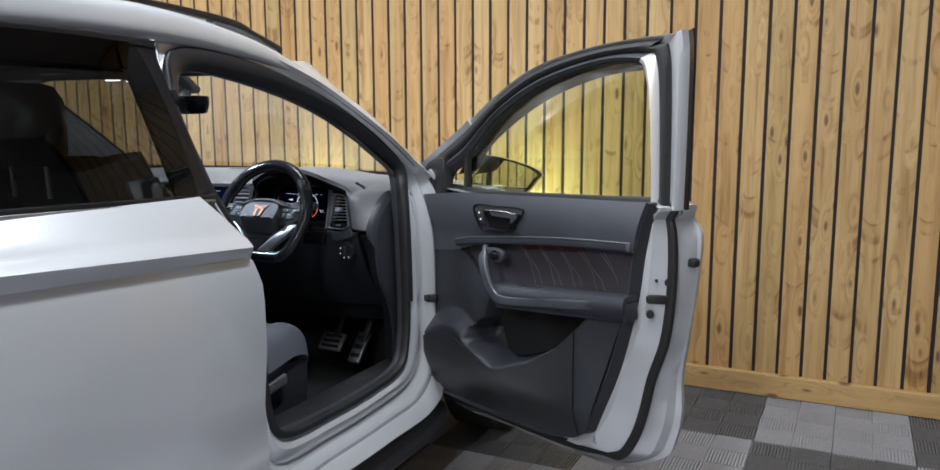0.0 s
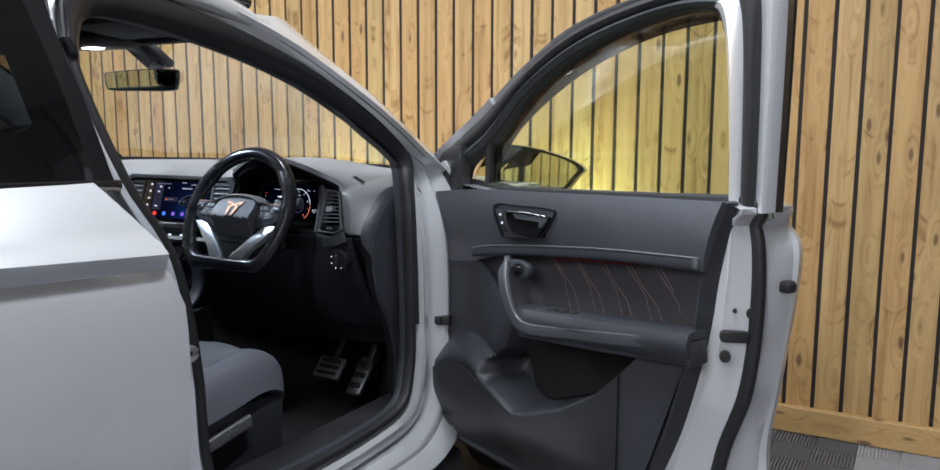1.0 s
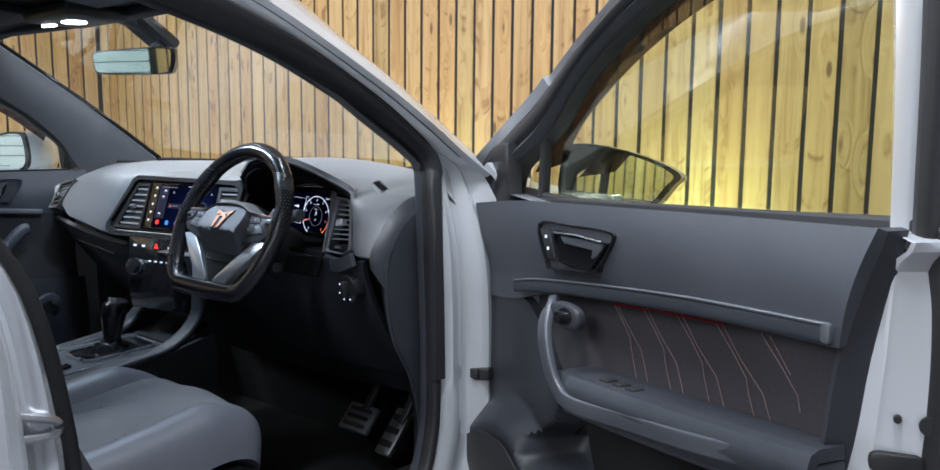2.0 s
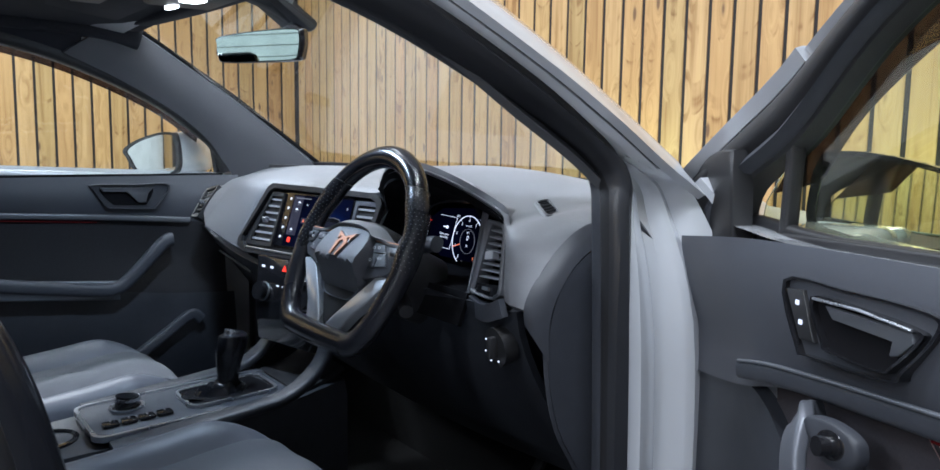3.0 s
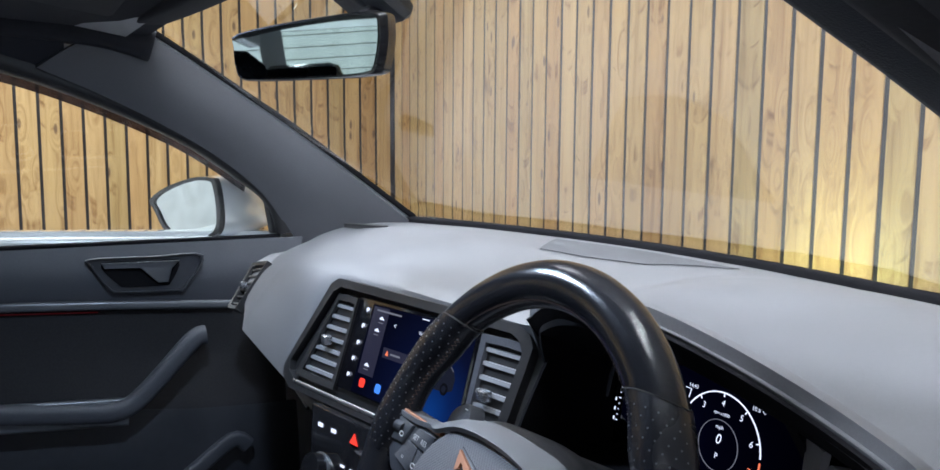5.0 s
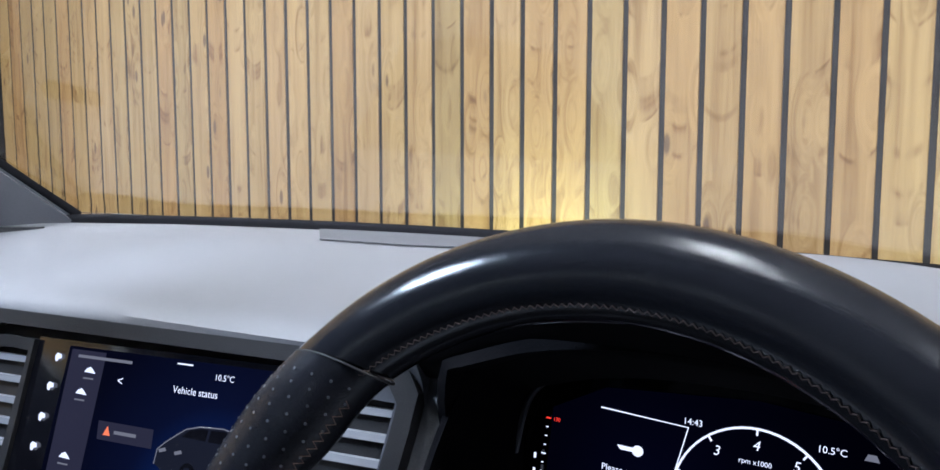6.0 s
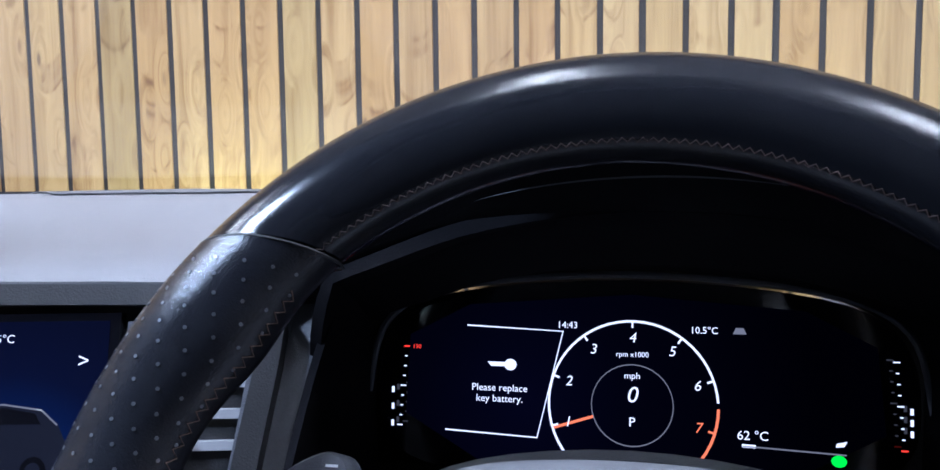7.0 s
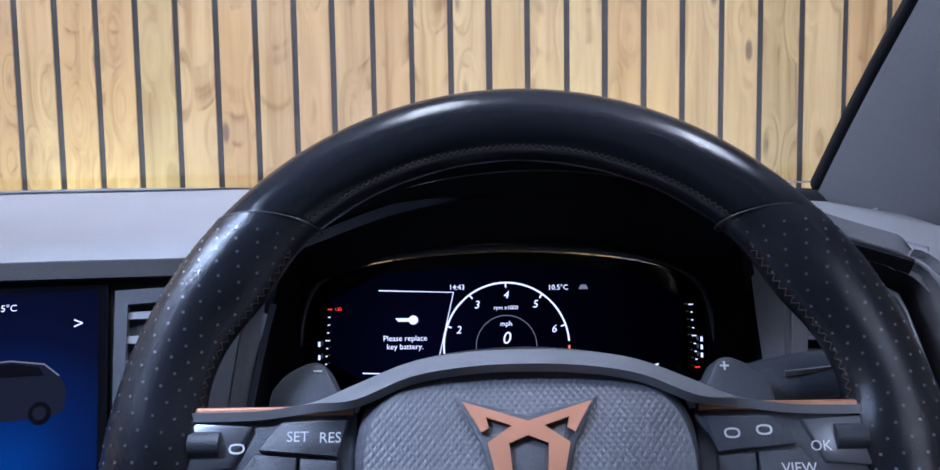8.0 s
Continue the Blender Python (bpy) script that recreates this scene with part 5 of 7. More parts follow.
def grille_at(u, v):
    a = (float(np.interp(u, [0, 0.4, 0.75, 1], [p[0] for p in GT])), float(np.interp(u, [0, 0.4, 0.75, 1], [p[1] for p in GT])))
    b = (float(np.interp(u, [0, 0.4, 0.75, 1], [p[0] for p in GB])), float(np.interp(u, [0, 0.4, 0.75, 1], [p[1] for p in GB])))
    return on_dash(a[0] + (b[0] - a[0]) * v, a[1] + (b[1] - a[1]) * v)


part("speaker_grille", sheet(grille_at, 24, 8, 0.0008), GRILLE, dash, "darker grey speaker grille let into the dash top")


part("lower_dash", sheet(lambda u, v: (-0.71 + 1.42 * u, (-0.10 - 0.08 * math.cos((u - 0.45) * 3.0) + 0.03 * (u > 0.7)) * (1 - v) ** 0.8 + 0.16 * v, 0.90 - 0.03 * math.sin(u * 3.14) - 0.34 * v), 30, 12, 0.012), LOWER, dash, "black lower dash")
part("glovebox_line", sweep([(-0.62, -0.115, 0.835), (-0.30, -0.152, 0.825)], circle(0.003, 6)), RUBBER, dash)
part("knee_cover", sheet(lambda u, v: (0.20 + 0.44 * u, -0.130 + 0.025 * u + 0.16 * v ** 1.5, 0.900 - 0.27 * v), 12, 8, 0.012), LOWER, dash, "black knee panel")
END_1 = [(-0.010, 1.032), (-0.040, 1.027), (-0.070, 1.013), (-0.100, 0.990), (-0.122, 0.966), (-0.140, 0.945), (-0.152, 0.920), (-0.150, 0.895)]
END_2 = [(-0.004, 1.006), (-0.030, 1.002), (-0.058, 0.990), (-0.082, 0.972), (-0.104, 0.946), (-0.120, 0.915), (-0.126, 0.882), (-0.122, 0.840)]
part("end_band", strip([(0.699, y, z) for y, z in END_1], [(0.722, y, z) for y, z in END_2], 0.01, 0.004, 4, (0.6, -0.6, 0.4)), LOWER, dash, "charcoal rounded edge of the dash end")
END_3 = [(-0.004, 1.004), (-0.058, 0.988), (-0.104, 0.944), (-0.124, 0.880), (-0.120, 0.81), (-0.100, 0.74), (-0.055, 0.66), (-0.03, 0.56), (-0.03, 0.45)]
part("end_panel", strip([(0.721, y, z) for y, z in END_3], [(0.745, 0.06, 1.004 - 0.554 * i / 8) for i in range(9)], 0.012, 0.003, 4, (1, 0, 0)), LOWER, dash, "charcoal dash end cover")
part("panel_return", strip([(0.7195, y, z) for y, z in END_3[2:]], [(0.66, y + 0.05, z) for y, z in END_3[2:]], 0.006), LOWER, dash)
# small demister vent on the dash top
DV, DL, DN = Vector(on_dash(0.600, -0.025, 0.0015)), Vector((0.88, -0.39, -0.26)).normalized(), Vector((0.26, -0.06, 0.96)).normalized()
DS = Vector((-0.32, 0.94, 0.06)).normalized()
DN = DL.cross(DS).normalized()


def dv(a, b, c=0.0):
    return tuple(DV + DL * a + DS * b + DN * c)


dvent = part("demister_vent", ring_plate(rounded(0.068, 0.044, 0.010), rounded(0.060, 0.036, 0.007), lambda a, b, c: dv(a, b, 0.002 + c), 0.010), DASH, dash, "black demister vent in a grey rim")
part("vent_shadow", plate(rounded(0.061, 0.037, 0.007), lambda a, b, c: dv(a, b, c), 0.006), HOOD, dvent)
part("vent_pod", loft([[dv(a * k, b * k, c) for a, b in rounded(0.070, 0.046, 0.012)] for k, c in ((1.25, -0.02), (1.15, -0.008), (1.0, 0.0002), (0.94, -0.002))], True, False), DASH, dvent)
for k in range(5):
    a = -0.0225 + 0.0112 * k
    part("vane", loft([[dv(a - 0.0012, b, 0.0000), dv(a + 0.0012, b, 0.0010), dv(a + 0.0012, b, -0.001), dv(a - 0.0012, b, -0.001)] for b in (-0.0185, 0.0185)]), LOWER, dvent)
part("demister_vent", plate(rounded(0.09, 0.02, 0.006), lambda a, b, c: (-0.59 + a * 0.9, 0.06 + b * 0.9 + a * 0.5, 1.066 + c), 0.008), BLACK_PLASTIC, dash)


def vent(name, corners, slats, mat_rim, parent, label):
    """A louvred air vent between four corners: top left, top right, bottom right, bottom left."""
    tl, tr, br, bl = (Vector(c) for c in corners)
    out = (bl - tl).cross(tr - tl).normalized()
    if out.y > 0:
        out = -out

    def at(s, t, d=0.0):
        return tl.lerp(tr, s).lerp(bl.lerp(br, s), t) + out * d

    rim_o = [at(*p) for p in ((-0.08, -0.05), (0.5, -0.06), (1.08, -0.05), (1.09, 0.5), (1.08, 1.05), (0.5, 1.06), (-0.08, 1.05), (-0.09, 0.5))]
    rim_i = [at(*p) for p in ((0.04, 0.03), (0.5, 0.02), (0.96, 0.03), (0.97, 0.5), (0.96, 0.97), (0.5, 0.98), (0.04, 0.97), (0.03, 0.5))]
    v = part(name, loft([[p - out * 0.03 for p in rim_i], [p + out * 0.003 for p in rim_i], [p + out * 0.004 for p in rim_o], [p - out * 0.01 for p in rim_o]], True, False, True), mat_rim, parent, label)
    part("vent_box", loft([[at(0, 0, -0.028), at(1, 0, -0.028), at(1, 1, -0.028), at(0, 1, -0.028)], [at(0, 0, -0.034), at(1, 0, -0.034), at(1, 1, -0.034), at(0, 1, -0.034)]]), RUBBER, v)
    for k in range(slats):
        t = (k + 0.6) / (slats + 0.2)
        a, b = at(0.02, t, -0.004), at(0.98, t, -0.004)
        h = (bl - tl).length / slats * 0.20
        part("louvre", loft([[p + out * dx + (tl - bl).normalized() * dz for dx, dz in ((0.004, -h), (0.004, h * 0.4), (-0.018, h * 1.7), (-0.018, h * 0.7))] for p in (a, b)]), BLACK_PLASTIC if name == "passenger_vent" else LOUVRE, v)
    m = at(0.42, 0.52, 0.006)
    part("vent_slider", box((0.016, 0.012, 0.012), m, 0.003), SATIN, v)
    return v


VC = [Vector(p) for p in ((0.524, -0.081, 1.022), (0.592, -0.096, 1.018), (0.620, -0.126, 0.918), (0.521, -0.109, 0.908))]
VN = (VC[1] - VC[3]).cross(VC[2] - VC[0]).normalized()
VN = VN if VN.y < 0 else -VN


def vent_at(a, b, c=0.0):
    """The driver's vent: a across, b down, c towards the driver."""
    return VC[0].lerp(VC[1], a).lerp(VC[3].lerp(VC[2], a), b) + VN * c


V_OUT = [(0.10, 0.0), (0.55, -0.012), (0.86, 0.0), (0.98, 0.05), (1.0, 0.14), (1.0, 0.90), (0.965, 0.98), (0.80, 1.06), (0.60, 1.065), (0.08, 1.02), (0.0, 0.97), (0.0, 0.90), (0.0, 0.06)]
V_IN = [(0.32, 0.055), (0.55, 0.050), (0.80, 0.060), (0.90, 0.11), (0.93, 0.18), (0.94, 0.88), (0.915, 0.95), (0.77, 1.025), (0.62, 1.028), (0.15, 0.985), (0.10, 0.95), (0.12, 0.90), (0.27, 0.10)]
dr_vent = part("driver_vent", loft([[vent_at(*p, -0.020) for p in V_IN], [vent_at(*p, 0.003) for p in V_IN], [vent_at(a * 0.5 + c * 0.5, b * 0.5 + d * 0.5, 0.006) for (a, b), (c, d) in zip(V_IN, V_OUT)], [vent_at(*p, 0.003) for p in V_OUT], [vent_at(*p, -0.014) for p in V_OUT]], True, False), VENT_FRAME, dash, "driver's air vent in a charcoal frame with a satin line")
part("vent_line", sweep([vent_at(a * 0.45 + c * 0.55, b * 0.45 + d * 0.55, 0.0062) for (a, b), (c, d) in zip(V_IN, V_OUT)], circle(0.0008, 6), (0, 1, 0.1), True), GREY_TRIM, dr_vent, "thin bright line round the vent")
part("vent_box", loft([[vent_at(*p, -0.021) for p in V_IN], [vent_at(*p, -0.024) for p in V_IN]]), HOOD, dr_vent)
for k in range(8):
    b = 0.10 + 0.092 * k
    a0, a1 = float(np.interp(b, [0.05, 0.95], [0.27, 0.12])), float(np.interp(b, [0.05, 0.2, 0.95], [0.86, 0.925, 0.93]))
    part("louvre", loft([[vent_at(a, b + 0.040, 0.000), vent_at(a, b + 0.024, 0.001), vent_at(a, b - 0.008, -0.014), vent_at(a, b + 0.012, -0.016)] for a in (a0, a1)]), LOUVRE, dr_vent)
part("vent_slider", loft([[vent_at(a, b, c) for a, b in ((0.34, 0.43), (0.64, 0.40), (0.66, 0.50), (0.36, 0.54))] for c in (-0.004, 0.005, 0.007)]), LOUVRE, dr_vent, "satin slider on the louvres")
part("vent_foot", loft([[vent_at(a, b, c) for a, b in ((0.125, 0.865), (0.935, 0.855), (0.91, 0.95), (0.77, 1.02), (0.62, 1.022), (0.155, 0.98), (0.105, 0.945))] for c in (-0.012, 0.001)]), BLACK_GLOSS, dr_vent, "black foot of the air vent")
part("vent_wheel", loft([[vent_at(a, b, c) for a, b in ((0.40, 0.90), (0.60, 0.905), (0.60, 0.955), (0.40, 0.945))] for c in (0.0, 0.005)]), GREY_TRIM, dr_vent)
# panel that turns from the vent back to the instruments, and its twin beside the centre unit
EAST = [(0.511, -0.076, 1.032), (0.513, -0.083, 1.0), (0.515, -0.091, 0.970), (0.516, -0.101, 0.935), (0.514, -0.108, 0.900)]
part("vent_surround", strip(EAST, [(0.530, -0.085, 1.030), (0.528, -0.090, 1.0), (0.526, -0.097, 0.965), (0.525, -0.106, 0.930), (0.524, -0.112, 0.895)], -0.006), VENT_FRAME, dash, "charcoal panel between the instruments and the vent")
part("hood_cheek", strip(EAST, [(0.514, 0.006, z) for x, y, z in EAST], 0.004), HOOD, dash)
part("vent_apron", strip([(0.512, -0.106, 0.908), (0.570, -0.117, 0.900), (0.626, -0.128, 0.918)], [(0.512, -0.102, 0.880), (0.570, -0.112, 0.872), (0.634, -0.126, 0.892)], 0.01), SOFT, dash)
vent("passenger_vent", ((-0.596, -0.152, 1.000), (-0.526, -0.148, 1.012), (-0.522, -0.200, 0.942), (-0.560, -0.203, 0.938)), 6, BLACK_PLASTIC, dash, "passenger air vent")

# centre unit: screen between two vents in a six-sided frame
CR, CU = Vector((0.978, 0.208, 0)), Vector((-0.06, 0.28, 0.957)).normalized()
CN = CR.cross(CU).normalized() if CR.cross(CU).y < 0 else -CR.cross(CU).normalized()
CO = Vector((-0.015, -0.140, 0.968))


def cu(a, b, c=0.0):
    return tuple(CO + CR * a + CU * b + CN * c)


HEX = [(-0.150, 0.062), (-0.135, 0.070), (0.188, 0.066), (0.202, 0.060), (0.209, 0.049), (0.206, 0.028), (0.2005, 0.0), (0.195, -0.030), (0.188, -0.062), (0.176, -0.072), (-0.19, -0.074), (-0.212, -0.062), (-0.214, -0.048)]
unit = part("centre_unit", plate(HEX, lambda a, b, c: cu(a, b, c - 0.004), 0.06, 0.003), BLACK_PLASTIC, dash, "black six-sided centre unit with touch screen")
hexo, hexi = [(a * 1.045, b * 1.10) for a, b in HEX], [(a * 0.985, b * 0.95) for a, b in HEX]
part("unit_frame", ring_plate(hexo, hexi, lambda a, b, c: cu(a, b, 0.006 + c), 0.03), BLACK_PLASTIC, unit, "black frame with a satin line")
part("chrome_line", sweep([cu(-0.19, -0.070, 0.006), cu(0.18, -0.070, 0.006)], rounded(0.004, 0.005, 0.0015)), SATIN, unit)
part("touch_screen", plate([(-0.090, 0.060), (0.138, 0.060), (0.138, -0.056), (-0.098, -0.056)], lambda a, b, c: cu(a, b, 0.002 + c), 0.008, 0.001), SCREEN, unit, "lit touch screen")
vent("centre_vent", (cu(-0.136, 0.052), cu(-0.096, 0.052), cu(-0.106, -0.056), cu(-0.186, -0.056)), 7, BLACK_PLASTIC, unit, "centre air vent")
vent("centre_vent", (cu(0.147, 0.050), cu(0.206, 0.050), cu(0.187, -0.056), cu(0.145, -0.056)), 7, SOFT, unit, "centre air vent")
POST = [(0.2412, 0.068), (0.234, 0.047), (0.2285, 0.028), (0.2222, 0.002), (0.2180, -0.018), (0.2130, -0.05), (0.208, -0.09)]
part("hood_post", plate([(0.170, 0.070)] + POST + [(0.165, -0.09)], lambda a, b, c: cu(a, b, c - 0.006), 0.012, 0.003), VENT_FRAME, dash, "charcoal upright beside the instruments")
west = [Vector(cu(a, b, 0.001)) for a, b in POST]
part("hood_cheek", strip(west, [(0.208, 0.006, p.z) for p in west], -0.004), HOOD, dash)
ST = Matrix((CR, CU, CN)).transposed()


def on_screen(outline, mat, name, lift=0.0030, parent=unit):
    return part(name, plate(outline, lambda a, b, c: cu(a, b, lift + c), 0.0004), mat, parent)


on_screen([(-0.058, 0.056), (0.133, 0.056), (0.133, -0.054), (-0.064, -0.054)], NAVY_GLOW, "backlight", 0.0026)
on_screen([(-0.055, 0.054), (-0.023, 0.054), (-0.027, -0.030), (-0.058, -0.030)], COLUMN_GLOW, "screen_column", 0.0029)
for k, z in enumerate((0.047, 0.0265, 0.005, -0.0155, -0.036)):
    x = -0.067 - 0.0024 * k
    on_screen([(x + dx, z + dz) for dx, dz in ((-0.0032, 0.0008), (-0.0016, 0.0030), (0.0024, 0.0022), (0.0030, -0.0006), (0.0004, -0.0010), (-0.0006, -0.0030), (-0.0024, -0.0026))], WHITE_GLOW, "screen_icon")
on_screen([(-0.048, 0.0508), (0.0014, 0.0508), (0.0014, 0.0488), (-0.048, 0.0488)], DIM_GLOW, "screen_text_bar")
on_screen([(0.0403, 0.0538), (0.0531, 0.0538), (0.0531, 0.0528), (0.0403, 0.0528)], WHITE_GLOW, "screen_tab")
for x, z in ((-0.0345, 0.0405), (-0.039, 0.0255), (-0.0432, -0.018)):
    on_screen([(x - 0.005, z - 0.001), (x - 0.003, z + 0.0016), (x, z + 0.0028), (x + 0.003, z + 0.0006), (x + 0.005, z - 0.0014)], WHITE_GLOW, "screen_icon", 0.0034)
    on_screen([(x - 0.005, z - 0.0046), (x + 0.004, z - 0.0046), (x + 0.004, z - 0.0056), (x - 0.005, z - 0.0056)], DIM_GLOW, "screen_text_bar", 0.0034)
on_screen([(-0.0185, 0.0092), (0.0296, 0.0092), (0.0302, -0.003), (-0.0175, -0.003)], COLUMN_GLOW, "screen_button", 0.0030)
on_screen([(-0.0125, 0.0004), (-0.0095, 0.0064), (-0.0065, 0.0004)], ORANGE_GLOW, "screen_icon", 0.0034)
on_screen([(-0.003, 0.0042), (0.016, 0.0042), (0.016, 0.0020), (-0.003, 0.0020)], DIM_GLOW, "screen_text_bar", 0.0034)
for a, m in ((-0.045, RED_GLOW), (-0.012, BLUE_GLOW), (0.020, PURPLE_GLOW), (0.052, PURPLE_GLOW)):
    on_screen([(a + 0.0055 * p, -0.040 + 0.0055 * q) for p, q in rounded(2, 2, 0.5, 2)], m, "screen_icon")
# the vehicle drawn on the screen: grey body, dark windows, wheels, pale lamps
CAR = [(0.0352, -0.0115), (0.0362, -0.002), (0.0420, 0.0030), (0.0500, 0.0085), (0.0570, 0.0130), (0.0680, 0.0158), (0.0860, 0.0168), (0.1040, 0.0140), (0.1120, 0.0070), (0.1160, -0.0010), (0.1150, -0.0130), (0.1050, -0.0170), (0.0600, -0.0175), (0.0420, -0.0150)]
on_screen(CAR, CAR_GLOW, "screen_car_shape", 0.0030)
on_screen([(0.0540, 0.0080), (0.0600, 0.0128), (0.0690, 0.0146), (0.0740, 0.0146), (0.0730, 0.0075)], SCREEN, "screen_car_glass", 0.0034)
on_screen([(0.0755, 0.0075), (0.0765, 0.0147), (0.0870, 0.0152), (0.1010, 0.0125), (0.1040, 0.0075)], SCREEN, "screen_car_glass", 0.0034)
for x in (0.0625, 0.1020):
    on_screen([(x + 0.0062 * math.cos(t), -0.0140 + 0.0068 * math.sin(t)) for t in [i * 0.5236 for i in range(12)]], SCREEN, "screen_car_wheel", 0.0034)
    on_screen([(x + 0.0036 * math.cos(t), -0.0140 + 0.0040 * math.sin(t)) for t in [i * 0.5236 for i in range(12)]], CAR_GLOW, "screen_car_rim", 0.0038)
for x in (0.0370, 0.0500):
    on_screen([(x, -0.0020), (x + 0.005, -0.0004), (x + 0.0062, -0.0024), (x + 0.001, -0.0040)], DIM_GLOW, "screen_car_lamp", 0.0034)
part("screen_outline", sweep([cu(p[0], p[1], 0.0036) for p in CAR[:9]], circle(0.0004, 4), tuple(CN)), DIM_GLOW, unit)
written("Vehicle status", 0.0066, cu(0.059, 0.0365, 0.0036), WHITE_GLOW, unit, ST)
written("10.5\u00b0C", 0.0056, cu(0.0805, 0.0475, 0.0036), WHITE_GLOW, unit, ST)
written("<", 0.009, cu(-0.0055, 0.0365, 0.0036), WHITE_GLOW, unit, ST)
written(">", 0.010, cu(0.122, 0.0365, 0.0036), WHITE_GLOW, unit, ST)

# climate panel and lower stack
LO = Vector((-0.02, -0.190, 0.845))
LU = Vector((0, 0.10, 0.995)).normalized()


def lo(a, b, c=0.0):
    return tuple(LO + CR * a + LU * b + CN * c)


stack = part("climate_panel", plate([(-0.10, 0.05), (0.13, 0.05), (0.12, -0.075), (0.10, -0.125), (-0.075, -0.125), (-0.092, -0.07)], lambda a, b, c: lo(a, b, c), 0.05, 0.004), BLACK_GLOSS, dash, "black climate panel with lit keys")
for k, a in enumerate((-0.075, -0.045, 0.045, 0.085)):
    part("panel_key", plate(rounded(0.010, 0.005, 0.001), lambda x, z, c, a=a: lo(a + x, 0.028 + z, 0.001 + c), 0.001), WHITE_GLOW, stack)
part("hazard_key", plate([(-0.008, -0.006), (0.008, -0.006), (0.0, 0.007)], lambda x, z, c: lo(0.0 + x, 0.030 + z, 0.0015 + c), 0.001), RED_GLOW, stack, "red hazard light key")
for a in (-0.065, 0.085):
    knob = part("climate_knob", sweep([lo(a, -0.025, 0.0), lo(a, -0.025, 0.018)], circle(0.019, 20), (0, 0, 1)), BLACK_GLOSS, stack, "round climate knob")
    part("knob_ring", sweep([lo(a, -0.025, 0.001), lo(a, -0.025, 0.005)], circle(0.0205, 20), (0, 0, 1)), SATIN, knob)
for a in (-0.02, 0.0, 0.02, 0.04):
    part("panel_key", plate(rounded(0.008, 0.003, 0.001), lambda x, z, c, a=a: lo(a + x, -0.008 + z, 0.001 + c), 0.001), WHITE_GLOW, stack)
# light switch
lsw = part("light_switch", sweep([(0.600, -0.122, 0.838), (0.603, -0.100, 0.842)], circle(0.030, 24), (0, 0, 1)), BLACK_PLASTIC, dash, "round light switch with lit marks")
for i in range(6):
    t = radians(60 + 48 * i)
    part("switch_mark", plate(rounded(0.0032, 0.0026, 0.0008), lambda a, b, c, t=t: (0.600 + 0.022 * math.cos(t) + a, -0.1235 + c, 0.838 + 0.022 * math.sin(t) + b), 0.001), WHITE_GLOW, lsw)
part("switch_grip", box((0.012, 0.016, 0.034), (0.600, -0.128, 0.838), 0.004), BLACK_PLASTIC, lsw)

# ---- instrument cluster ----
cluster = part("instrument_screen", plate([(p.x, p.y) for p in spline([(0.214, 0.965, 0), (0.224, 1.003, 0), (0.262, 1.022, 0), (0.36, 1.030, 0), (0.458, 1.022, 0), (0.498, 1.003, 0), (0.508, 0.965, 0), (0.496, 0.932, 0), (0.45, 0.920, 0), (0.36, 0.916, 0), (0.27, 0.920, 0), (0.226, 0.932, 0)], 4, True)],
                      lambda a, b, c: (a, 0.004 + c * -1 + (b - 0.97) * 0.14, b), 0.01), SCREEN, dash, "digital instrument screen, lit")
bez = [(0.36 + (a - 0.36) * 1.0, b) for a, b in ((0.210, 0.965), (0.221, 1.006), (0.262, 1.026), (0.36, 1.034), (0.458, 1.026), (0.501, 1.006), (0.512, 0.965))]
part("cluster_edge", sweep(spline([(a, -0.002 + (b - 0.97) * 0.14, b) for a, b in bez], 6), circle(0.0022, 8)), GREY_TRIM, cluster)


# dark hood round the instruments
def hood_at(u, v):
    t = math.pi * (1 - u)
    x0 = 0.36 + 0.151 * math.cos(t)
    z0 = 0.985 + (at_x(LIP_Z, x0) - 0.024 - 0.985) * min(1, math.sin(t) * 2.2)
    front = (x0, -0.066 - 0.066 * math.sin(t), z0)
    z = 0.965 + 0.072 * max(math.sin(t), 0) ** 0.6
    back = (0.36 + 0.154 * math.cos(t), 0.004, z)
    return lerp(front, back, v)


part("cluster_hood", sheet(hood_at, 40, 6, -0.006), HOOD, dash, "black hood round the instruments")
part("hood_shelf", sheet(lambda u, v: (0.206 + 0.308 * u, -0.112 + 0.122 * v, 0.905 + 0.012 * v), 8, 4, 0.008), HOOD, dash)
part("hood_front", sheet(lambda u, v: (0.200 + 0.325 * u, -0.112 - 0.02 * v, 0.905 - 0.05 * v), 8, 3, 0.008), HOOD, dash)
part("dial_backlight", plate([(0.36 + (a - 0.36) * 0.93, 0.972 + (b - 0.972) * 0.90) for a, b in ((0.222, 0.95), (0.224, 1.000), (0.262, 1.020), (0.36, 1.028), (0.458, 1.020), (0.496, 1.000), (0.500, 0.95), (0.45, 0.922), (0.27, 0.922))], lambda a, b, c: (a, 0.0028 + (b - 0.97) * 0.14 + c * -1 - 0.0012, b), 0.0006), DIAL_GLOW, cluster)
CT = Matrix(((1, 0, 0), (0, 0.14, -0.99), (0, 0.99, 0.14)))


def cl(x, z, c=0.0):
    return (x, 0.001 + (z - 0.97) * 0.14 - 0.0015 - c, z)


def mark(outline, mat, name):
    return part(name, plate(outline, lambda a, b, c: cl(a, b, c + 0.001), 0.0006), mat, cluster)


def line(pts, w, mat, name, c=0.0012):
    return part(name, sweep([cl(a, b, c) for a, b in pts], [(-w, -0.0003), (w, -0.0003), (w, 0.0003), (-w, 0.0003)], (0, 1, 0)), mat, cluster)


DC = (0.3605, 0.963)


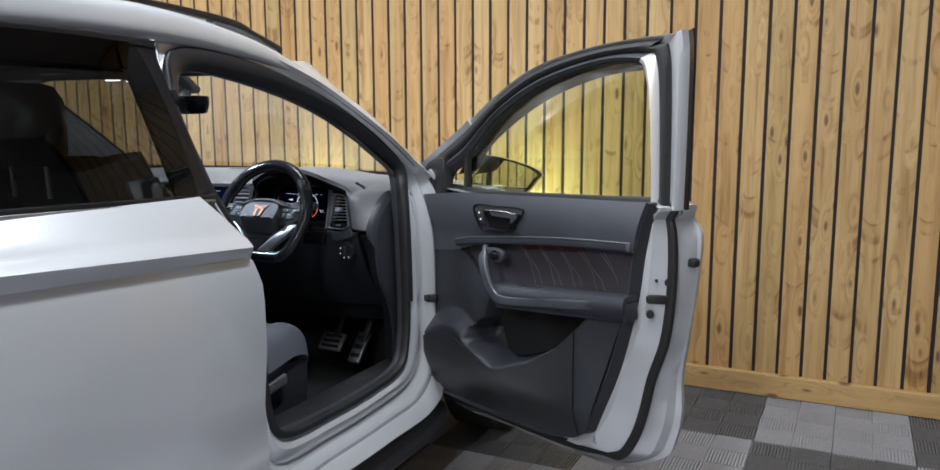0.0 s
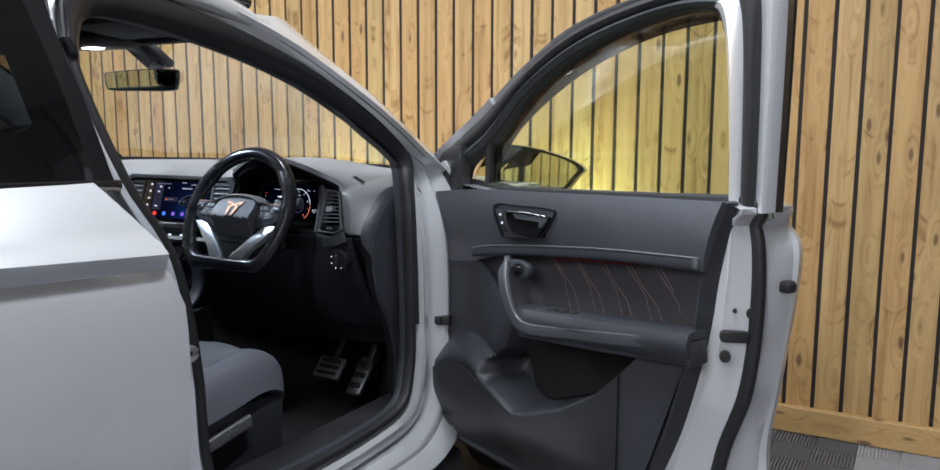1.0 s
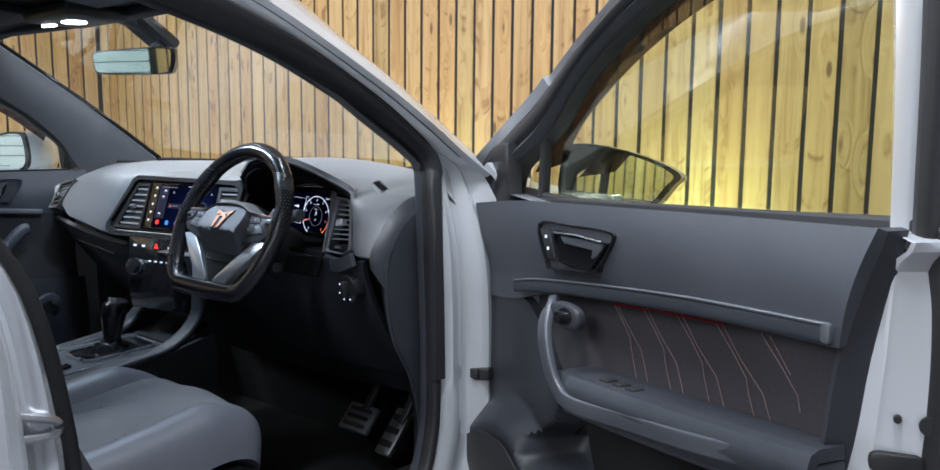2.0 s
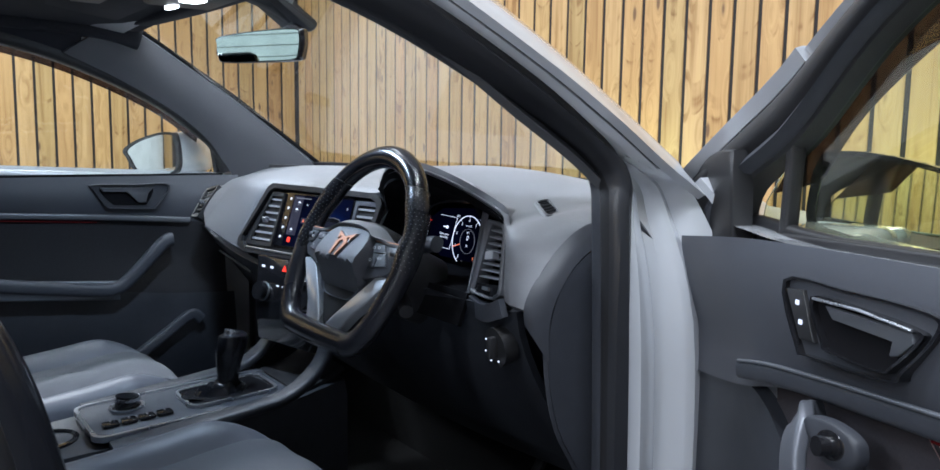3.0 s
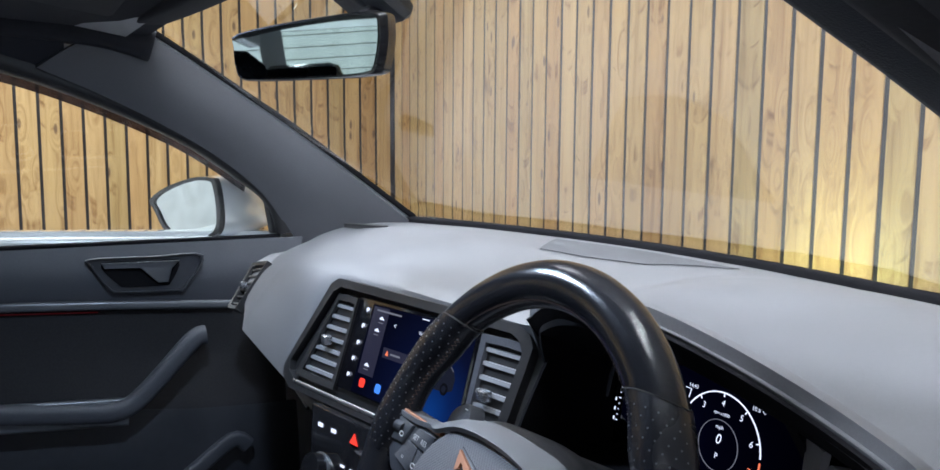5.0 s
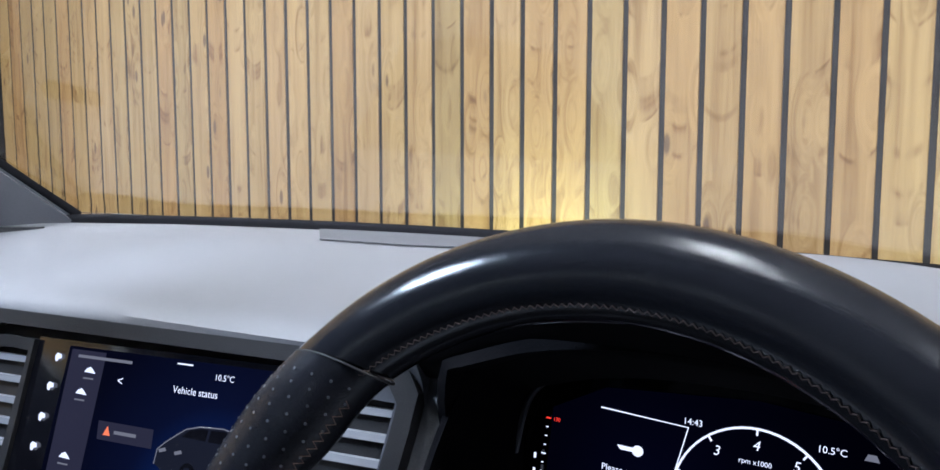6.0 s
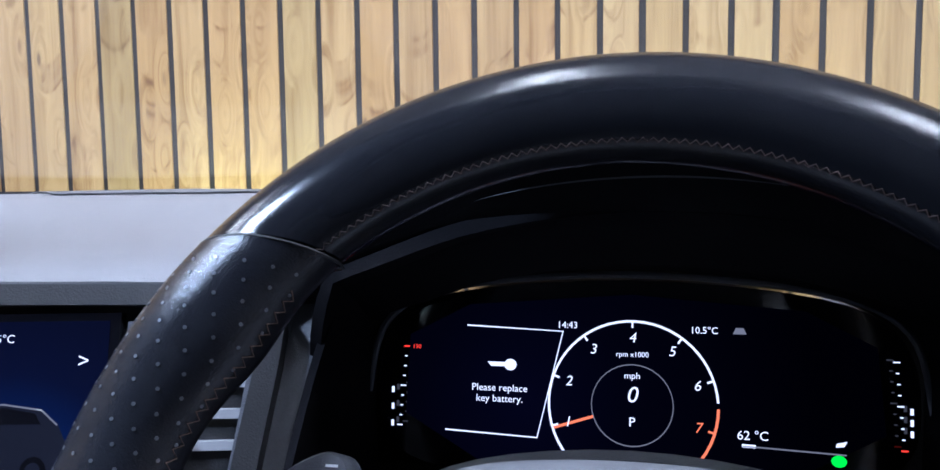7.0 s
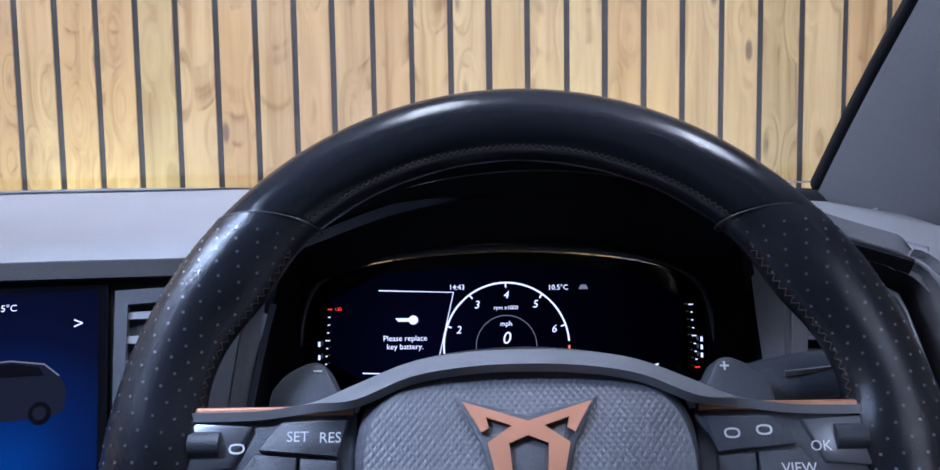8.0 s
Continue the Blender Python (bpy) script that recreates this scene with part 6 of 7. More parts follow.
def dial(deg, r):
    return (DC[0] + r * math.cos(radians(deg)), DC[1] + r * math.sin(radians(deg)))


line([dial(a, 0.0455) for a in range(238, 0, -6)], 0.0006, WHITE_GLOW, "dial_ring")
line([dial(a, 0.0455) for a in range(0, -60, -6)], 0.0007, ORANGE_GLOW, "dial_red_zone")
line([dial(a, 0.022) for a in range(0, 361, 10)], 0.00022, DIM_GLOW, "dial_inner_ring")
for k in range(9):
    a = 232 - 35.5 * k
    line([dial(a, 0.0455), dial(a, 0.042)], 0.0005, ORANGE_GLOW if k > 6 else WHITE_GLOW, "dial_tick")
    x, z = dial(a, 0.0365)
    written(str(k), 0.0078, cl(x, z, 0.0016), ORANGE_GLOW if k > 6 else WHITE_GLOW, cluster, CT, shear=0.2)
line([dial(198, 0.022), dial(198, 0.0450)], 0.0007, ORANGE_GLOW, "dial_needle")
written("0", 0.0125, cl(0.3603, 0.9685, 0.0016), WHITE_GLOW, cluster, CT, shear=0.2)
written("mph", 0.0050, cl(0.3605, 0.979, 0.0016), WHITE_GLOW, cluster, CT)
written("rpm x1000", 0.0040, cl(0.3605, 0.9905, 0.0016), WHITE_GLOW, cluster, CT)
written("P", 0.0072, cl(0.3605, 0.954, 0.0016), WHITE_GLOW, cluster, CT)
written("14:43", 0.0052, cl(0.325, 1.0055, 0.0016), WHITE_GLOW, cluster, CT)
written("10.5\u00b0C", 0.0052, cl(0.3985, 1.0045, 0.0016), WHITE_GLOW, cluster, CT)
written("62 \u00b0C", 0.0068, cl(0.4235, 0.950, 0.0016), WHITE_GLOW, cluster, CT)
written("Please replace", 0.0056, cl(0.287, 0.9695, 0.0016), WHITE_GLOW, cluster, CT)
written("key battery.", 0.0056, cl(0.287, 0.9635, 0.0016), WHITE_GLOW, cluster, CT)
line([(0.268, 1.004), (0.3225, 1.002), (0.3085, 0.943), (0.256, 0.945)], 0.00035, WHITE_GLOW, "message_frame")
line([(0.418, 0.9445), (0.470, 0.9425)], 0.0003, DIM_GLOW, "oil_line")
line([(0.418, 0.9447), (0.425, 0.9445)], 0.0008, WHITE_GLOW, "oil_level")
mark([(0.279 + 0.0035 * math.cos(t) + 0.014, 0.9825 + 0.0032 * math.sin(t)) for t in [i * 0.5236 for i in range(12)]], WHITE_GLOW, "key_bow")
mark([(0.280, 0.9838), (0.291, 0.9838), (0.291, 0.9815), (0.282, 0.9815)], WHITE_GLOW, "key_blade")
mark([(0.4665 + 0.0038 * math.cos(t), 0.9390 + 0.0030 * math.sin(t)) for t in [i * 0.449 for i in range(14)]], GREEN_GLOW, "green_telltale")
mark([(0.4655, 0.9480), (0.4705, 0.9492), (0.4690, 0.9466), (0.4650, 0.9462)], WHITE_GLOW, "oil_symbol")
mark([(0.4135, 1.0030), (0.4150, 1.0062), (0.4190, 1.0062), (0.4205, 1.0030)], DIM_GLOW, "car_symbol")
for s, x0 in ((-1, 0.2325), (1, 0.4945)):
    for k in range(9):
        z = 0.991 - 0.0056 * k
        red = (s < 0 and k == 0) or (s > 0 and k == 8)
        w = 0.0016 if k % 4 == 0 else 0.0007
        line([(x0 + s * 0.0035 * k / 8 * s * (1 if s > 0 else -1) - w, z), (x0 + 0.0035 * k / 8 * (1 if s > 0 else -1) + w, z)], 0.0003, RED_GLOW if red else WHITE_GLOW, "gauge_tick")
    if s < 0:
        written("130", 0.0034, cl(0.2385, 0.991, 0.0016), RED_GLOW, cluster, CT)
    for k in range(3):
        mark([(x0 - 0.008 * (1 if s < 0 else -0.9) + dx, 0.966 - 0.0095 * k * (1 if s < 0 else 0.6) + dz) for dx, dz in ((-0.0007, 0.0016), (0.0007, 0.0016), (0.0007, -0.0016), (-0.0007, -0.0016))], WHITE_GLOW, "gauge_bar")

# ---- steering wheel ----
SC, TILT = Vector((0.36, -0.235, 0.962)), radians(25)
SU, SN = Vector((0, math.sin(TILT), math.cos(TILT))), Vector((0, -math.cos(TILT), math.sin(TILT)))


def sw(a, b, c=0.0):
    """A point of the wheel: across, up the wheel's plane, towards the driver."""
    return tuple(SC + Vector((a, 0, 0)) + SU * b + SN * c)


wheel = new("steering_wheel")
wheel.parent = car
tagged(wheel, "black leather flat-bottomed steering wheel")
RM = 0.168


def rim_piece(name, pts, r, mat, label="", swell=None):
    rows = []
    m = len(pts)
    for i, p in enumerate(pts):
        a, b = Vector(pts[max(i - 1, 0)]), Vector(pts[min(i + 1, m - 1)])
        d = (b - a).normalized()
        side = Vector((d.y, -d.x))
        k = swell(i / (m - 1)) if swell else 1.0
        rows.append([sw(p[0] + side.x * r * k * math.cos(t) * 1.08, p[1] + side.y * r * k * math.cos(t) * 1.08, r * 0.92 * math.sin(t)) for t in [2 * math.pi * j / 18 for j in range(18)]])
    return part(name, loft(rows), mat, wheel, label)


def rim_arc(name, d0, d1, n, r, mat, label, skew0=0.0, skew1=0.0, bulge=None):
    """A stretch of the rim between two angles; skew leans its ends, bulge thickens its inner side by the angle."""
    rows = []
    for i in range(n + 1):
        f = i / n
        row = []
        for j in range(22):
            t = 2 * math.pi * j / 22
            c = math.cos(t)
            d = d0 + (d1 - d0) * f + skew0 * c * max(0, 1 - 5 * f) + skew1 * c * max(0, 5 * f - 4)
            k = bulge(d) if bulge else 0.0
            q = RM + r * 1.08 * c * (1 + (k if c < 0 else 0))
            row.append(sw(q * math.cos(radians(d)), q * math.sin(radians(d)), r * 0.92 * math.sin(t) * (1 + 0.4 * k)))
        rows.append(row)
    return part(name, loft(rows), mat, wheel, label)


def thumb(d):
    d = d if d < 90 else 180 - d
    return 0.02 + 0.24 * math.exp(-((d - 33) / 8.5) ** 2) + 0.30 * math.exp(-((d - 4) / 7) ** 2)


rim_arc("rim_top", 44.0, 136.0, 60, 0.0178, LEATHER, "smooth black leather upper rim", -5.6, 5.6)
rim_arc("grip", 43.5, -6, 40, 0.0178, PERFORATED, "perforated black leather grip with a thumb rest", -5.6, 0.0, thumb)
rim_arc("grip", 136.5, 186, 40, 0.0178, PERFORATED, "perforated black leather grip with a thumb rest", 5.6, 0.0, thumb)
for s in (1, -1):
    low = [(s * p.x, p.y) for p in spline([(RM * math.cos(radians(-5)), RM * math.sin(radians(-5)), 0), (0.158, -0.06, 0), (0.140, -0.105, 0), (0.118, -0.132, 0), (0.095, -0.141, 0)], 5)]
    rim_piece("lower_grip", low, 0.0180, PERFORATED, "perforated black leather lower rim")
    seam = []
    for j in range(24):
        t = 2 * math.pi * j / 24
        d = radians(43.7 - 5.6 * math.cos(t))
        q = RM + 0.0178 * 1.08 * math.cos(t) * (1.10 if math.cos(t) < 0 else 1.0)
        seam.append(sw(s * q * math.cos(d), q * math.sin(d), 0.0166 * math.sin(t)))
    part("rim_joint", sweep(seam, circle(0.0005, 6), (0, 0, 1), True), RUBBER, wheel)
rim_piece("rim_base", [(0.096 - 0.192 * i / 10, -0.141 - 0.002 * math.sin(math.pi * i / 10)) for i in range(11)], 0.0178, LEATHER, "flat leather rim base")
# zigzag stitching along the inside of the rim
def zigzag(d0, d1, n, mat, k=1.0):
    pts = []
    for i in range(n + 1):
        d, t = radians(d0 + (d1 - d0) * i / n), radians(149 if i % 2 else 144)
        r = RM + 0.0196 * k * math.cos(t)
        pts.append(sw(r * math.cos(d), r * math.sin(d), 0.0168 * k * math.sin(t)))
    part("stitching", sweep(pts, circle(0.00026, 4), (0.3, 0.2, 1)), mat, wheel, "fine zigzag stitching")


zigzag(47, 133, 140, material("dark_thread", (0.075, 0.05, 0.045), 0.8))
for s in (1, -1):
    pts = []
    for i in range(44):
        d, t = 42.5 - 0.85 * i, radians(172 if i % 2 else 160)
        k = thumb(d)
        r = RM + 0.0178 * 1.08 * math.cos(t) * (1 + k)
        pts.append(sw(s * r * math.cos(radians(d)), r * math.sin(radians(d)), 0.0178 * 0.92 * math.sin(t) * (1 + 0.4 * k) + 0.0005))
    part("stitching", sweep(pts, circle(0.00024, 4), (0.3, 0.2, 1)), STITCH_BROWN, wheel, "fine copper zigzag stitching")
# pierced holes of the grips
hole = link_mesh("pinhole", *plate(circle(0.0007, 6), lambda a, b, c: (a, b, c), 0.0003), GREY_TRIM, wheel)
first = True
for s in (1, -1):
    for i in range(20):
        for j in range(7):
            t = radians(12 + 23 * j + (11.5 if i % 2 else 0))
            deg = 40 - 2.3 * i - 5.0 * math.cos(t) * max(0, 1 - 0.12 * i)
            d, k = radians(deg), thumb(deg)
            q = Vector((s * math.cos(d), math.sin(d)))
            r = RM + 0.0178 * 1.08 * math.cos(t) * (1 + (k if math.cos(t) < 0 else 0))
            p = Vector(sw(q.x * r, q.y * r, 0.0178 * 0.92 * math.sin(t) * (1 + 0.4 * k) + 0.0002))
            nrm = (Vector((q.x, 0, 0)) + SU * q.y) * math.cos(t) + SN * math.sin(t)
            ob = hole if first else hole.copy()
            if not first:
                scene.collection.objects.link(ob)
            first = False
            ob.matrix_local = Matrix.Translation(p) @ nrm.to_track_quat("Z", "Y").to_matrix().to_4x4()
WHITE_MARK = material("white_print", (0.75, 0.76, 0.78), 0.5)
SPOKE_SILVER = material("pale_silver_paint", (0.62, 0.64, 0.68), 0.30, metal=0.55)
# hub: padded cover, spokes, trims, emblem
COVER = [(-0.078, 0.006), (-0.070, 0.030), (-0.045, 0.043), (0, 0.048), (0.045, 0.043), (0.070, 0.030), (0.078, 0.006), (0.073, -0.035), (0.062, -0.062), (0.035, -0.078), (-0.035, -0.078), (-0.062, -0.062), (-0.073, -0.035)]
cover = [(p.x, p.y) for p in spline([(a, b, 0) for a, b in COVER], 4, True)]


def facet(b):
    """How far the hub stands out: a level crease, falling off above and below."""
    return 0.030 - 0.34 * max(0, b + 0.019) - 0.85 * max(0, -0.019 - b)


part("hub_cover", loft([[sw(a * k, b * k - 0.004 * (1 - k), min(c, facet(b * k) if k < 0.96 else c)) for a, b in cover] for k, c in ((1.0, -0.03), (1.0, -0.008), (0.985, -0.001), (0.95, 0.008), (0.88, 0.03), (0.76, 0.03), (0.62, 0.03), (0.48, 0.03), (0.34, 0.03), (0.20, 0.03), (0.06, 0.03))]), WEAVE, wheel, "grey woven-look airbag cover with a level crease", 24)
part("hub_back", loft([[sw(a * k, b * k + 0.006, c) for a, b in cover] for k, c in ((0.8, -0.075), (1.05, -0.05), (1.08, -0.02), (1.0, -0.008))]), BLACK_PLASTIC, wheel)
CROWN = [(-0.152, 0.024), (-0.120, 0.0245), (-0.095, 0.0275), (-0.074, 0.036), (-0.050, 0.0455), (-0.025, 0.0495), (0.0, 0.0505), (0.025, 0.0495), (0.050, 0.0455), (0.074, 0.036), (0.095, 0.0275), (0.120, 0.0245), (0.152, 0.024)]
top_line = spline([sw(a, b, -0.014) for a, b in CROWN], 4)
mid_line = spline([sw(a, b - 0.003, 0.004) for a, b in CROWN], 4)
low_line = spline([sw(a * 0.985, b - (0.004 if abs(a) > 0.09 else 0.011), 0.0085 if abs(a) > 0.08 else 0.0135) for a, b in CROWN], 4)
part("hub_crown", sheet(lambda u, v: (top_line if v < 0.25 else mid_line if v < 0.75 else low_line)[int(round(u * (len(top_line) - 1)))], len(top_line) - 1, 2, 0.004), CROWN_GREY, wheel, "smooth grey upper edge of the hub", 60)
for s in (1, -1):
    spoke = part("spoke", plate([(s * a, b) for a, b in ((0.074, 0.012), (0.140, 0.011), (0.162, -0.004), (0.158, -0.016), (0.136, -0.036), (0.075, -0.052))][::s], lambda a, b, c: sw(a, b + 0.012, 0.006 + c), 0.028, 0.003), SOFT, wheel, "charcoal spoke with keys")
    part("copper_line", sweep([sw(s * 0.076, 0.0245, 0.006), sw(s * 0.148, 0.0245, 0.005)], rounded(0.004, 0.005, 0.0012), tuple(SN)), COPPER, spoke, "copper trim line")
    part("key_pad", plate([(s * a, b) for a, b in ((0.078, 0.008), (0.107, 0.0075), (0.1165, -0.0045), (0.082, -0.0075))][::s], lambda a, b, c: sw(a, b + 0.012, 0.0095 + c), 0.006, 0.001), SOFT, spoke)
    part("key_pad", plate([(s * a, b) for a, b in ((0.082, -0.0090), (0.0982, -0.0078), (0.0982, -0.030), (0.080, -0.032))][::s], lambda a, b, c: sw(a, b + 0.012, 0.0090 + c), 0.006, 0.001), SOFT, spoke)
    part("key_pad", plate([(s * a, b) for a, b in ((0.0996, -0.0077), (0.1179, -0.0060), (0.131, -0.024), (0.0996, -0.029))][::s], lambda a, b, c: sw(a, b + 0.012, 0.0090 + c), 0.006, 0.001), SOFT, spoke)
    part("roller_bed", plate([(s * a, b) for a, b in ((0.120, 0.006), (0.148, 0.008), (0.157, -0.003), (0.150, -0.014), (0.128, -0.012))][::s], lambda a, b, c: sw(a, b + 0.012, 0.0085 + c), 0.004, 0.002), GREY_TRIM, spoke)
    part("roller", sweep([sw(s * 0.1335, 0.0105, 0.006), sw(s * 0.1470, 0.0105, 0.006)], circle(0.006, 14), tuple(SN)), LOWER, spoke)
    # lower arm: silver strip from under the side spoke to the foot of the rim
    part("lower_spoke", plate([(s * a, b) for a, b in ((0.112, -0.024), (0.146, -0.030), (0.112, -0.066), (0.078, -0.098), (0.052, -0.132), (0.006, -0.132), (0.020, -0.112), (0.054, -0.076))][::s], lambda a, b, c: sw(a, b, 0.002 + c), 0.016, 0.004), SPOKE_SILVER, wheel, "satin silver lower spoke")
    # shift paddle behind the wheel
    part("paddle", plate([(s * p.x, p.y) for p in spline([(0.082, 0.0, 0), (0.086, 0.032, 0), (0.090, 0.0415, 0), (0.0945, 0.0495, 0), (0.0985, 0.0520, 0), (0.104, 0.0517, 0), (0.113, 0.0472, 0), (0.1185, 0.0415, 0), (0.1215, 0.034, 0), (0.124, 0.0, 0)], 3)][::s], lambda a, b, c: sw(a, b, -0.022 + c), 0.016, 0.003), SOFT, wheel, "dark grey shift paddle")
    part("paddle_mark", box((0.0042, 0.0009, 0.0005), sw(s * 0.0985, 0.0475, -0.0218), 0.0, Matrix((Vector((1, 0, 0)), SU, SN)).transposed()), WHITE_MARK, wheel)
part("paddle_mark", box((0.0009, 0.0042, 0.0005), sw(0.0985, 0.0475, -0.0217), 0.0, Matrix((Vector((1, 0, 0)), SU, SN)).transposed()), WHITE_MARK, wheel)
part("spoke_web", plate([(0.100, -0.018), (0.012, -0.122), (-0.012, -0.122), (-0.100, -0.018)], lambda a, b, c: sw(a, b, -0.006 + c), 0.012, 0.003), BLACK_PLASTIC, wheel, "black web between the lower spokes")
WT = Matrix((Vector((1, 0, 0)), SU, SN)).transposed()
for word, a, b in (("SET", -0.0985, 0.0005), ("RES", -0.0845, 0.0), ("VIEW", 0.1140, -0.0150), ("OK", 0.1245, -0.006), ("0/I", -0.108, -0.019)):
    written(word, 0.0062 if word != "0/I" else 0.004, sw(a, b + 0.012, 0.0142), WHITE_MARK, wheel, WT)
for a, b in ((0.0877, 0.0), (0.1015, 0.0012), (-0.089, -0.020), (0.089, -0.020), (-0.1245, -0.004)):
    part("key_symbol", ring_plate([(a + p * 0.0034, b + q * 0.0022) for p, q in rounded(2, 2, 0.7, 2)], [(a + p * 0.0026, b + q * 0.0014) for p, q in rounded(2, 2, 0.7, 2)], lambda x, z, c: sw(x, z + 0.012, 0.0136 + c), 0.0004), WHITE_MARK, wheel)
# plain copper emblem on a dark bed
BED = [(-0.0275, 0.0200), (0, 0.0125), (0.0275, 0.0200), (0.0175, 0.001), (0.0115, -0.0225), (0, -0.0225), (-0.0115, -0.0225), (-0.0175, 0.001)]
part("emblem_bed", plate(BED, lambda a, b, c: sw(a * 1.12, b * 1.12 + 0.006, facet(b * 1.12 + 0.006) + 0.0008 + c), 0.004, 0.001), SOFT, wheel)
for s in (1, -1):
    part("emblem", plate([(s * a, b) for a, b in ((0.0, 0.010), (0.0245, 0.0177), (0.0172, 0.0057), (0.0145, 0.0073), (0.0154, 0.0114), (0.0062, 0.0082), (0.0151, 0.0019), (0.0097, -0.020), (0.0054, -0.020), (0.0072, 0.0016), (0.0, 0.0046))][::s], lambda a, b, c: sw(a * 1.14, b * 1.14 + 0.006, facet(b * 1.14 + 0.006) + 0.0032 + c), 0.004, 0.0), COPPER, wheel, "plain copper emblem")
# column and stalks
part("column_shroud", sweep([sw(0, -0.008, -0.05), sw(0, -0.012, -0.16)], rounded(0.11, 0.12, 0.04), tuple(SU)), BLACK_PLASTIC, car, "black column shroud")
stalk = part("stalk", sweep(spline([sw(0.05, 0.015, -0.06), sw(0.11, 0.038, -0.046), sw(0.145, 0.045, -0.040), sw(0.170, 0.047, -0.037)], 5), rounded(0.020, 0.024, 0.008), tuple(SU)), SOFT, car, "black wiper stalk")
part("stalk_mark", box((0.03, 0.001, 0.003), sw(0.145, 0.046, -0.029), 0.0, Euler((0.4, -0.1, 0)).to_matrix()), STITCH, stalk)
part("stalk", sweep(spline([sw(0.05, -0.02, -0.07), sw(0.10, -0.05, -0.066), sw(0.125, -0.062, -0.06)], 5), circle(0.011, 12), tuple(SU)), BLACK_PLASTIC, car, "black cruise stalk")
part("stalk", sweep(spline([sw(-0.05, 0.01, -0.06), sw(-0.13, 0.022, -0.058)], 5), rounded(0.016, 0.022, 0.007), tuple(SU)), BLACK_PLASTIC, car, "black indicator stalk")

# ---- centre console ----
console = part("centre_console", loft([[(x * w, y, z) for x, z in ((-1, 0.34), (-1, h - 0.03), (-0.9, h), (0.9, h), (1, h - 0.03), (1, 0.34))] for y, w, h in ((-0.98, 0.10, 0.60), (-0.70, 0.105, 0.605), (-0.56, 0.115, 0.615), (-0.35, 0.118, 0.630), (-0.22, 0.120, 0.640), (-0.12, 0.125, 0.665))]), LOWER, car, "dark centre console")
for s in (1, -1):
    part("console_flank", sweep(spline([(s * 0.118, -0.56, 0.618), (s * 0.122, -0.35, 0.640), (s * 0.124, -0.24, 0.660), (s * 0.122, -0.17, 0.72), (s * 0.118, -0.165, 0.80), (s * 0.115, -0.175, 0.86)], 6), rounded(0.018, 0.046, 0.008), (1, 0, 0)), LOWER, console, "charcoal console flank rising to the dash")
tray = part("gear_plate", plate(rounded(0.185, 0.36, 0.02), lambda a, b, c: (a, -0.395 + b, 0.640 + 0.05 * b + c), 0.012, 0.003), SOFT, console, "charcoal gear plate with a satin edge")
part("plate_edge", ring_plate(rounded(0.200, 0.375, 0.024), rounded(0.186, 0.361, 0.02), lambda a, b, c: (a, -0.395 + b, 0.6425 + 0.05 * b + c), 0.010), SATIN, tray)
def on_plate(h=0.0):
    return lambda a, b, c: (a, -0.395 + b, 0.6465 + 0.05 * b + h + c)


part("drive_knob", sweep([(-0.030, -0.500, 0.637), (-0.030, -0.498, 0.660)], circle(0.021, 24)), BLACK_GLOSS, tray, "round drive mode knob")
part("knob_ring", sweep([(-0.030, -0.498, 0.652), (-0.030, -0.4978, 0.6575)], circle(0.0225, 24)), SATIN, tray)
part("knob_bed", ring_plate([(-0.030 + 0.032 * a, -0.105 + 0.032 * b) for a, b in circle(1, 28)], [(-0.030 + 0.026 * a, -0.105 + 0.026 * b) for a, b in circle(1, 28)], on_plate(), 0.004), SATIN, tray)
for k in range(4):
    part("plate_key", plate([(0.046 + 0.026 * a, -0.150 + 0.031 * k + 0.0265 * b) for a, b in rounded(1, 1, 0.15, 3)], on_plate(), 0.005, 0.001), BLACK_GLOSS, tray)
    part("key_mark", plate([(0.046 + 0.008 * a, -0.150 + 0.031 * k + 0.003 * b) for a, b in rounded(1, 1, 0.2, 2)], on_plate(0.0032), 0.001), STITCH, tray)
part("gate_frame", ring_plate([(a, 0.075 + b) for a, b in rounded(0.120, 0.175, 0.022)], [(a, 0.075 + b) for a, b in rounded(0.108, 0.163, 0.018)], on_plate(), 0.006), SATIN, tray, "satin frame round the gear gate")
part("gate", plate([(a, 0.075 + b) for a, b in rounded(0.108, 0.163, 0.018)], on_plate(-0.001), 0.004), BLACK_GLOSS, tray)
lever = part("gear_lever", loft([[(r * 0.9 * math.cos(t), y + r * 1.25 * math.sin(t), z) for t in [2 * math.pi * i / 20 for i in range(20)]] for r, y, z in ((0.017, -0.318, 0.645), (0.017, -0.317, 0.680), (0.020, -0.315, 0.700), (0.023, -0.312, 0.722), (0.025, -0.308, 0.742), (0.0235, -0.305, 0.756), (0.013, -0.303, 0.763), (0.004, -0.303, 0.765))]), LEATHER, console, "black gear lever with a leather gaiter")
part("lever_cap", sweep([(0.0, -0.305, 0.757), (0.0, -0.303, 0.7645)], rounded(0.026, 0.036, 0.011)), SATIN, lever)
gaiter_rows = []
for i in range(9):
    f = i / 8
    w, d, y, z = 0.047 * (1 - 0.62 * f ** 0.7), 0.072 * (1 - 0.72 * f ** 0.7), -0.336 + 0.018 * f, 0.647 + 0.020 * f ** 1.4 + 0.004 * math.sin(7 * math.pi * f)
    gaiter_rows.append([(w * math.cos(t), y + d * math.sin(t), z + 0.0025 * math.sin(5 * t + 2 * f)) for t in [2 * math.pi * j / 28 for j in range(28)]])
part("gaiter", loft(gaiter_rows), LEATHER, lever, "creased black leather gaiter")
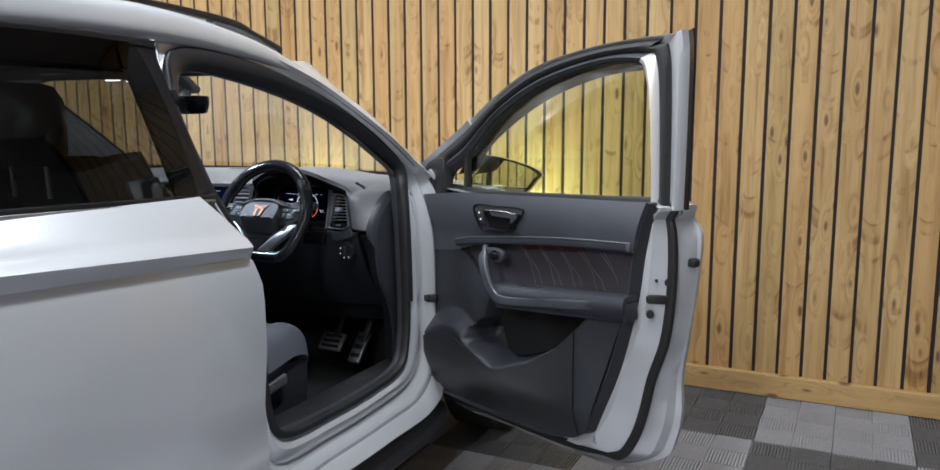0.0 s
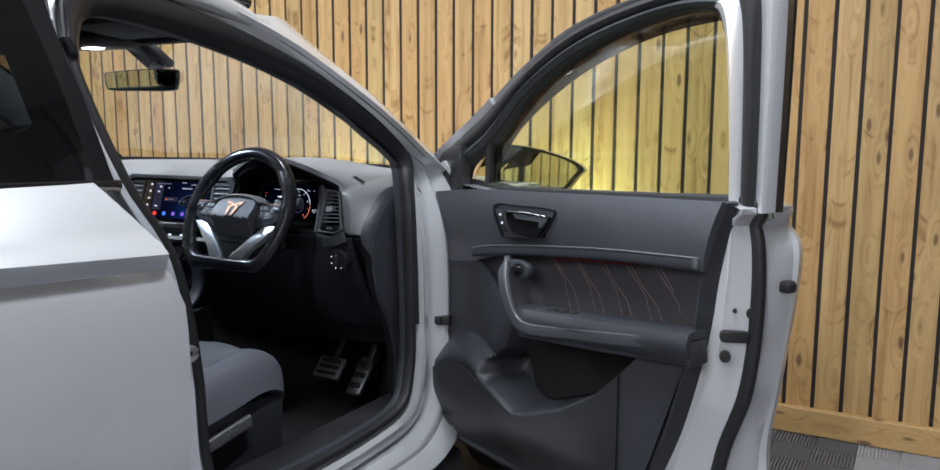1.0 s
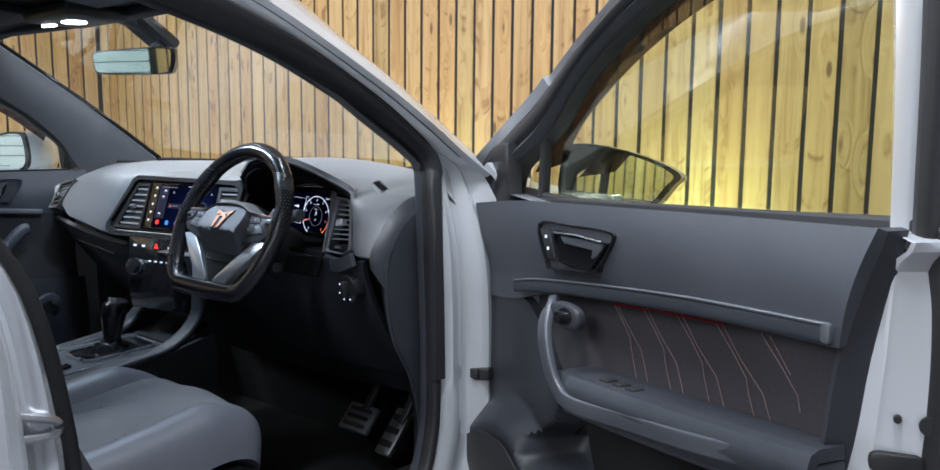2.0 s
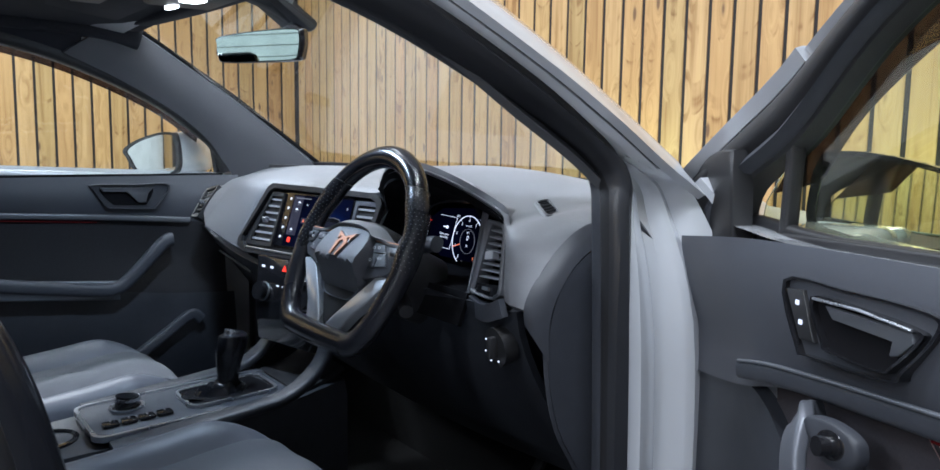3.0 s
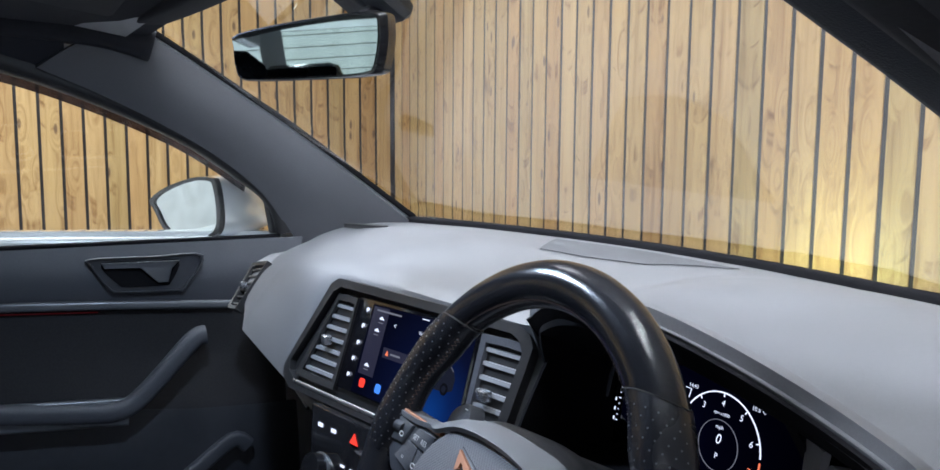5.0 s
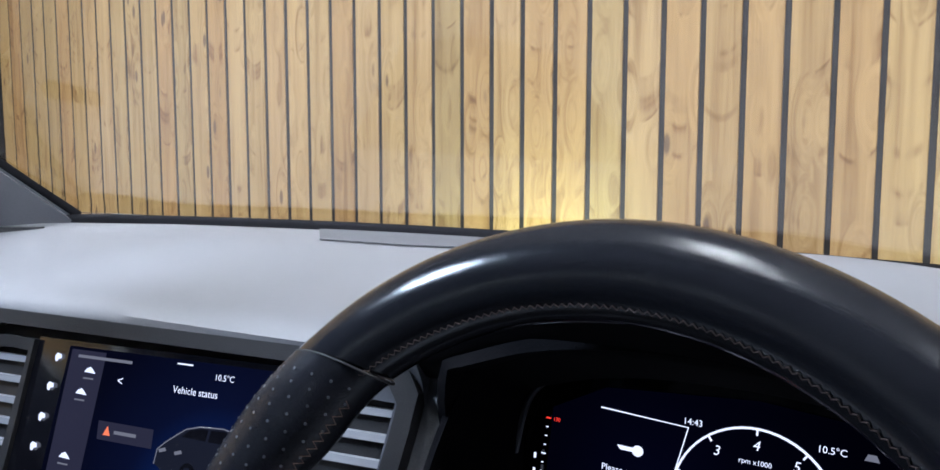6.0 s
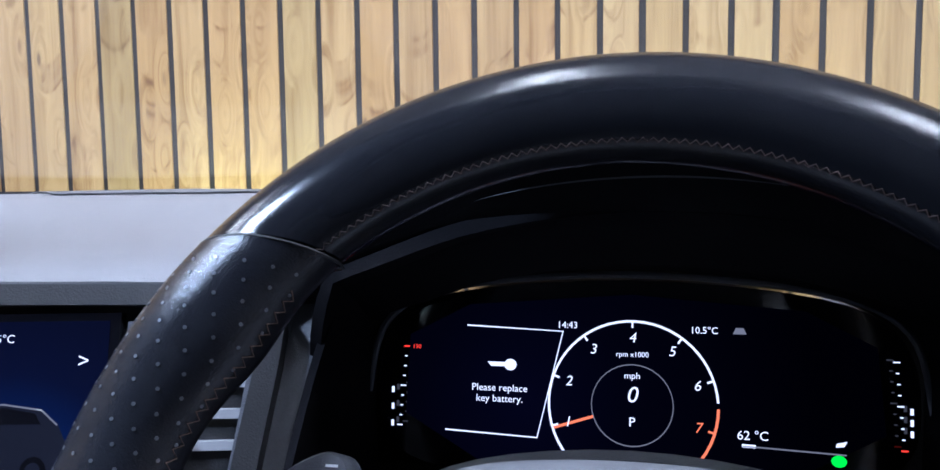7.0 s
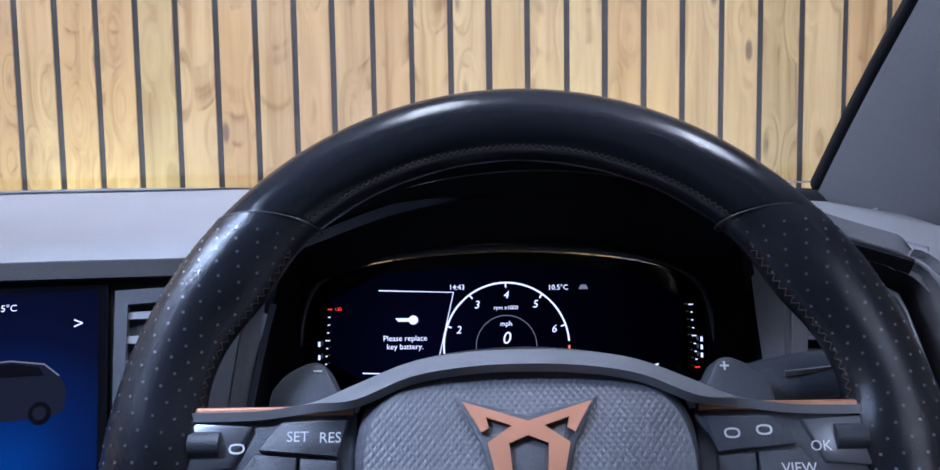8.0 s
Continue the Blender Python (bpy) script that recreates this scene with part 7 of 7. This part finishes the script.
part("cup_holder", loft([[(0.0 + 0.045 * k * math.cos(t), -0.64 + 0.045 * k * math.sin(t), z) for t in [2 * math.pi * i / 24 for i in range(24)]] for k, z in ((1.15, 0.603), (1.15, 0.615), (0.95, 0.616), (0.9, 0.56))], True, False), BLACK_GLOSS, console)
part("front_tray", sheet(lambda u, v: (-0.095 + 0.19 * u, -0.215 + 0.10 * v, 0.652 + 0.006 * v + 0.03 * v * v), 4, 6, 0.01), BLACK_PLASTIC, console)
part("armrest_box", box((0.17, 0.32, 0.09), (0.0, -0.86, 0.69), 0.03), LEATHER, console, "black centre armrest")


# ---- seats ----
def seat(cx, sign, label):
    """A front seat: cushion with side bolsters, shell, backrest, head restraint."""
    s = new("front_seat")
    s.parent = car
    s.location = (0, -0.008, -0.028) if sign > 0 else (0, -0.03, -0.045)
    tagged(s, label)

    line = spline([(0, -0.336, 0.545), (0, -0.318, 0.580), (0, -0.320, 0.608), (0, -0.345, 0.623), (0, -0.40, 0.626), (0, -0.50, 0.612), (0, -0.65, 0.596), (0, -0.84, 0.590)], 6)

    def cushion(k, v):
        """Upholstery: k across from -1 to 1, v from the front lip to the backrest."""
        j = v * (len(line) - 1)
        i = min(int(j), len(line) - 2)
        p = line[i].lerp(line[i + 1], j - i)
        top = min(max((-0.318 - p.y) / 0.09, 0), 1) if p.z > 0.59 else 0.0
        z = p.z + 0.004 * math.cos(k * 7) - 0.007 * math.exp(-((abs(k) - 0.66) / 0.03) ** 2) * top
        z += 0.030 * math.exp(-((abs(k) - 0.85) / 0.13) ** 2) * top
        z -= 0.046 * max(0, (abs(k) - 0.84) / 0.16) ** 2.2
        d = abs(math.hypot(k / 0.62, (p.y + 0.80) / 0.36) - 1)
        z -= 0.004 * math.exp(-(d / 0.05) ** 2) * top
        return Vector((cx + k * (0.194 + 0.022 * v), p.y - 0.060 * abs(k) ** 5 * (1 - v), z))

    part("cushion", sheet(lambda u, v: cushion(-0.67 + 1.34 * u, v), 60, 42, 0.04), SUEDE, s, "dark suede seat cushion")
    for e in (-1, 1):
        part("bolster", sheet(lambda u, v: cushion(e * (0.662 + 0.338 * (u if e > 0 else 1 - u)), v), 20, 42, 0.035), BOLSTER, s, "grey leather side bolster")
        part("seam", sweep([cushion(e * 0.664, 0.06 + 0.09 * i) + Vector((0, 0, 0.001)) for i in range(11)], circle(0.0014, 5)), LOWER, s)
        part("piping", sweep([cushion(e * 0.865, 0.10 + 0.085 * i) + Vector((0, 0, 0.0008)) for i in range(11)], circle(0.0011, 5)), GREY_TRIM, s)
    part("seat_base", box((0.38, 0.46, 0.16), (cx, -0.58, 0.43), 0.03), LOWER, s, "black seat base")
    for e in (-1, 1):
        valance = part("side_valance", loft([[(cx + e * (0.185 + d - max(0, 0.5 - z) * 0.1), y, z) for y, z in ((-0.365, 0.38), (-0.345, 0.43), (-0.345, 0.560), (-0.385, 0.578), (-0.43, 0.580), (-0.52, 0.584), (-0.62, 0.588), (-0.83, 0.59), (-0.83, 0.38))] for d in (0.0, 0.036, 0.041)]), LOWER, s, "black plastic seat side cover")
        part("height_lever", sweep(spline([(cx + e * 0.236, -0.66, 0.512), (cx + e * 0.240, -0.56, 0.532), (cx + e * 0.238, -0.468, 0.545)], 5), rounded(0.014, 0.032, 0.006), (0, 0, 1)), SATIN, valance, "satin height lever")

    def back(u, v):
        k = 2 * u - 1
        w = 0.25 - 0.06 * v ** 2
        y = -0.80 - 0.24 * v - 0.02 * math.cos(k * 5) + 0.07 * math.exp(-((abs(k) - 0.85) / 0.16) ** 2) * (1 - 0.5 * v) - 0.06 * max(0, abs(k) - 0.93) / 0.07
        return (cx + k * w, y, 0.58 + 0.60 * v)

    part("backrest", sheet(back, 28, 20, 0.10), BACK_SUEDE, s, "dark suede backrest")
    for e in (-1, 1):
        part("back_bolster", sweep(spline([(cx + e * 0.226, -0.745, 0.615), (cx + e * 0.234, -0.735, 0.70), (cx + e * 0.236, -0.752, 0.82), (cx + e * 0.222, -0.80, 0.97), (cx + e * 0.19, -0.91, 1.13)], 6), rounded(0.075, 0.10, 0.032), (0, 1, 0)), LEATHER, s, "black leather backrest bolster")
    rest = part("head_restraint", loft([[(cx + 0.135 * k * a, -1.06 - 0.05 * b - 0.02 * (z - 1.25), z) for a, b in [(math.cos(t), math.sin(t)) for t in [2 * math.pi * i / 20 for i in range(20)]]] for k, z in ((0.75, 1.195), (0.95, 1.22), (1.0, 1.28), (0.95, 1.34), (0.7, 1.37), (0.3, 1.378))]), LEATHER, s, "black head restraint")
    for e in (-0.06, 0.06):
        part("restraint_post", sweep([(cx + e, -1.05, 1.12), (cx + e, -1.055, 1.20)], circle(0.006, 10)), SATIN, rest)
    return s


seat(0.380, 1, "dark suede driver's seat with grey leather bolsters")
seat(-0.380, -1, "dark suede passenger seat with grey leather bolsters")
part("rear_bench", loft([[(x * 0.64, y, z) for x in (-1, 1)] + [(0.64, y - 0.02, z - 0.16), (-0.64, y - 0.02, z - 0.16)] for y, z in ((-1.28, 0.58), (-1.5, 0.60), (-1.74, 0.57))]), SUEDE, car, "dark rear bench")
part("rear_backrest", box((1.26, 0.12, 0.60), (0, -1.84, 0.86), 0.04, Euler((0.22, 0, 0)).to_matrix()), SUEDE, car, "dark rear backrest")
for x in (-0.4, 0.4):
    part("rear_head_restraint", box((0.25, 0.08, 0.14), (x, -1.93, 1.22), 0.035), LEATHER, car)

# pedals
for name, x, y, z, w, h in (("brake_pedal", 0.350, 0.140, 0.436, 0.100, 0.074), ("accelerator", 0.455, 0.160, 0.420, 0.052, 0.125)):
    tilt = Euler((-0.75, 0, 0)).to_matrix()
    p = part(name, box((w, 0.016, h), (x, y, z), 0.005, tilt), STEEL, car, "brushed steel pedal with rubber studs")
    for i in range(3):
        part("pedal_stud", box((w * 0.72, 0.010, h * 0.13), Vector((x, y, z)) + tilt @ Vector((0, -0.008, (i - 1) * h * 0.28)), 0.002, tilt), RUBBER, p)
    part("pedal_arm", sweep(spline([(x + 0.01, y + 0.01, z + 0.02), (x + 0.02, y + 0.05, z + 0.10), (x + 0.02, y + 0.04, z + 0.25)], 4), rounded(0.014, 0.022, 0.004), (1, 0, 0)), BLACK_PLASTIC, p)

# seat belt anchor on the middle pillar
part("lock_striker", sweep(spline([(0.785, -0.830, 0.770), (0.800, -0.792, 0.772), (0.802, -0.790, 0.790), (0.785, -0.826, 0.800)], 4), circle(0.006, 8)), STEEL, car, "steel door striker")

# ---- slats of the walls ----
GAP = 0.0145
KNOWN_N = [-1, 0, 1, 2, 4, 6, 7, 8, 9, 19, 20, 23, 25, 27, 29]
KNOWN_X = [-0.930, -0.826, -0.722, -0.619, -0.415, -0.212, -0.114, -0.016, 0.086, 1.070, 1.176, 1.504, 1.711, 1.913, 2.114]


def gap_x(i):
    if i < -1:
        return -0.930 + 0.1065 * (i + 1)
    if i > 29:
        return 2.114 + 0.1015 * (i - 29)
    return float(np.interp(i, KNOWN_N, KNOWN_X))


def slat_mesh(width, length, deep=0.007, r=0.0015):
    outline = rounded(width, deep, r, 1)
    return loft([[(a, b, 0) for a, b in outline], [(a, b, length) for a, b in outline]])


rng = random.Random(4)
i = -28
while gap_x(i) < RIGHT - 0.1:
    a, b = gap_x(i), gap_x(i + 1)
    if a > LEFT - 0.06:
        me = bpy.data.meshes.new("slat")
        v, f = slat_mesh(b - a - GAP * rng.uniform(0.85, 1.15), TALL - 0.02)
        me.from_pydata([tuple(p) for p in v], [], f)
        me.materials.append(WOOD)
        ob = new("slat", me)
        ob.parent = wall_north
        ob.location = ((a + b) / 2, FRONT + 0.0035 + rng.uniform(-0.001, 0.001), 0.0)
    i += 1
shared = bpy.data.meshes.new("slat")
v, f = slat_mesh(0.0995 - GAP, TALL - 0.02)
shared.from_pydata([tuple(p) for p in v], [], f)
shared.materials.append(WOOD)
y = -0.893 + 0.0995 / 2 + 0.0995 * 24
while y > -3.6:
    if y < FRONT - 0.02:
        ob = new("slat", shared)
        ob.parent = wall_west
        ob.location, ob.rotation_euler = (LEFT - 0.0035 + rng.uniform(-0.001, 0.001), y, 0.0), (0, 0, math.pi / 2)
    y -= 0.0995
for k in range(int((RIGHT - LEFT) / 0.1015)):
    x = LEFT + 0.06 + 0.1015 * k
    if not -3.54 < x < -0.26:
        ob = new("slat", shared)
        ob.parent = wall_south
        ob.location = (x, BACK - 0.0035 + rng.uniform(-0.001, 0.001), 0.0)
wall_plain = tagged(part("wall_plain", box((0.03, 2.85, TALL - 0.02), (LEFT - 0.008, -5.07, TALL / 2 - 0.01), 0.003), WHITE_WALL), "plain white painted stretch of the side wall", "wall", kind="structure")
rail = part("base_rail", sweep([(LEFT, FRONT - 0.018, 0.053), (RIGHT, FRONT - 0.018, 0.053)], rounded(0.034, 0.104, 0.004, 1)), WOOD_RAIL)
tagged(rail, "planed pine rail along the foot of the slat wall", "base rail", kind="structure")

# ---- floor tiles ----
T = 0.285


def tile_mesh(mat):
    """A square plastic tile: four fields of raised ribs that turn from field to field."""
    verts, faces = [], []

    def block(x0, y0, x1, y1, z0, z1):
        n = len(verts)
        verts.extend([(x0, y0, z0), (x1, y0, z0), (x1, y1, z0), (x0, y1, z0), (x0, y0, z1), (x1, y0, z1), (x1, y1, z1), (x0, y1, z1)])
        faces.extend(tuple(n + k for k in q) for q in ((4, 5, 6, 7), (0, 1, 5, 4), (1, 2, 6, 5), (2, 3, 7, 6), (3, 0, 4, 7)))

    h = T / 2
    block(0.001, 0.001, T - 0.001, T - 0.001, -0.014, -0.008)
    for i in range(2):
        for j in range(2):
            for k in range(12):
                a = (k + 0.12) * (h / 12)
                b = a + h / 12 * 0.58
                if (i + j) % 2:
                    block(i * h + a, j * h + 0.003, i * h + b, j * h + h - 0.003, -0.008, 0.0)
                else:
                    block(i * h + 0.003, j * h + a, i * h + h - 0.003, j * h + b, -0.008, 0.0)
    me = bpy.data.meshes.new("floor_tile")
    me.from_pydata(verts, [], faces)
    me.materials.append(mat)
    return me


pale, dark = tile_mesh(TILE_PALE), tile_mesh(TILE_DARK)
X0, Y0 = 1.782, 1.505
for i in range(-5, 8):
    for j in range(-14, 0):
        light = (math.floor(i / 2) + math.floor((j) / 2)) % 2 == 1
        ob = new("floor_tile", pale if light else dark)
        ob.parent = floor
        ob.location = (X0 + i * T, Y0 + j * T, 0.0)
for mat, want, nm in ((TILE_PALE, 1, "pale_tiles"), (TILE_DARK, 0, "dark_tiles")):
    verts, faces = [], []
    for i in range(-20, 9):
        for j in range(-28, 0):
            if -5 <= i < 8 and j >= -14:
                continue
            if (math.floor(i / 2) + math.floor(j / 2)) % 2 == want:
                n, x, yy = len(verts), X0 + i * T, Y0 + j * T
                verts += [(x + 0.001, yy + 0.001, -0.002), (x + T - 0.001, yy + 0.001, -0.002), (x + T - 0.001, yy + T - 0.001, -0.002), (x + 0.001, yy + T - 0.001, -0.002)]
                verts += [(p[0], p[1], -0.014) for p in verts[-4:]]
                faces += [tuple(n + k for k in q) for q in ((0, 1, 2, 3), (4, 5, 1, 0), (5, 6, 2, 1), (6, 7, 3, 2), (7, 4, 0, 3))]
    tagged(link_mesh(nm, verts, faces, mat, floor), kind="stuff")
